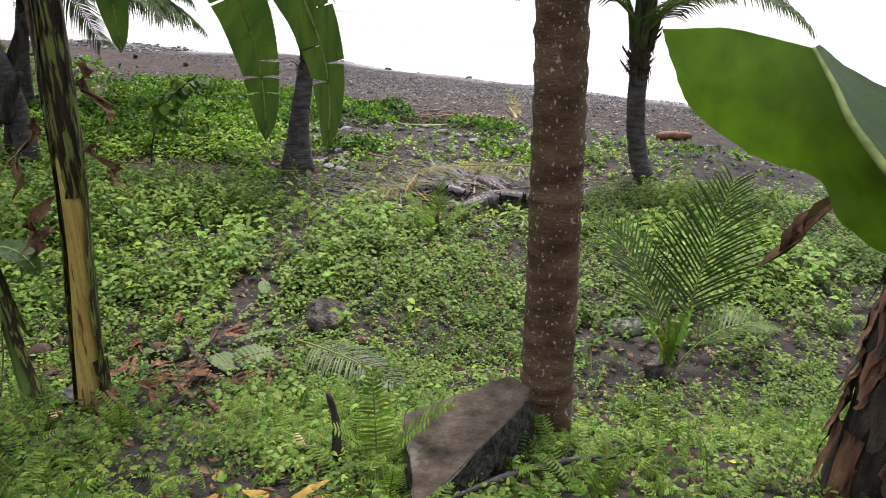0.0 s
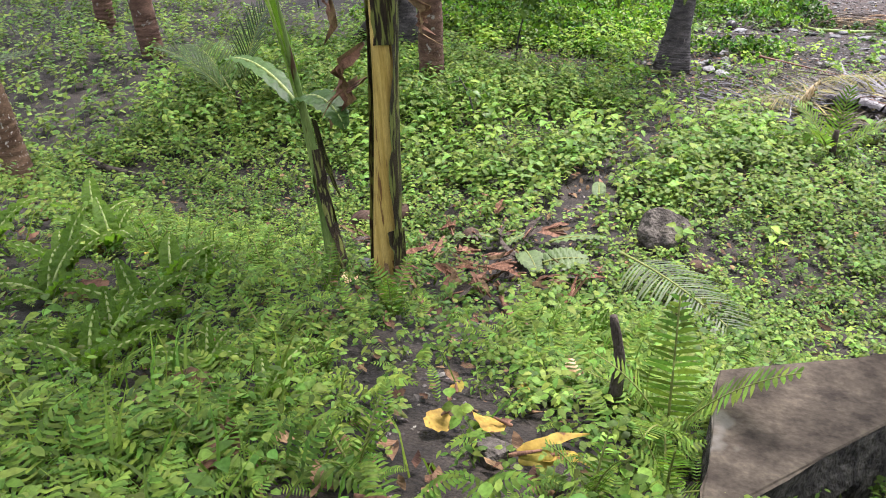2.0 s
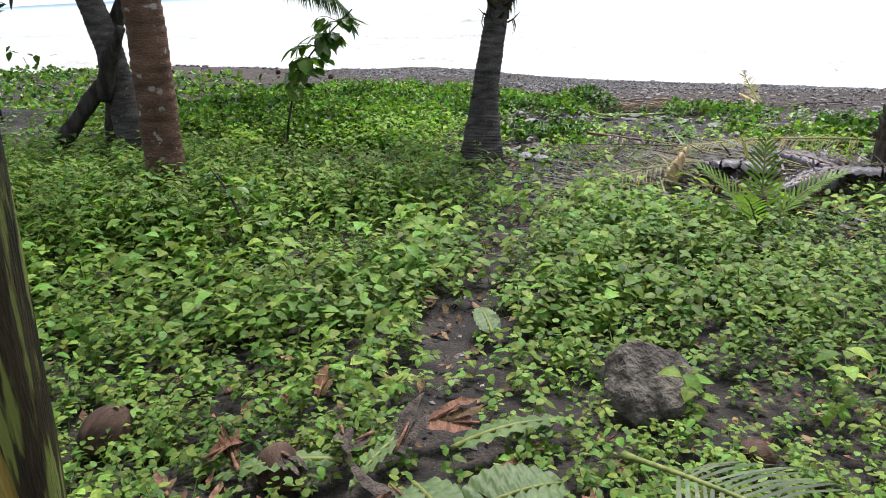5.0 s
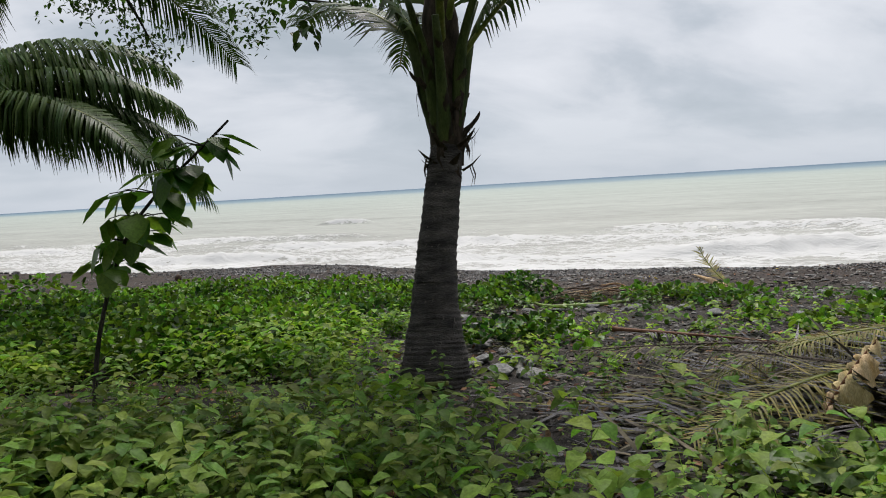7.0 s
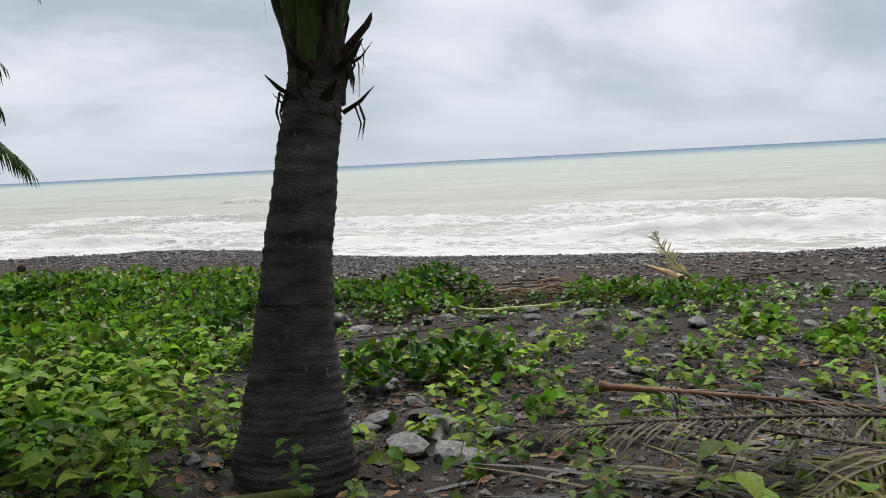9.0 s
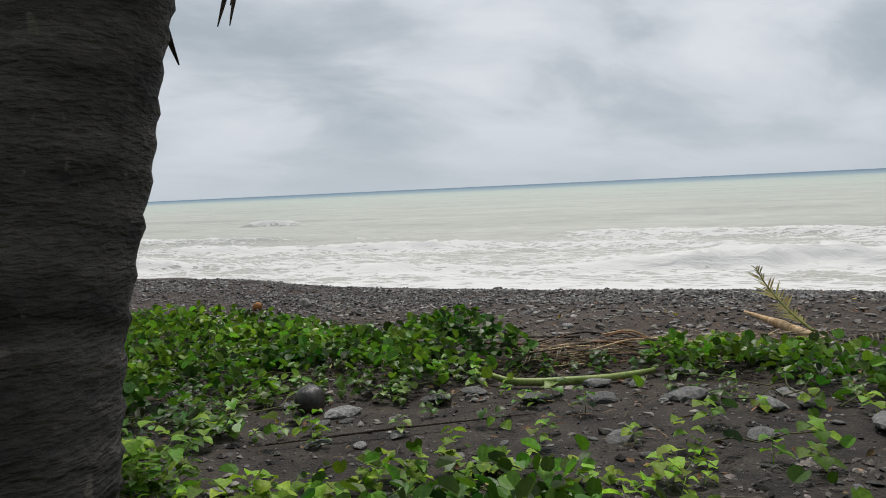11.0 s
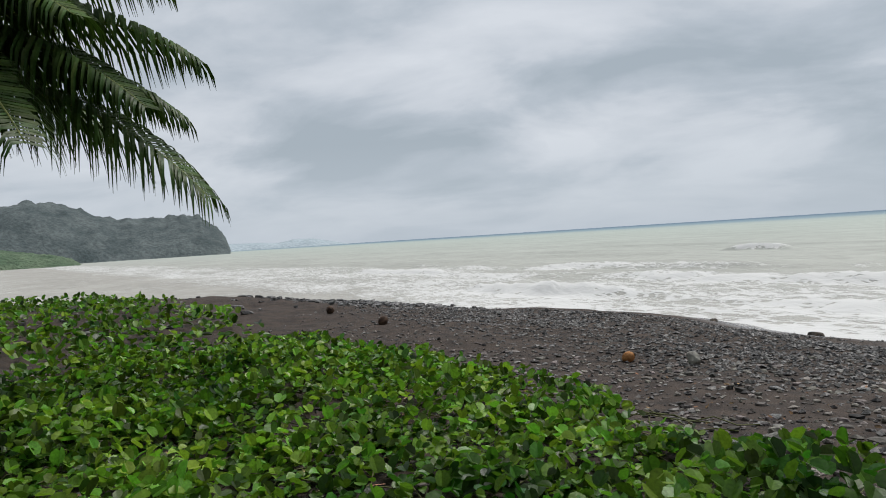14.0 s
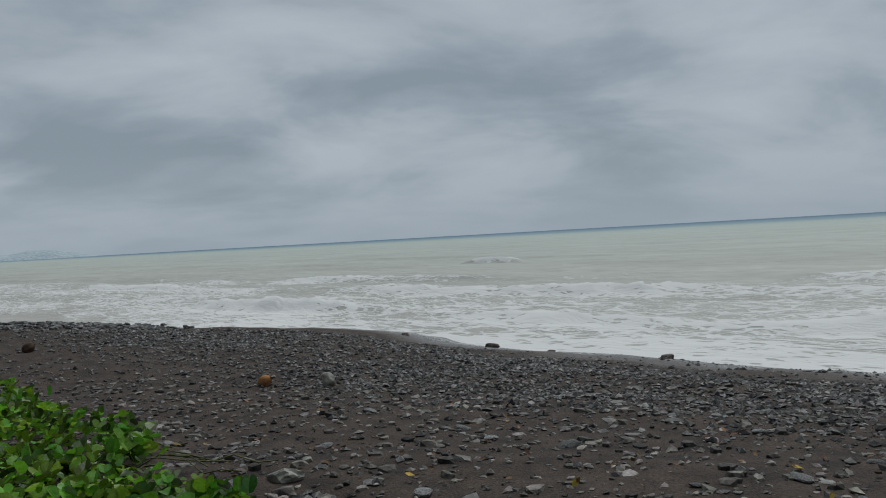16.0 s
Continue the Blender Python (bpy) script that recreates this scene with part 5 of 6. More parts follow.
        h = rng.uniform(0.15, 0.42)
        o = Vector((math.cos(a) * 0.1, math.sin(a) * 0.1, 0.5))
        s.tube([o, o + Vector((0.02, 0, h * 0.6)), o + Vector((math.cos(a) * 0.05, 0, h))], [0.06, 0.045, 0.008], 6)
        part("splinter", s, M_WOOD, t)


tree_stump()


# ---------- gnarled tree and saplings ----------
LEAF = np.array([(0, 0, 0), (-0.32, 0.3, 0.05), (0, 0.42, -0.02), (0.32, 0.3, 0.05), (-0.22, 0.72, 0.0), (0.22, 0.72, 0.0), (0, 1.05, -0.08)])
LEAF_F = np.array([(0, 2, 1), (0, 3, 2), (1, 2, 4), (2, 3, 5), (2, 6, 4), (2, 5, 6)])


def leafy(parent, name, centres, spread, per, size, material):
    c = np.repeat(np.array(centres, float), per, 0)
    pos = c + rs.normal(0, spread, c.shape)
    rot = spin(rs.uniform(0, 6.28, len(pos)), rs.uniform(-1.3, 0.3, len(pos)))
    return tagged(part(name, strew(name, LEAF, LEAF_F, pos, rot, rs.uniform(0.7, 1.2, len(pos)) * size, [material]), None, parent), kind="stuff")


def gnarled_tree():
    t = thing("gnarled_tree", at_land(-8.75, 14.0), "gnarled dark seaside tree with broad leaves and broken limb", "tree")
    limbs = [([(0, 0, -0.2), (0.1, 0, 0.8), (0.05, 0.1, 1.8), (-0.3, 0.3, 3.0), (-0.6, 0.6, 4.4)], [0.25, 0.19, 0.16, 0.14, 0.1]),
             ([(0.25, -0.5, 0.9), (0.5, -0.6, 1.4), (0.85, -0.7, 1.85)], [0.13, 0.11, 0.06]),
             ([(-0.9, -0.7, -0.1), (-0.3, -0.6, 0.5), (0.25, -0.5, 1.1)], [0.13, 0.12, 0.1]),
             ([(0.0, 0.2, 1.6), (0.6, 0.6, 2.9), (1.6, 1.2, 4.3)], [0.13, 0.1, 0.05]),
             ([(-0.3, 0.3, 3.0), (-1.4, 0.6, 3.9), (-2.6, 1.2, 4.4)], [0.12, 0.09, 0.04]),
             ([(-0.4, 0.4, 3.4), (0.4, 1.4, 4.6), (1.6, 2.4, 5.0)], [0.1, 0.08, 0.03]),
             ([(-0.4, 0.4, 3.4), (0.3, 2.0, 4.7), (1.6, 4.2, 4.85), (3.0, 5.6, 4.55), (4.5, 5.8, 4.3)], [0.1, 0.08, 0.05, 0.03, 0.012]),
             ([(1.2, 3.8, 4.8), (1.3, 4.8, 4.4), (1.4, 5.6, 3.75)], [0.035, 0.025, 0.008])]
    for ctrl, r in limbs:
        b = Build()
        b.tube(curve_points(ctrl, 14), [float(np.interp(i / 13, np.linspace(0, 1, len(r)), r)) * rng.uniform(0.88, 1.12) for i in range(14)], 10)
        part("limb", b, M_GNARL, t)
    for c in ((1.6, 1.2, 4.2), (1.0, 0.9, 3.9), (-2.4, 1.2, 4.3), (-1.5, 0.7, 4.0), (1.6, 2.4, 4.9), (0.4, 1.5, 4.8), (-0.6, 0.6, 4.6), (-0.9, -0.4, 3.8), (2.3, 1.9, 4.4), (-1.8, -0.6, 3.4), (-2.6, 0.1, 3.2), (3.9, 2.2, 3.5), (-2.2, -0.4, 2.0), (-2.9, 0.0, 1.8), (-1.7, -0.2, 2.4), (-3.3, 0.6, 2.3)):
        leafy(t, "leaf_clump", [np.array(c) + rs.normal(0, 0.35, 3) for _ in range(8)], 0.13, 9, 0.15, M_TREELEAF)
    # small leaves along the outer twigs of the seaward limb
    for c in ((1.46, 5.6, 3.8), (1.1, 5.5, 4.0), (2.85, 5.6, 4.05), (2.45, 5.6, 4.3), (2.0, 5.5, 4.5), (1.4, 5.3, 4.6), (0.8, 5.3, 4.55), (3.1, 5.6, 4.45), (0.4, 5.2, 4.5), (4.2, 5.7, 4.45), (4.5, 5.7, 4.3)):
        leafy(t, "leaf_clump", [np.array(c) + rs.normal(0, 0.17, 3) for _ in range(18)], 0.1, 10, 0.085, M_TREELEAF)


gnarled_tree()


def sapling(x, y, h, leaves, label, lean=(0.2, 0.1), size=0.16, bare=0.45):
    t = thing("sapling", at_land(x, y), label, "sapling")
    b = Build()
    P = curve_points([(0, 0, -0.05), (lean[0] * 0.1, 0, h * 0.35), (lean[0] * 0.4, lean[1] * 0.4, h * 0.7), (lean[0], lean[1], h)], 14)
    b.tube(P, [0.018 * (1 - 0.75 * i / 13) + 0.003 for i in range(14)], 6)
    part("stem", b, M_GNARL, t)
    for k in range(leaves):
        u = bare + (1 - bare) * k / leaves
        q = P[min(13, int(u * 13))]
        a = 2.4 * k + rng.uniform(-0.3, 0.3)
        s = Build()
        o = Vector((math.cos(a), math.sin(a), rng.uniform(-0.1, 0.35)))
        e = q + o * rng.uniform(0.08, 0.3)
        s.tube([q, q.lerp(e, 0.6) + Vector((0, 0, 0.02)), e], [0.005, 0.004, 0.003], 5, 0)
        for j in range(3):
            M = Matrix.Translation(q.lerp(e, 0.55 + 0.22 * j)) @ pose(0, 0, 0, rng.uniform(-80, -5), 0, math.degrees(a) - 90 + rng.uniform(-60, 60)) @ Matrix.Scale(size * rng.uniform(0.6, 1.2), 4) @ Matrix.Diagonal((1.3, 1, 1, 1))
            s.add([M @ Vector(p) for p in LEAF], [tuple(int(i) for i in f) for f in LEAF_F], 1)
        part("leaf_spray", s, [M_GNARL, M_VINE], t)


sapling(-5.85, 13.4, 2.1, 34, "slender sapling with broad drooping leaves", (1.3, -0.5), 0.22, 0.58)
sapling(-4.6, 9.6, 0.75, 8, "small leafy sapling among weeds", (-0.3, 0.1), 0.11, 0.4)
sapling(-12.6, 16.1, 2.2, 3, "thin dead-looking stem in the grove", (-0.3, 0.1), 0.1)


# ---------- palm seedlings, ferns ----------
def palm_seedling(x, y, fronds, label, young=True):
    t = thing("palm_seedling", at_land(x, y), label, "palm seedling", "palm seedlings")
    for turn, rise, L, bend, lf in fronds:
        pair = frond_mesh("frond", L, rise, bend, rng, pairs=int(11 * L) + 4, leaflet=lf, hang=0.16, mats=[M_RACHIS, M_FROND_YOUNG if young else M_FROND], thick=0.012, bare=0.28, width=0.034, forward=0.7)
        add_frond(t, pair, pose(0, 0, 0.02, 0, 0, turn))
    b = Build()
    b.tube([(0, 0, -0.05), (0, 0, 0.2), (0.01, 0, 0.42)], [0.05, 0.045, 0.03], 8)
    part("stem", b, M_FIBRE, t)


palm_seedling(2.3, 6.62, [(-38, 74, 2.1, 24, 0.62), (40, 70, 1.8, 42, 0.5), (-75, 58, 1.3, 85, 0.4)], "coconut seedling with green feather fronds beside a rock", False)
def sprout(x, y, label):
    """A coconut sprout whose first leaves are still pleated and unsplit."""
    t = thing("palm_seedling", at_land(x, y), label, "palm seedling", "palm seedlings")
    b = Build()
    b.tube([(0, 0, -0.05), (0, 0, 0.12), (0.01, 0, 0.3)], [0.045, 0.035, 0.02], 8)
    part("stem", b, M_RACHIS, t)
    for turn, rise, droop, L, w in ((60, 74, 40, 0.62, 0.17), (-50, 78, 30, 0.66, 0.2), (10, 84, 16, 0.55, 0.13)):
        blade, rib = banana_blade(L, w, rng, droop, rise, 4, 0.5, 0.0, 0.15)
        add_blade(t, (blade, rib), pose(0, 0, 0.2, 0, 0, turn), M_FROND_YOUNG, M_RACHIS)


sprout(2.15, 6.35, "small bright green coconut seedling beside a rock")
palm_seedling(-0.28, 10.62, [(-75, 58, 0.95, 45, 0.2), (60, 64, 0.85, 40, 0.2), (150, 66, 0.7, 40, 0.18), (-10, 78, 0.9, 20, 0.2)], "small coconut seedling beside a fallen branch")
palm_seedling(-7.9, 8.5, [(-20, 78, 1.9, 35, 0.5), (70, 62, 1.6, 60, 0.5), (120, 70, 1.5, 50, 0.5), (-80, 65, 1.4, 50, 0.45)], "coconut seedling with upright fronds in the grove", False)
palm_seedling(-9.6, 4.9, [(-60, 60, 2.0, 50, 0.5), (-100, 65, 1.9, 60, 0.5), (-20, 60, 1.9, 60, 0.5)], "dark green coconut seedling at the grove's edge", False)


def fern(x, y, fronds, L, label, spread=40, up=0.0):
    t = thing("fern", at_land(x, y, up), label, "fern", "ferns")
    for k in range(fronds):
        a = 360 * k / fronds + rng.uniform(-20, 20)
        l = L * rng.uniform(0.7, 1.1)
        pair = frond_mesh("frond", l, rng.uniform(95 - spread, 88), rng.uniform(15, 45), rng, pairs=int(20 * l) + 9, leaflet=0.085 * l / 0.6 + 0.01, hang=0.1, mats=[M_RACHIS, M_FERN], thick=0.004, bare=0.05, width=0.016 * l / 0.6 + 0.003, flat=True, forward=0.1)
        add_frond(t, pair, pose(0, 0, 0, 0, 0, a))


for x, y, n, L in ((-0.42, 3.65, 4, 0.72), (-0.3, 3.15, 4, 0.35), (-0.6, 3.9, 3, 0.4), (0.72, 3.95, 4, 0.32), (-2.3, 4.25, 5, 0.55), (-2.9, 4.35, 5, 0.5), (-3.5, 4.35, 5, 0.5),
                   (-1.95, 3.2, 4, 0.4), (0.9, 3.3, 5, 0.45), (1.3, 3.7, 4, 0.4), (-1.2, 2.5, 4, 0.35), (-1.6, 2.3, 4, 0.35), (-2.4, 3.3, 5, 0.45), (-0.5, 2.9, 3, 0.35), (1.6, 4.6, 4, 0.4), (-4.0, 3.9, 5, 0.5), (0.45, 2.7, 4, 0.35), (-3.0, 3.2, 5, 0.45)):
    fern(x, y, n, L * (0.72 if x < -1.8 else 1), "bright green sword fern among low weeds")


# heap of dry leaflets under the fallen fronds
n = 3600
hx, hy = rs.normal(0.35, 1.1, n), rs.normal(13.2, 0.85, n)
hz = land(hx, hy) + rs.uniform(0.02, 0.42, n) * np.exp(-((hx - 0.3) / 1.3) ** 2 - ((hy - 13.0) / 1.0) ** 2) + 0.02
STRIP = np.array([(-0.5, 0, 0), (0.5, 0, 0), (-0.45, 1, 0.04), (0.45, 1, 0.04), (0, 2, 0)])
me = strew("debris_heap", STRIP, np.array([(0, 1, 3), (0, 3, 2), (2, 3, 4)]), np.stack([hx, hy, hz], -1), spin(rs.normal(1.6, 0.8, n), rs.normal(0, 0.22, n)),
           np.stack([rs.uniform(0.02, 0.05, n), rs.uniform(0.15, 0.4, n), np.full(n, 0.3)], -1), [M_FROND_DRY, M_SPATHE, M_FROND_FADING], np.array([0, 0, 0]))
me.polygons.foreach_set("material_index", np.repeat(rs.choice([0, 1, 1, 2], n), 3).astype(np.int32))
tagged(new("debris_heap", me), "heap of grey and dark dead palm leaflets on the ground", "debris", kind="stuff")


n = 420
hx, hy = rs.uniform(-1.35, 1.5, n), rs.normal(20.75, 0.2, n)
hz = land(hx, hy) + 0.02 + rs.uniform(0, 0.14, n) * np.exp(-((hy - 20.75) / 0.25) ** 2)
me = strew("dry_leaf_heap", STRIP, np.array([(0, 1, 3), (0, 3, 2), (2, 3, 4)]), np.stack([hx, hy, hz], -1), spin(rs.normal(1.5, 0.35, n) + np.pi * rs.randint(0, 2, n), rs.normal(0, 0.12, n)),
           np.stack([rs.uniform(0.008, 0.022, n), rs.uniform(0.12, 0.34, n), np.full(n, 0.2)], -1), [M_DRYLEAF, M_PALEDRY, M_FROND_DRY])
me.polygons.foreach_set("material_index", np.repeat(rs.choice([0, 0, 1, 2, 2], n), 3).astype(np.int32))
tagged(new("dry_leaf_heap", me), "flat heap of dry brown palm leaflets on the sand", "debris", kind="stuff")
n = 1500
hx, hy = rs.uniform(-6.5, 3.5, n), rs.uniform(12.6, 22, n)
me = strew("twigs", STRIP, np.array([(0, 1, 3), (0, 3, 2), (2, 3, 4)]), np.stack([hx, hy, land(hx, hy) + 0.025], -1), spin(rs.uniform(0, 6.28, n), rs.normal(0, 0.1, n), rs.normal(0, 0.5, n)),
           np.stack([rs.uniform(0.004, 0.012, n), 0.03 + 0.13 * rs.uniform(0, 1, n) ** 2, np.full(n, 0.2)], -1), [M_WOOD, M_DRYLEAF, M_FROND_DRY])
me.polygons.foreach_set("material_index", np.repeat(rs.randint(0, 3, n), 3).astype(np.int32))
tagged(new("twigs", me), "dark twigs and leaf scraps scattered on damp soil", "twigs", kind="stuff")


def lance_plant(x, y, leaves, L, label):
    t = thing("broad_leaf_plant", at_land(x, y), label, "plant", "broad-leaved plants")
    for k in range(leaves):
        l = L * rng.uniform(0.75, 1.15)
        pair = banana_blade(l, 0.3 * l, rng, rng.uniform(50, 90), rng.uniform(50, 80), 0, 0.2)
        add_blade(t, pair, pose(0, 0, 0.02, 0, 0, 137 * k + rng.uniform(-20, 20)))


for x, y, n, L in ((-2.75, 2.7, 6, 0.42), (-2.45, 2.4, 5, 0.36), (-3.05, 3.05, 6, 0.4), (-2.2, 2.75, 4, 0.3), (-3.5, 3.6, 5, 0.4), (-4.1, 3.3, 6, 0.5), (-4.5, 3.9, 6, 0.5), (-3.6, 2.9, 5, 0.42), (-4.9, 3.3, 6, 0.55), (-3.3, 3.7, 4, 0.35), (-5.3, 4.3, 5, 0.5), (1.7, 5.4, 4, 0.3), (1.3, 4.1, 4, 0.25), (-1.5, 5.2, 5, 0.35), (-1.2, 4.9, 4, 0.3), (-1.8, 2.7, 4, 0.3)):
    lance_plant(x, y, n, L, "low plant with broad glossy lance-shaped leaves")


# ---------- low plants ----------
TRAIL = np.array([(-1.0, 2.4), (-1.65, 3.7), (-2.0, 5.2), (-2.3, 6.9), (-2.6, 8.7), (-2.5, 10.4), (-2.4, 12.2), (-2.35, 14.4), (-2.3, 16.0)])


def near_trail(x, y):
    d = np.full(np.shape(x), 99.0)
    for (ax, ay), (bx, by) in zip(TRAIL[:-1], TRAIL[1:]):
        u = np.clip(((x - ax) * (bx - ax) + (y - ay) * (by - ay)) / ((bx - ax) ** 2 + (by - ay) ** 2), 0, 1)
        d = np.minimum(d, np.hypot(x - ax - u * (bx - ax), y - ay - u * (by - ay)))
    return d


VINE_EDGE = np.array([(-60, 47), (-26.6, 33.5), (-16.7, 30.0), (-10.8, 26.9), (-5.7, 25.0), (-4.0, 23.8), (-2.9, 22.7), (-2.2, 22.0), (-1.4, 21.6), (-0.6, 21.1), (0.6, 20.9), (1.6, 20.5), (3, 19.4), (8, 17.5)])


def vine_cover(x, y):
    """How thickly the beach vines stand, 0 to 1."""
    edge = np.interp(x, VINE_EDGE[:, 0], VINE_EDGE[:, 1]) + 0.35 * wob(x, y, 1.7, 4)
    inside = ease(0.0, 0.5, edge - y) * (1 - ease(-2.6, -1.4, off_shore(x, y)))
    left = 1 - ease(-4.9, -3.6, x)   # thick carpet west of the young palm
    patch = ease(0.05, 0.5, wob(x, y, 1.5, 7) + 0.35 * wob(x, y, 4.1, 2))
    thick = np.maximum(left, ease(19.9, 20.6, y) * (1 - ease(-1.5, -0.9, x)))
    thick = np.maximum(thick, 0.85 * ease(19.4, 20.0, y) * ease(-0.5, 0.0, x) * ease(-0.2, 0.3, wob(x, y, 1.1, 9) + 0.2))
    cover = np.maximum(thick * (0.75 + 0.25 * patch), 0.1 + 0.5 * patch)
    cover = cover * (1 - 0.7 * np.exp(-(((x + 1.0) / 1.3) ** 2 + ((y - 18.1) / 0.7) ** 2)))
    cover = cover * (1 - 0.6 * np.exp(-(((x + 2.9) / 1.5) ** 2 + ((y - 18.9) / 1.1) ** 2)))
    cover = cover * (1 - 0.6 * np.exp(-(((x + 4.2) / 0.9) ** 2 + ((y - 15.9) / 0.8) ** 2)))
    cover = cover * (1 - 0.95 * np.exp(-(((x + 3.2) / 0.35) ** 2 + ((y - 19.4) / 0.45) ** 2))) * (1 - 0.9 * np.exp(-(((x + 1.1) / 0.7) ** 2 + ((y - 19.75) / 0.3) ** 2)))
    return inside * cover


def hollow(x, y):
    """Shaded bare ground on the west side of the young palm, 0 inside."""
    return 1 - 0.96 * np.minimum(1.0, 1.6 * np.exp(-(((x + 5.0) / 0.95) ** 2 + ((y - 13.95) / 0.75) ** 2)))


def weed_cover(x, y):
    d = near_trail(x, y)
    c = 0.25 + 0.75 * ease(0.12, 0.5, d + 0.15 * wob(x, y, 3.1, 3))
    c = np.where(d < 0.12 + 0.14 * wob(x, y, 2.3, 8), c * 0.5, c)
    c = c * (0.68 + 0.32 * ease(-0.6, 0.1, wob(x, y, 1.3, 5) + 0.4 * wob(x, y, 4.3, 1)))
    for bx, by, r in ((-2.7, 6.2, 0.75), (0.12, 3.55, 0.42), (0.35, 4.1, 0.4), (-1.1, 3.2, 0.4), (1.3, 12.9, 1.1), (1.9, 6.9, 0.5), (2.3, 6.5, 0.6), (-2.7, 15.3, 0.9), (-3.4, 14.2, 1.0), (-2.85, 4.75, 0.6), (-0.2, 13.0, 1.1), (-0.3, 13.9, 1.2), (0.9, 14.2, 1.1), (-2.6, 13.4, 1.0), (-1.6, 13.6, 0.9), (-0.8, 12.6, 0.6), (-0.8, 3.0, 0.35), (0.2, 12.2, 0.9), (-7.6, 6.3, 0.5), (1.0, 11.6, 0.6)):
        c = c * (1 - 0.85 * np.exp(-(((x - bx) / r) ** 2 + ((y - by) / r) ** 2)))
    c = c * (1 - 0.88 * ease(12.2, 13.0, y) * (1 - ease(-3.4, -2.8, x)) * ease(-9, -7.5, x))
    c = c * (1 - 0.45 * ease(-2.6, -3.6, x) * (1 - ease(4.6, 5.4, y)))
    c = c * (1 - 0.42 * ease(0.1, 1.2, x) * (1 - ease(8.5, 10.5, y)))
    return hollow(x, y) * (c * (1 - ease(14.4, 16.4, y + 1.6 * ease(-3.6, -2.4, x))))


def sample(n, x0, x1, y0, y1, cover):
    x, y = rs.uniform(x0, x1, n), rs.uniform(y0, y1, n)
    keep = rs.uniform(0, 1, n) < cover(x, y)
    return x[keep], y[keep]


def sprig(leaves, height, leaf_len, leaf_w, seed, lift=0.35, oval=False):
    """One small plant: a stem strip and leaves up it; unit height times height."""
    r = np.random.RandomState(seed)
    V, F = [], []
    bend = r.uniform(-0.15, 0.15, 2)
    at = lambda u: np.array([bend[0] * u * u, bend[1] * u * u, height * u])
    for u0, u1 in ((0, 0.5), (0.5, 1.0)):
        o = len(V)
        V += [at(u0) + (-0.004, 0, 0), at(u0) + (0.004, 0, 0), at(u1)]
        F.append((o, o + 1, o + 2))
    for k in range(leaves):
        u = 0.25 + 0.75 * (k + 0.5) / leaves
        a = 2.4 * k + r.uniform(-0.4, 0.4)
        l, w = leaf_len * r.uniform(0.7, 1.2), leaf_w * r.uniform(0.8, 1.2)
        d, s = np.array([math.cos(a), math.sin(a), 0]), np.array([-math.sin(a), math.cos(a), 0])
        p = at(u) + d * 0.012
        e = r.uniform(-0.25, lift)
        mid = p + d * l * 0.45 + np.array([0, 0, e * l * 0.5])
        tip = p + d * l + np.array([0, 0, (e - 0.45) * l * 0.6])
        o = len(V)
        if oval == "fine":
            row = []
            for f, wide in ((0.16, 0.3), (0.42, 0.5), (0.72, 0.34)):
                c = p + (mid - p) * min(1, f / 0.45) + (tip - mid) * max(0, (f - 0.45) / 0.55)
                row += [c - s * w * wide + (0, 0, 0.13 * w), c, c + s * w * wide + (0, 0, 0.13 * w)]
            V += [p] + row + [tip]
            F += [(o, o + 2, o + 1), (o, o + 3, o + 2), (o + 7, o + 8, o + 10), (o + 8, o + 9, o + 10)]
            for j in (1, 4):
                F += [(o + j, o + j + 1, o + j + 4), (o + j, o + j + 4, o + j + 3), (o + j + 1, o + j + 2, o + j + 5), (o + j + 1, o + j + 5, o + j + 4)]
            continue
        if oval:
            m1, m2, up = p.copy() + (mid - p) * 0.6, mid + (tip - mid) * 0.42, np.array([0, 0, 0.14 * w])
            V += [p, m1 - s * w * 0.46 + up, m1, m1 + s * w * 0.46 + up, m2 - s * w * 0.4 + up, m2, m2 + s * w * 0.4 + up, tip]
            F += [(o, o + 2, o + 1), (o, o + 3, o + 2), (o + 1, o + 2, o + 4), (o + 2, o + 5, o + 4), (o + 2, o + 3, o + 5), (o + 3, o + 6, o + 5), (o + 4, o + 5, o + 7), (o + 5, o + 6, o + 7)]
            continue
        lo, hi = p + (mid - p) * 0.62, mid + (tip - mid) * 0.4
        twist = np.array([0, 0, 0.16 * w * r.uniform(-1, 1)])
        V += [p, lo - s * w * 0.46 + twist, lo + s * w * 0.46 - twist, hi - s * w * 0.4 + twist, hi + s * w * 0.4 - twist, tip]
        F += [(o, o + 2, o + 1), (o + 1, o + 2, o + 4), (o + 1, o + 4, o + 3), (o + 3, o + 4, o + 5)]
    return np.array(V), np.array(F)


def plant_out(name, label, x, y, forms, sizes, mats, category, tilt=0.25, lift=0.0):
    """Plants of several forms joined in one object of stuff."""
    z = land(x, y) + lift
    pick = rs.randint(0, len(forms), len(x))
    Vs, Fs, off = [], [], 0
    for k, (tv, tf) in enumerate(forms):
        i = pick == k
        if not i.any():
            continue
        n = int(i.sum())
        rot = spin(rs.uniform(0, 6.28, n), rs.normal(0, tilt, n))
        V = np.einsum("nij,nkj->nki", rot, tv[None] * sizes[i][:, None, None]) + np.stack([x[i], y[i], z[i]], -1)[:, None]
        F = tf[None] + (np.arange(n) * len(tv))[:, None, None] + off
        Vs.append(V.reshape(-1, 3)); Fs.append(F.reshape(-1, 3)); off += n * len(tv)
    ob = new(name, mesh_from(name, np.concatenate(Vs), np.concatenate(Fs), mats))
    return tagged(ob, label, category, kind="stuff")


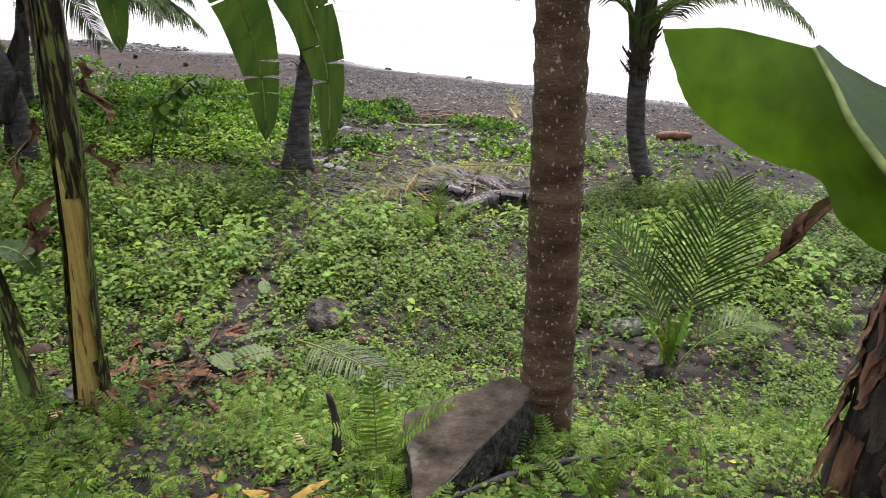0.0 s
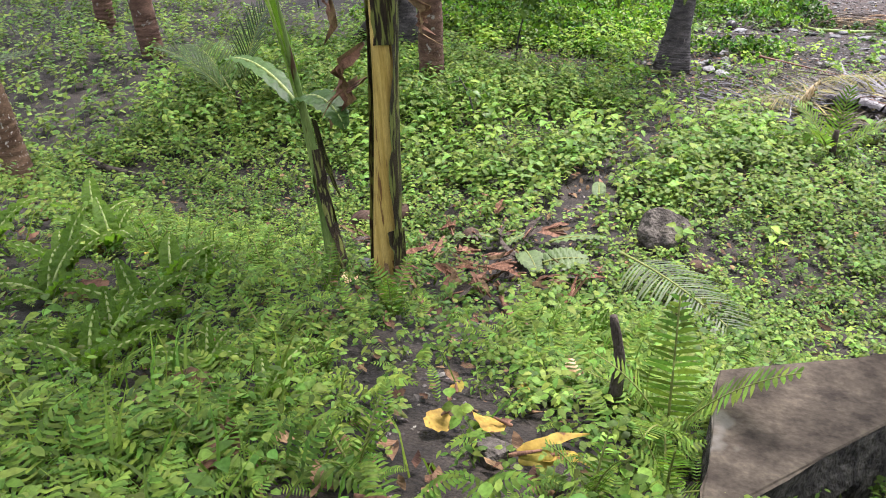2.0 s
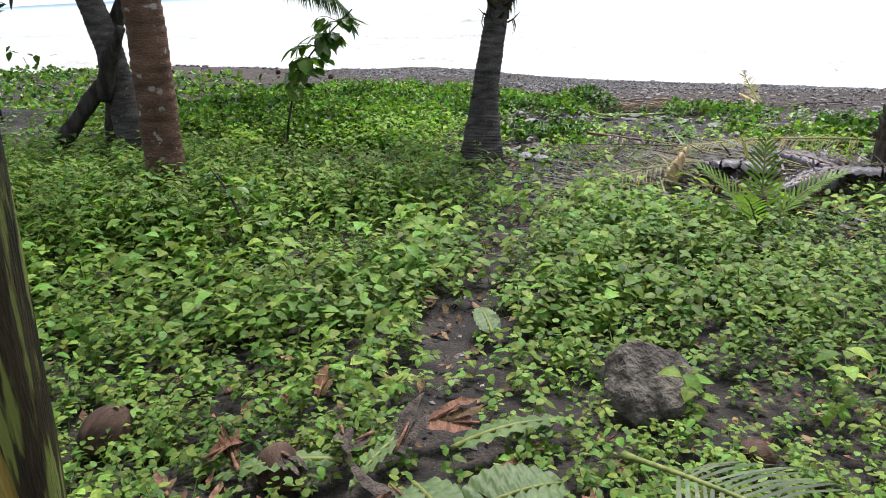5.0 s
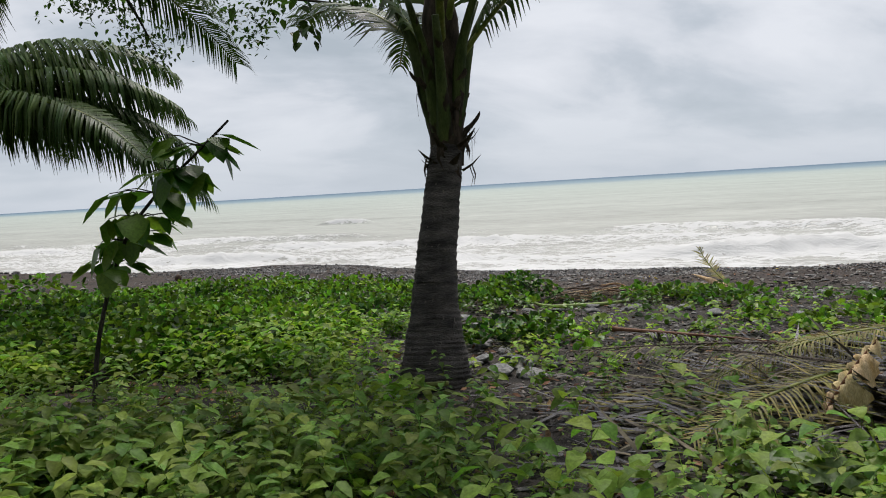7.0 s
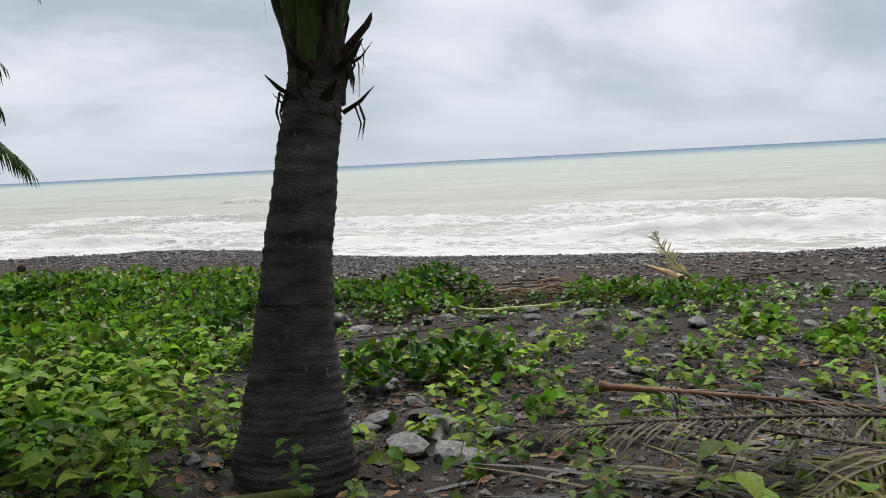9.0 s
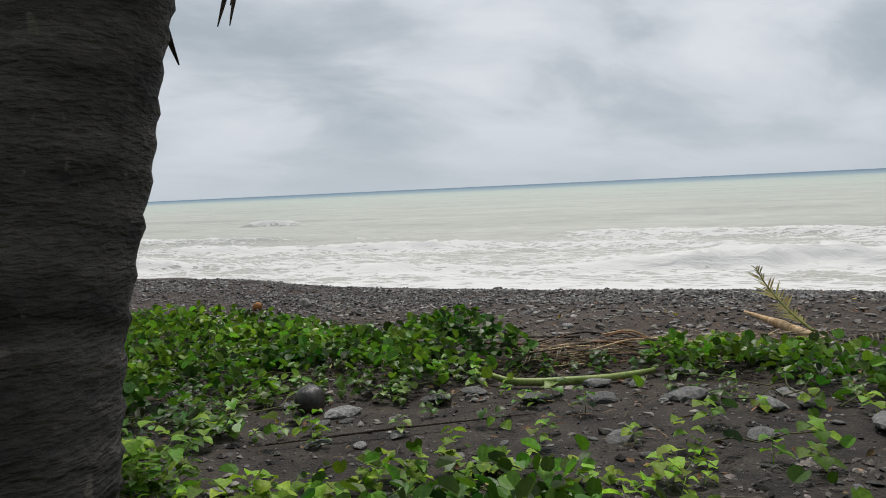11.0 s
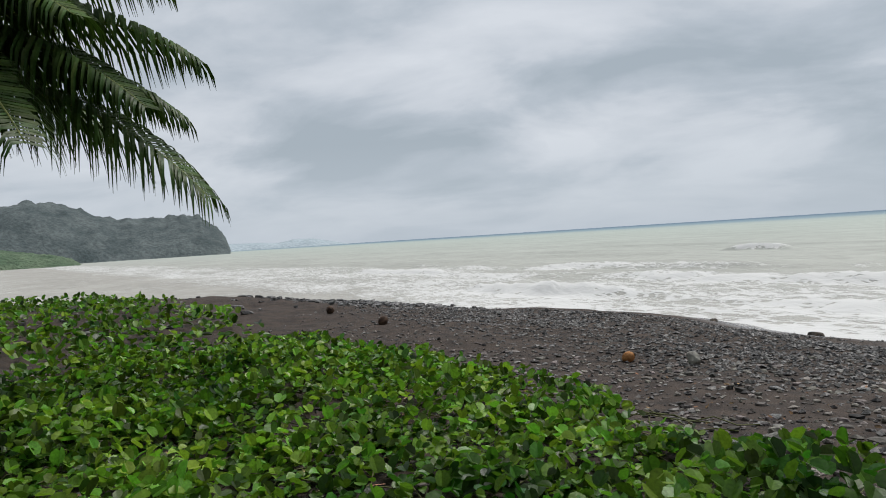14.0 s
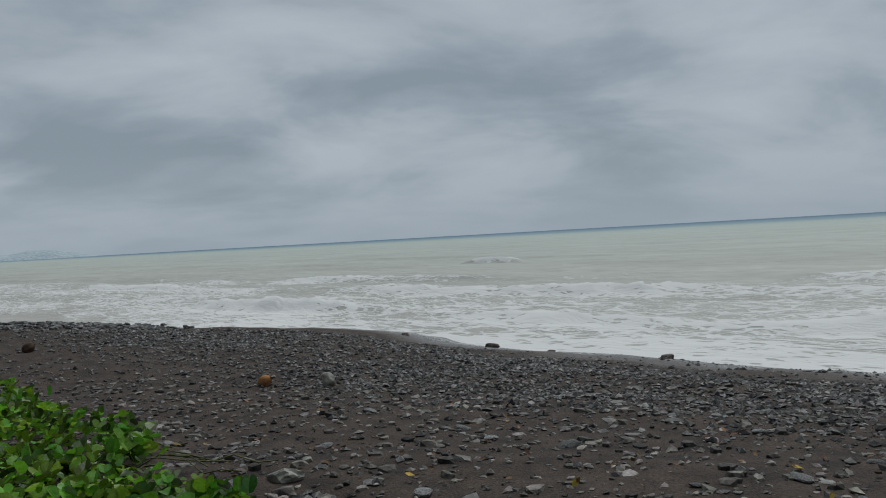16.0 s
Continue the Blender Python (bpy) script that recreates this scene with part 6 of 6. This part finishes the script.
SMALL = [sprig(9, 0.16, 0.055, 0.042, k) for k in range(5)] + [sprig(11, 0.25, 0.062, 0.036, k + 10) for k in range(3)]
BROAD = [sprig(7, 0.3, 0.098, 0.066, k + 20, 0.3, "fine") for k in range(6)]
TALL = [sprig(16, 0.5, 0.09, 0.05, k + 40, 0.35, True) for k in range(4)]
FINE = [sprig(11, 0.15, 0.046, 0.02, k + 60, 0.5) for k in range(4)] + [sprig(10, 0.12, 0.036, 0.026, k + 70, 0.3) for k in range(3)]
CREEPER = [sprig(6, 0.15, 0.085, 0.078, k + 80, 0.45, "fine") for k in range(5)]

x, y = sample(29000, -9, 6.5, 1.2, 17.5, lambda a, b: weed_cover(a, b) * (0.3 + 0.7 * ease(3.0, 6.0, b)))
near = (1.0 + 0.45 * wob(x, y, 1.1, 2) + 0.2 * ease(-3, -7, x)) * (0.65 + 0.35 * ease(3.5, 9, y))
plant_out("low_weeds", "dense low bright green weeds with small leaves", x, y, SMALL, rs.uniform(0.6, 1.3, len(x)) * near, [M_WEED], "weeds")
x, y = sample(6500, -28, -9, 2, 22, lambda a, b: 0.8 * weed_cover(a, b))
plant_out("low_weeds", "dense green undergrowth in the palm grove", x, y, SMALL, rs.uniform(1.3, 2.1, len(x)), [M_WEED], "weeds")
x, y = sample(2300, 6.5, 16, 1, 17.5, weed_cover)
plant_out("low_weeds", "dense green undergrowth beside the palms", x, y, SMALL, rs.uniform(1.3, 2.1, len(x)), [M_WEED], "weeds")
x, y = sample(10500, -5.8, 4, 1.2, 7.0, lambda a, b: weed_cover(a, b) * (0.35 + 0.65 * ease(-0.35, 0.25, wob(a, b, 4.7, 3) + 0.5 * wob(a, b, 8.9, 6))))
plant_out("low_weeds", "fine low weeds on the slope", x, y, FINE, rs.uniform(0.55, 1.35, len(x)), [M_WEED_FINE], "weeds")
x, y = sample(2600, -9, 7, -5.5, 1.2, lambda a, b: 0.85 * weed_cover(a, b))
plant_out("low_weeds", "low green weeds on the upper slope", x, y, SMALL, rs.uniform(0.9, 1.6, len(x)), [M_WEED], "weeds")
# taller broad-leaved weeds on the west side and round the young palm
x, y = sample(6200, -10, 5, 5.5, 17.2, lambda a, b: weed_cover(a, b) * np.maximum(ease(0.0, 0.4, wob(a, b, 0.8, 9) + 0.25), ease(-3.2, -5.0, a)) * ease(7, 10, b) * (1 - 0.5 * ease(11, 12.2, b)))
plant_out("broad_weeds", "taller weeds with broad soft green leaves", x, y, BROAD, rs.uniform(0.7, 1.5, len(x)), [M_WEED_DARK], "weeds", 0.3)
x, y = sample(3800, -11, -3.2, 6.5, 16.5, lambda a, b: weed_cover(a, b) * ease(-0.2, 0.4, wob(a, b, 0.7, 11)))
plant_out("tall_weeds", "knee-high leafy weeds in the grove", x, y, TALL, rs.uniform(0.7, 1.3, len(x)), [M_WEED], "weeds", 0.2)
x, y = sample(600, -5, 3.5, 1.4, 8, weed_cover)
plant_out("broad_weeds", "scattered glossy broad-leaved weeds", x, y, BROAD, rs.uniform(0.4, 0.75, len(x)), [M_WEED_DARK], "weeds", 0.35)

# small creeping fern among the nearest weeds
PINNA = []
for k in range(3):
    V, F = [], []
    for j in range(14):
        u = j / 13
        c = np.array([0, 0.42 * u, 0.22 * math.sin(1.9 * u) * (0.8 + 0.2 * k)])
        w = 0.085 * math.sin(math.pi * (0.12 + 0.85 * u)) + 0.01
        for sg in (-1, 1):
            o = len(V)
            V += [c + (0, -0.009, 0), c + (0, 0.008, 0), c + (sg * w * 0.65, 0.022 + 0.01 * k, 0.002), c + (sg * w * 0.6, 0.003, 0.002), c + (sg * w, 0.022 + 0.01 * k, -0.014)]
            F += [(o, o + 1, o + 2), (o, o + 2, o + 3), (o + 3, o + 2, o + 4)]
    PINNA.append((np.array(V), np.array(F)))
x, y = sample(7000, -5.8, 3.5, 1.3, 5.6, lambda a, b: (1 - 0.5 * ease(-2.8, -3.6, a)) * (0.3 + 0.7 * ease(-0.2, 0.4, wob(a, b, 1.6, 13))) * weed_cover(a, b))
plant_out("small_ferns", "low feathery fern fronds covering the slope", x, y, PINNA, 0.24 + 0.42 * rs.uniform(0, 1, len(x)) ** 1.6, [M_FERN], "ferns", 0.3, 0.03)
# bright broad plants at the edge of the vines
x, y = sample(2600, -8.0, -3.6, 12.2, 18.0, lambda a, b: (0.05 + 0.8 * ease(-0.1, 0.35, wob(a, b, 2.1, 3))) * (0.25 + 0.75 * ease(13.2, 15.5, b)) * (1 - np.exp(-(((a + 3.4) / 0.9) ** 2 + ((b - 14.6) / 1.0) ** 2))) * hollow(a, b))
plant_out("broad_weeds", "leafy bright green plants among the vines", x, y, BROAD, rs.uniform(0.55, 1.35, len(x)), [M_LUSH], "weeds", 0.35)
x, y = sample(46, -2.9, 2.2, 13.2, 16.2, lambda a, b: 0.8 + 0 * a)
plant_out("broad_weeds", "broad-leaved seedlings on the bare ground", x, y, BROAD, rs.uniform(0.6, 1.2, len(x)), [M_LUSH], "weeds", 0.3)
for cx, cy, n, big in ((-3.85, 13.72, 11, 1.25), (-4.35, 14.95, 9, 1.1), (-4.95, 13.65, 3, 0.9)):
    x, y = cx + rs.normal(0, 0.2, n), cy + rs.normal(0, 0.16, n)
    plant_out("broad_weeds", "leafy seedlings standing over dark litter", x, y, BROAD, rs.uniform(0.75, 1.2, n) * big, [M_LUSH], "weeds", 0.3)
x, y = sample(900, -6.4, -3.6, 13.0, 15.2, lambda a, b: 0.75 * (1 - hollow(a, b)))
plant_out("low_weeds", "thin creeping weeds in the shade", x, y, FINE, rs.uniform(0.4, 0.9, len(x)), [M_WEED_FINE], "weeds", 0.4)
# grass blades on the slope
BLADE = [(np.array([(-0.006, 0, 0), (0.006, 0, 0), (0.02 + 0.02 * k, 0.05, 0.16), (0.028 + 0.02 * k, 0.05, 0.16), (0.05 + 0.04 * k, 0.13, 0.22)]), np.array([(0, 1, 3), (0, 3, 2), (2, 3, 4)])) for k in range(3)]
x, y = sample(5200, -5.8, 3.6, 1.2, 6.5, lambda a, b: weed_cover(a, b) * ease(-0.1, 0.5, wob(a, b, 1.9, 17)))
plant_out("grass", "thin grass blades among the ferns", x, y, BLADE, rs.uniform(0.6, 1.4, len(x)), [M_FERN], "grass", 0.3)

# beach vine: notched round leaves on a low tangle of runners
VINE = np.array([(0, 0, 0), (-0.27, 0.0, 0.13), (-0.48, 0.34, 0.26), (-0.40, 0.76, 0.22), (-0.15, 1.02, 0.06), (0, 0.88, -0.06), (0.15, 1.02, 0.06), (0.40, 0.76, 0.22), (0.48, 0.34, 0.26), (0.27, 0.0, 0.13)])
VINE_F = np.array([(0, 2, 1), (0, 3, 2), (0, 5, 3), (3, 5, 4), (0, 7, 5), (5, 7, 6), (0, 8, 7), (0, 9, 8)])


def vines(name, label, n, box, size, cover):
    x, y = sample(n, *box, lambda a, b: cover(a, b) * (0.22 + 0.78 * ease(-0.35, 0.3, wob(a, b, 4.3, 3) + 0.6 * wob(a, b, 8.7, 5))))
    swell = 0.26 + 0.1 * wob(x, y, 1.1, 6) + 0.08 * wob(x, y, 2.7, 8)
    c = vine_cover(x, y)
    z = land(x, y) + np.clip(swell, 0.05, 0.42) * (0.35 + 0.65 * c) * rs.uniform(0.1, 1.25, len(x)) + 0.02
    pos = np.stack([x, y, z], -1)
    rot = spin(rs.uniform(0, 6.28, len(x)), rs.normal(0.4, 0.5, len(x)), rs.normal(0, 0.35, len(x)))
    me = strew(name, VINE, VINE_F, pos, rot, rs.uniform(0.6, 1.25, len(x)) * size, [M_VINE], smooth=False)
    return tagged(new(name, me), label, "vines", kind="stuff")


vines("beach_vines", "glossy green beach vines with notched round leaves", 84000, (-11, 3, 15.2, 27.6), 0.088, lambda a, b: np.where(vine_cover(a, b) > 0.45, vine_cover(a, b), 0.12 * vine_cover(a, b)))
vines("beach_vines", "green beach vines spreading along the shingle", 26000, (-40, -11, 20, 42), 0.15, vine_cover)
vines("beach_vines", "patches of beach vines on the sand", 3000, (3, 12, 14.5, 19), 0.11, vine_cover)

for y0, y1, n, leaf in ((14.8, 18.6, 3700, M_LUSH), (18.6, 22.5, 3800, M_VINE)):
    x, y = sample(n, -9, 5, y0, y1, lambda a, b: np.where(vine_cover(a, b) > 0.45, 0.25, 0.9 * vine_cover(a, b)))
    plant_out("beach_vines", "short vine shoots with rounded leaves", x, y, CREEPER, rs.uniform(0.7, 1.2, len(x)), [leaf], "vines", 0.3)

b = Build()
for _ in range(420):
    x0, y0 = rng.uniform(-9, 1), rng.uniform(15.5, 24)
    if float(vine_cover(x0, y0)) < 0.12:
        continue
    a = rng.uniform(0, 6.28)
    P = []
    for k in range(6):
        a += rng.uniform(-0.6, 0.6)
        x0 += 0.16 * math.cos(a); y0 += 0.16 * math.sin(a)
        P.append(at_land(x0, y0, 0.02 + rng.uniform(0, 0.1)))
    b.tube(P, 0.005, 4, caps=False)
tagged(new("vine_runners", b.mesh("vine_runners", [M_STEM])), "thin brown vine runners creeping over sand", "vines", kind="stuff")


# ---------- litter, shingle, stones ----------
ICO = bmesh.new()
bmesh.ops.create_icosphere(ICO, subdivisions=1, radius=1)
ICO_V = np.array([v.co for v in ICO.verts]); ICO_F = np.array([[v.index for v in f.verts] for f in ICO.faces])
ICO.free()
OCTA_V = np.array([(1, 0, 0), (0, 1, 0), (-0.9, 0.2, 0), (0.1, -1, 0), (0.1, 0, 0.9), (0, 0, -1)], float)
OCTA_F = np.array([(0, 1, 4), (1, 2, 4), (2, 3, 4), (3, 0, 4), (1, 0, 5), (2, 1, 5), (3, 2, 5), (0, 3, 5)])


def shingle_cover(x, y):
    s = off_shore(x, y)
    band = ease(-1.8, 1.0, s) * (1 - ease(3.0 + 2.0 * ease(-2, -8, x), 4.6 + 2.4 * ease(-2, -8, x), s))
    bare = 0.03 + 0.05 * ease(0, 0.5, wob(x, y, 1.9, 3))
    return np.clip(np.maximum(band * (0.55 + 0.45 * ease(-0.4, 0.4, wob(x, y, 0.8, 6))), bare), 0, 1)


def pebbles(name, label, n, box, lo, hi, cover, stone=M_PEBBLE, flat=1.0):
    x, y = sample(n, *box, cover)
    r = lo + (hi - lo) * rs.uniform(0, 1, len(x)) ** 2.6
    sz = np.stack([r * rs.uniform(0.8, 1.5, len(x)), r * rs.uniform(0.6, 1.1, len(x)), r * flat * rs.uniform(0.35, 0.8, len(x))], -1)
    pos = np.stack([x, y, land(x, y) + 0.35 * sz[:, 2]], -1)
    jag = np.clip(ICO_V * (1 + 0.26 * np.sin(ICO_V[:, :1] * 5 + ICO_V[:, 1:2] * 3)), -0.85, (0.95, 0.8, 0.62))
    form, faces = (jag, ICO_F) if hi > 0.055 else (OCTA_V, OCTA_F)
    me = strew(name, form, faces, pos, spin(rs.uniform(0, 6.28, len(x)), rs.normal(0, 0.22, len(x))), sz, [stone], smooth=False)
    return tagged(new(name, me), label, "pebbles", kind="stuff")


pebbles("shingle", "wet dark grey shingle of flat stones", 92000, (-14, 9, 20.5, 32.5), 0.014, 0.055, shingle_cover)
pebbles("shingle", "dark grey shingle bank along the shore", 14000, (-42, -14, 26, 52), 0.06, 0.16, shingle_cover)
pebbles("gravel", "loose dark gravel on the sand", 42000, (-12, 8, 14.0, 29), 0.008, 0.045, lambda a, b: 0.24 * (1 - 0.6 * vine_cover(a, b)), M_GRAVEL)
pebbles("gravel", "loose gravel on the trodden trail", 9000, (-4, 0.5, 1.6, 16.5), 0.006, 0.03, lambda a, b: np.exp(-(near_trail(a, b) / 0.3) ** 2), M_GRAVEL)

pebbles("gravel", "pale loose stones scattered on the sand", 4600, (-9, 7, 19.5, 28), 0.02, 0.065, lambda a, b: 0.9 - 0.7 * vine_cover(a, b), M_GRAVEL)
pebbles("gravel", "fine wet gravel on dark soil", 11000, (-6, 3, 15, 21), 0.006, 0.022, lambda a, b: 0.9 + 0 * a)
pebbles("gravel", "pale and dark gravel round the young palm", 9000, (-3.2, 3, 12.6, 17.5), 0.008, 0.04, lambda a, b: 0.75 + 0 * a, M_GRAVEL)
pebbles("flat_stones", "flat grey stones strewn over the dark sand", 1150, (-7, 6.5, 16, 27.5), 0.022, 0.085, lambda a, b: 0.75 - 0.6 * vine_cover(a, b), M_SCREE, 0.55)
FORMS = [lump(1, rng, (1.25, 0.85, 0.34), 0.35, 2, True).mesh("stone", [M_STONE], False) for _ in range(9)]
placed = 0
while placed < 300:
    x, y = rng.uniform(-6.5, 4.5), rng.uniform(14.6, 26.5)
    if rng.random() < 0.75 * float(vine_cover(x, y)) or (x + 3.35) ** 2 + (y - 15) ** 2 < 0.2:
        continue
    r = (0.03 + 0.09 * rng.random() ** 2.2) * (1 if y < 20 else 0.7)
    ob = new("stone", FORMS[placed % 9])
    ob.matrix_basis = Matrix.Translation(at_land(x, y, 0.22 * r)) @ pose(0, 0, 0, rng.uniform(-9, 9), rng.uniform(-9, 9), rng.uniform(0, 360)) @ Matrix.Diagonal((r, r, r, 1))
    tagged(ob, "flat grey beach stone lying on dark sand", "stone", "beach stones")
    placed += 1
for x, y, r in ((-2.85, 16.5, 0.17), (-2.5, 15.45, 0.16), (-2.75, 15.2, 0.14), (-2.05, 17.85, 0.13), (-2.9, 15.7, 0.13), (-2.45, 15.0, 0.15), (-2.2, 15.3, 0.1), (-2.6, 16.0, 0.1), (-1.5, 19.3, 0.14), (-1.0, 19.2, 0.12),
                (-1.2, 18.2, 0.1), (0.4, 17.95, 0.14), (-3.0, 19.3, 0.13), (-0.4, 19.0, 0.15), (-2.25, 19.55, 0.12), (-1.9, 19.75, 0.1), (-0.9, 19.75, 0.12), (-3.4, 19.75, 0.08), (0.0, 18.6, 0.13)):
    ob = new("stone", FORMS[rng.randrange(9)])
    ob.matrix_basis = Matrix.Translation(at_land(x, y, 0.22 * r)) @ pose(0, 0, 0, rng.uniform(-14, 14), rng.uniform(-14, 14), rng.uniform(0, 360)) @ Matrix.Diagonal((r, r, r, 1))
    tagged(ob, "large flat grey stone near the young palm", "stone", "beach stones")

# dead leaves and twigs
CURL = np.array([(0, 0, 0), (-0.25, 0.35, 0.1), (0, 0.4, 0.0), (0.25, 0.35, 0.12), (-0.15, 0.75, 0.05), (0.15, 0.75, 0.12), (0, 1.0, 0.15)])


def leaf_litter(name, label, n, box, size, material, cover):
    x, y = sample(n, *box, cover)
    pos = np.stack([x, y, land(x, y) + rs.uniform(0.01, 0.05, len(x))], -1)
    me = strew(name, CURL, LEAF_F, pos, spin(rs.uniform(0, 6.28, len(x)), rs.normal(0, 0.3, len(x)), rs.normal(0, 0.4, len(x))), rs.uniform(0.5, 1.3, len(x)) * size, [material])
    return tagged(new(name, me), label, "leaf litter", kind="stuff")


leaf_litter("leaf_litter", "brown dead leaves scattered under the weeds", 14000, (-7, 4.5, 1.4, 16.5), 0.085, M_DRYLEAF, lambda a, b: 0.5 + 0 * a)
leaf_litter("yellow_litter", "scattered yellow fallen leaves", 160, (-7, 4, 1.6, 24), 0.085, M_YELLOW, lambda a, b: 1 + 0 * a)
leaf_litter("yellow_litter", "yellow and brown dying vine leaves", 500, (-9, 2, 15.5, 25), 0.08, M_PALEDRY, lambda a, b: vine_cover(a, b))
leaf_litter("beach_litter", "dry brown leaf scraps on the sand", 1600, (-6, 6, 15.5, 26), 0.06, M_DRYLEAF, lambda a, b: 0.6 + 0 * a)


def crumpled_leaf(x, y, turn, L, w, material, label, up=0.05, rise=15):
    """A dead torn leaf: a stiff bent sheet with split, curling ends."""
    t = thing("fallen_banana_leaf", Matrix.Translation(at_land(x, y, up)) @ pose(0, 0, 0, rise, rng.uniform(-25, 25), turn), label, "fallen leaf", "fallen banana leaves")
    b, k = Build(), rng.uniform(0, 50)
    lobes = rng.randint(1, 3)
    for j in range(lobes):
        V, F, rows, cols = [], [], 8, 4
        spread, reach = radians((j - (lobes - 1) / 2) * rng.uniform(5, 15)), rng.uniform(0.5, 1.0)
        for i in range(rows):
            u = i / (rows - 1)
            half = w / lobes * (0.35 + 1.1 * math.sin(math.pi * min(1, 0.15 + 0.8 * u))) * (1 - u ** 5) * (1 + 0.5 * noise.noise(Vector((u * 6 + k, j * 3.1, 0))))
            for c in range(cols):
                v = c / (cols - 1) * 2 - 1
                p = Vector((v * half + (j - (lobes - 1) / 2) * w / lobes * 0.8, L * reach * u, 0))
                p = Vector((p.x * math.cos(spread) + p.y * math.sin(spread), p.y * math.cos(spread) - p.x * math.sin(spread), 0))
                p.z = 0.35 * half * v * v * math.cos(j + k) + 0.16 * L * math.sin(u * 2.6 + j + k) * u + 0.06 * L * noise.noise(Vector((v * 1.5 + k, u * 4, j)))
                V.append(p)
        for r in range(rows - 1):
            for c in range(cols - 1):
                F.append((r * cols + c, r * cols + c + 1, (r + 1) * cols + c + 1, (r + 1) * cols + c))
        b.add(V, F)
    part("blade", b, material, t)
    r = Build()
    r.tube([(0, -0.12 * L, 0.01), (0, 0, 0.012), (0, 0.3 * L, 0.02)], [0.008, 0.01, 0.004], 5)
    part("midrib", r, M_DRYLEAF, t)


def dead_banana_leaf(x, y, turn, L, w, material, label, up=0.1, rise=12, droop=25, fresh=False):
    t = thing("fallen_banana_leaf", Matrix.Translation(at_land(x, y, up)) @ pose(0, 0, 0, 0, rng.uniform(-15, 15), turn), label, "fallen leaf", "fallen banana leaves")
    blade, rib = banana_blade(L, w, rng, droop, rise, 0 if fresh else 4, 0.1 if fresh else 0.55, 0.0 if fresh else 0.9)
    part("blade", blade, material, t)
    part("midrib", rib, M_RACHIS if fresh else M_DRYLEAF, t)


for k in range(54):
    x, y = rng.gauss(-2.7, 0.5), rng.gauss(6.1, 0.55)
    crumpled_leaf(x, y, rng.uniform(0, 360), rng.uniform(0.16, 0.42), rng.uniform(0.02, 0.06), rng.choice((M_DRYLEAF, M_BFIBRE, M_BFIBRE, M_WOOD)), "torn brown dead banana leaf on the ground", rng.uniform(0.04, 0.16), rng.uniform(-5, 30))
for x, y, turn, L, w in ((-1.05, 2.35, -100, 0.3, 0.1), (-2.1, 5.9, -80, 0.4, 0.05), (-3.45, 5.55, 150, 0.3, 0.07), (-2.3, 5.5, 70, 0.4, 0.06), (-2.5, 5.3, 30, 0.3, 0.07), (-1.5, 2.2, 40, 0.22, 0.08), (-2.0, 2.6, 120, 0.22, 0.08), (-3.4, 3.0, 60, 0.22, 0.08)):
    crumpled_leaf(x, y, turn, L, w, M_DRYLEAF, "torn brown dead banana leaf on the ground", 0.07)
for x, y, turn, L, w in ((-2.3, 6.75, -60, 0.6, 0.16), (-2.15, 6.25, -55, 0.42, 0.3), (-2.4, 6.45, -140, 0.4, 0.26), (-2.75, 6.6, 110, 0.55, 0.14), (-2.3, 8.1, 20, 0.4, 0.16), (-2.5, 6.9, 160, 0.5, 0.1), (-1.3, 11.5, 60, 0.6, 0.3)):
    dead_banana_leaf(x, y, turn, L, w, M_WILT, "wilted green banana leaf lying on weeds", 0.12, 14, 34, True)
for x, y, turn, L, w in ((-0.95, 3.15, 100, 0.2, 0.04), (-0.8, 2.95, -60, 0.3, 0.05), (-0.72, 3.0, -75, 0.3, 0.035), (-1.3, 3.35, 30, 0.12, 0.035), (-1.2, 3.1, 170, 0.16, 0.04), (-1.1, 3.65, 200, 0.1, 0.035)):
    crumpled_leaf(x, y, turn, L, w, M_YELLOW, "yellowed banana leaf piece on the gravelly path", 0.09, 8)
crumpled_leaf(-3.28, 5.05, 200, 0.3, 0.05, M_PALEDRY, "pale yellow sheath scrap at the foot of a banana plant", 0.08, 8)
crumpled_leaf(-0.9, 3.9, 80, 0.28, 0.045, M_PALEDRY, "pale cream dry leaf standing beside a stick", 0.05, 70)
dead_banana_leaf(-0.95, 12.6, -100, 0.6, 0.35, M_PALEDRY, "yellow-brown dry leaf propped by the debris heap", 0.1, 70, 20)

for x, y, turn, L, w in ((0.3, 12.3, 70, 1.0, 0.3), (0.75, 12.1, 130, 0.9, 0.28), (0.9, 12.5, 40, 1.1, 0.3), (0.1, 12.75, -40, 0.9, 0.26), (1.3, 12.4, 100, 1.0, 0.3), (0.5, 12.8, 100, 1.1, 0.3), (1.1, 12.9, 60, 1.0, 0.28), (1.5, 12.1, 80, 0.9, 0.3)):
    dead_banana_leaf(x, y, turn, L, w, M_SPATHE, "dark rotting palm spathe on the debris heap", 0.34, 16, 36)
for x, y, turn, L, w in ((-1.2, 13.9, 60, 0.35, 0.16), (0.6, 11.4, 10, 0.4, 0.12), (-0.5, 14.6, 120, 0.4, 0.15), (0.9, 14.9, 30, 0.5, 0.2), (0.3, 15.4, 80, 0.4, 0.16)):
    dead_banana_leaf(x, y, turn, L, w, M_FROND_DRY, "pale grey dry leaf piece on bare ground", 0.06)
